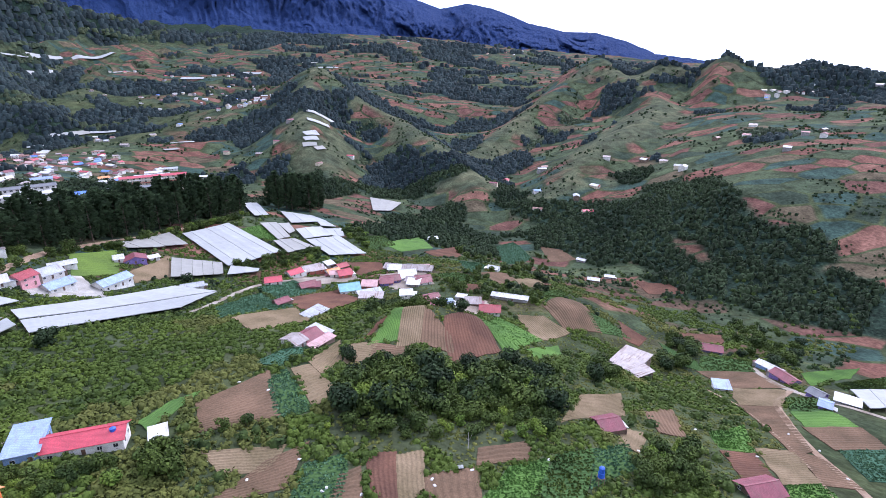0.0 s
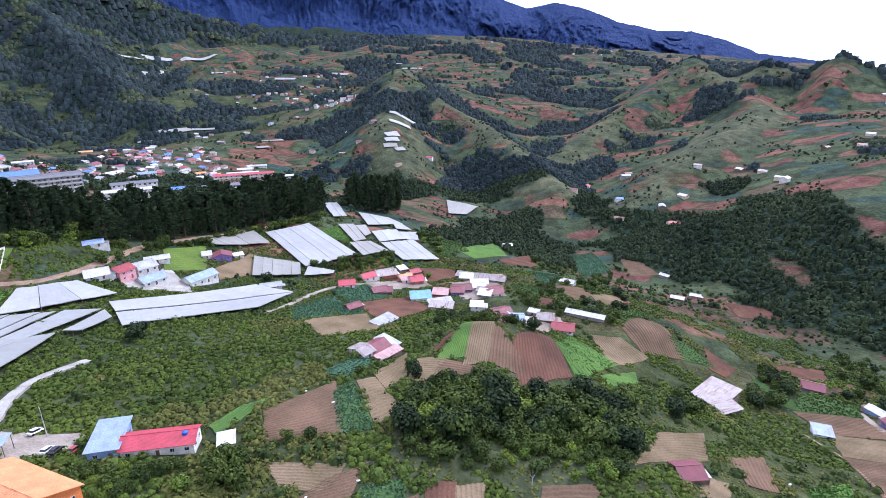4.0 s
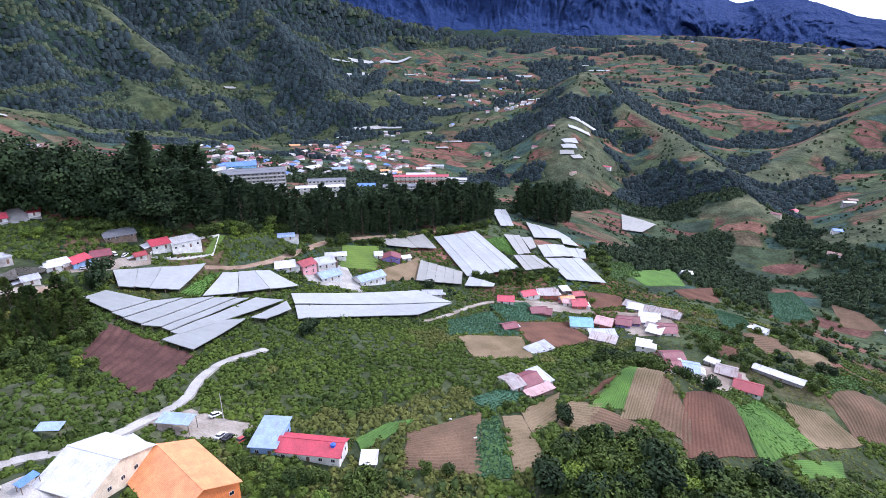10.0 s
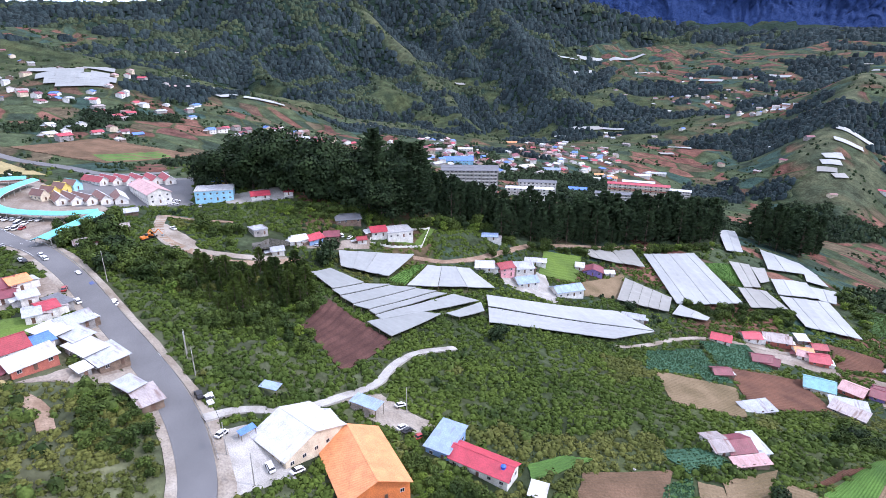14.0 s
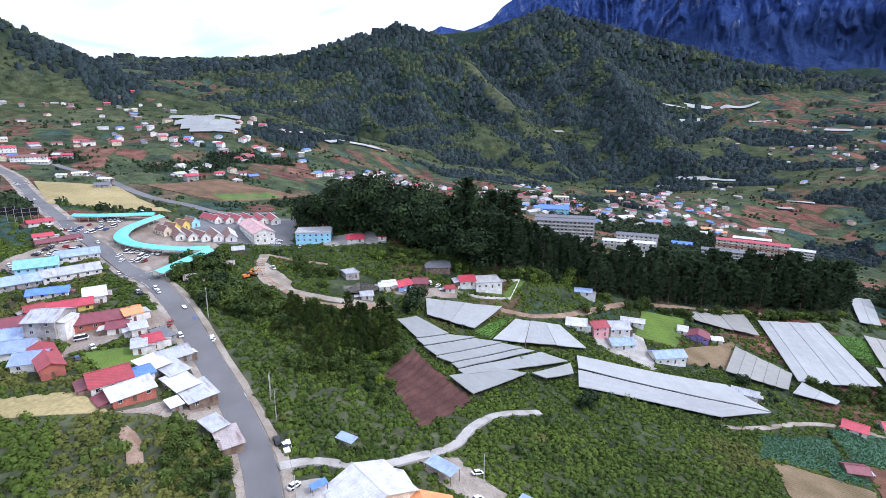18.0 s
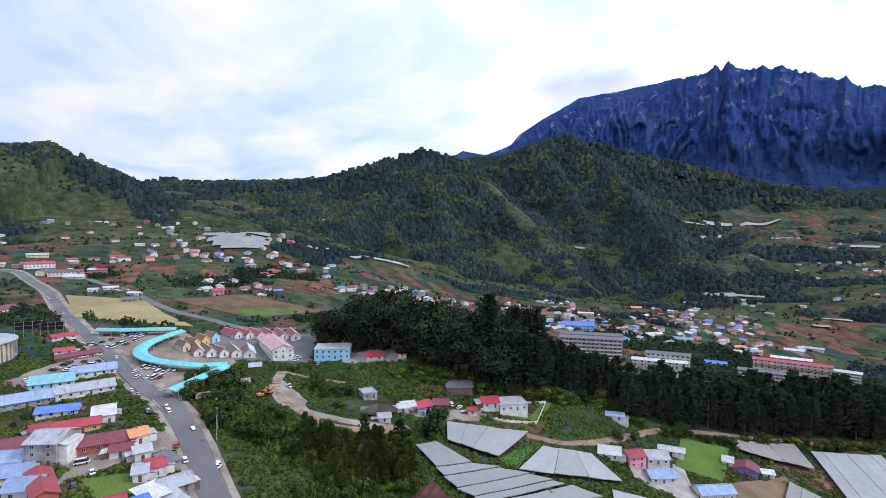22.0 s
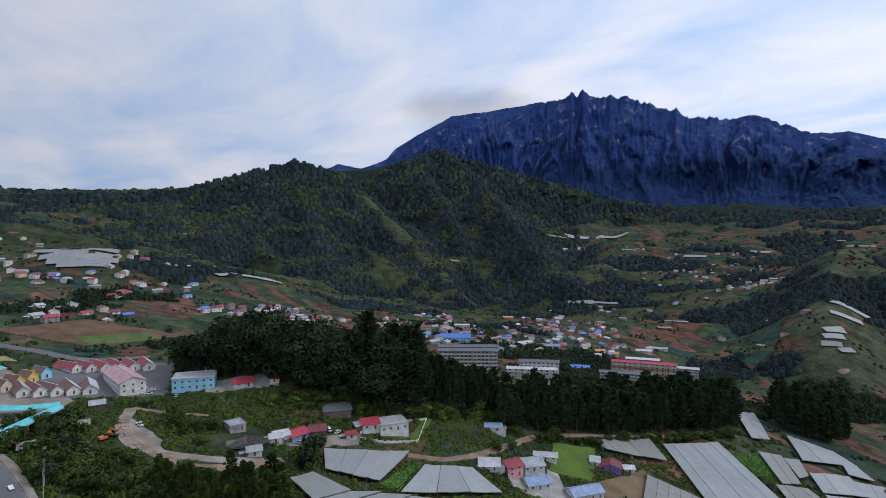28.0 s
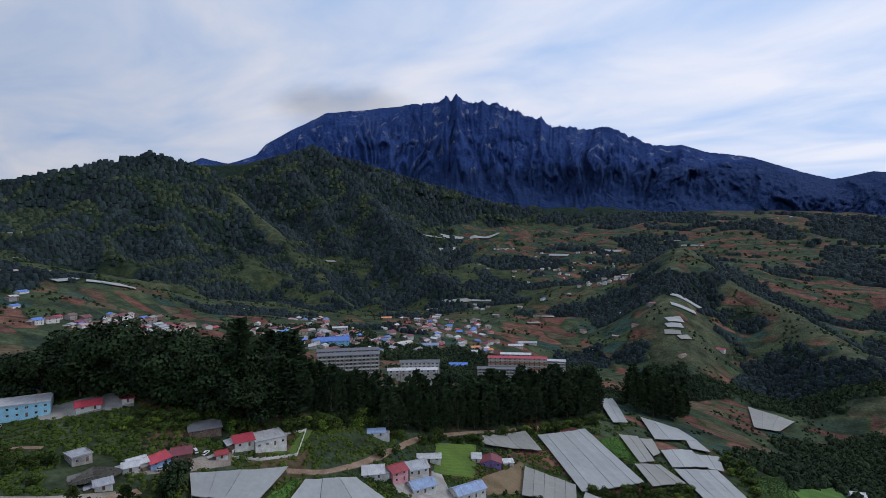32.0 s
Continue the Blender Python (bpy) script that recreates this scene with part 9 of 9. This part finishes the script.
def polar_places(r0, r1, spacing, seed, a0=-108, a1=44):
    """Places strewn over the hillsides, wider apart with distance."""
    rng = np.random.default_rng(seed)
    out = []
    r = r0
    while r < r1:
        step = spacing(r)
        n = int(r * radians(a1 - a0) / step)
        a = np.radians(rng.uniform(a0, a1, n))
        rr = r + rng.uniform(-0.5, 0.5, n) * step
        out.append(np.column_stack([np.sin(a) * rr, np.cos(a) * rr]))
        r += step
    return np.vstack(out)


def strewn(name, xy, size, tmpls, material, label, squash, seed, lift=0.0, smooth=False):
    z = land(xy[:, 0], xy[:, 1])
    pts = np.column_stack([xy, z + lift])
    rng = np.random.default_rng(seed)
    pick = rng.integers(0, len(tmpls), len(pts))
    vs, fs, k = [], [], 0
    for i, tm in enumerate(tmpls):
        v, f = scatter(tm, pts[pick == i], size[pick == i], seed + i, squash)
        vs.append(v)
        fs.append(f + k)
        k += len(v)
    me = big_mesh(name, np.vstack(vs), np.vstack(fs), smooth)
    me.materials.append(material)
    return tagged(new(name, me), label, "vegetation", kind="stuff")


# the rest of the wood and groves
def filled(rows, name, tmpls, material, label, seed):
    p = np.array(rows)
    return strewn(name, p[:, :2], p[:, 2], tmpls, material, label, 1.0, seed, -0.3)


def crown_of(master):
    me = next(o for o in master.children if o.name.startswith("crown")).data
    v = np.array([p.co[:] for p in me.vertices])
    return v, np.arange(len(v)).reshape(-1, 4)


filled(WOOD_FILL, "pine_crowns", [crown_of(m) for m in PINES], M_PINE, "dark pine crowns inside the wood", 21)
filled(GROVE_FILL, "grove_crowns", [crown_of(TREES["mid"]), crown_of(TREES["dark"])], M_LEAF, "green leafy crowns inside the groves", 23)
# hill forest, from the gorge to the far ridges
fx = polar_places(330, 3300, lambda r: max(5.2, r * 0.0061), 5)
fz = land(fx[:, 0], fx[:, 1])
ff, fg, fb = cover_of(fx[:, 0], fx[:, 1], fz)
keep = (ff > 0.5) & free(fx[:, 0], fx[:, 1])
fx = fx[keep]
fr = np.hypot(fx[:, 0], fx[:, 1])
rng = np.random.default_rng(8)
fs_ = np.maximum(3.4, fr * 0.0044) * rng.uniform(0.55, 1.35, len(fx))
# beyond 900 m the canopy changes to the haze-tinted colour
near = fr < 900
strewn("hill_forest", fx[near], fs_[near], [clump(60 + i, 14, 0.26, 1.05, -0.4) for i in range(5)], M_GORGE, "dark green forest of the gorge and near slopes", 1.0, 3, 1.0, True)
# ribs take the lighter canopy: real growth plus painted sunlit relief
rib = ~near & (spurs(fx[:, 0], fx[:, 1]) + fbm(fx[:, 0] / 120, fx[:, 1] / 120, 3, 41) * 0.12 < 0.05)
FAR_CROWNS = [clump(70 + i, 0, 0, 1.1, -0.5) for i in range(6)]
strewn("hill_forest", fx[~near & ~rib], fs_[~near & ~rib], FAR_CROWNS, M_FOREST_HAZED, "dark green forest on the far hills, tinted haze blue", 1.0, 4, 1.0, True)
strewn("hill_thicket", fx[rib], fs_[rib] * 0.8, FAR_CROWNS, M_FERN_LIT, "lighter green thicket on the hill ribs, lit tone painted in", 0.8, 12, 0.5, True)
# hedges and single trees between the far plots
hx = polar_places(300, 2600, lambda r: max(7, r * 0.0115), 15)
hz = land(hx[:, 0], hx[:, 1])
hf, hg, hb = cover_of(hx[:, 0], hx[:, 1], hz)
hn = fbm(hx[:, 0] / 40, hx[:, 1] / 40, 3, 91)
hk = (hf <= 0.5) & (hn > 0.07) & free(hx[:, 0], hx[:, 1])
hx = hx[hk]
hr = np.hypot(hx[:, 0], hx[:, 1])
strewn("hedge_trees", hx, np.maximum(1.9, hr * 0.0027) * rng.uniform(0.45, 1.3, len(hx)), [clump(80 + i, 6, 0.28, 1.0, -0.3) for i in range(4)], M_LEAF_DARK, "dark green trees and bushes between plots", 0.95, 6, 0.3, True)
# short rough grass between the plots of the farmed slope
gx_ = polar_places(60, 330, lambda r: 1.5 + r * 0.004, 45, -30, 44)
gx_ = gx_[free(gx_[:, 0], gx_[:, 1]) & (gx_[:, 0] > -32)]
strewn("rough_grass", gx_, np.random.default_rng(6).uniform(0.5, 1.0, len(gx_)), [clump(130 + i, 5, 0.3, 0.35, -0.5) for i in range(4)], M_DRY, "short rough grass between the plots", 0.8, 13, 0.1, True)
# scrub over the open ground of the near slopes
sx = polar_places(40, 430, lambda r: 1.4 + r * 0.0036, 25)
# on the farmed slope the scrub stands only in hedges and gullies
sk = free(sx[:, 0], sx[:, 1]) & ((sx[:, 0] < -30) | (fbm(sx[:, 0] / 22, sx[:, 1] / 22, 3, 105) > -0.02))
sx = sx[sk]
sn, sn2 = fbm(sx[:, 0] / 26, sx[:, 1] / 26, 3, 95), fbm(sx[:, 0] / 70, sx[:, 1] / 70, 2, 97)
dry = (sn2 > 0.15) | (sn > 0.25)
ssize = (1.3 + 1.5 * np.clip(sn + 0.25, 0, 1)) * np.random.default_rng(3).uniform(0.55, 1.3, len(sx))
strewn("scrub", sx[~dry], ssize[~dry], [clump(100 + i, 24, 0.18, 0.45, -0.5) for i in range(7)], M_SCRUB, "dense green scrub of tall leafy weeds", 1.0, 7, 0.25, True)
strewn("dry_scrub", sx[dry], ssize[dry], [clump(110 + i, 20, 0.17, 0.5, -0.5) for i in range(6)], M_DRY, "yellow-green reeds and dry grass tufts", 0.9, 9, 0.2, True)
bx = polar_places(60, 520, lambda r: 6.0 + r * 0.006, 35)
bn = fbm(bx[:, 0] / 34, bx[:, 1] / 34, 3, 99)
bk = free(bx[:, 0], bx[:, 1]) & (bn > 0.03)
bx = bx[bk]
strewn("bushes", bx, np.random.default_rng(4).uniform(1.3, 3.0, len(bx)), [clump(120 + i, 44, 0.15, 0.85, -0.4) for i in range(4)], M_LEAF, "green bushes standing out of the scrub", 0.95, 11, 0.2, True)


# the masters have served
for master in [*CAR.values(), *PINES, *YOUNG, *TREES.values()]:
    for ob in [*master.children_recursive, master]:
        bpy.data.objects.remove(ob)
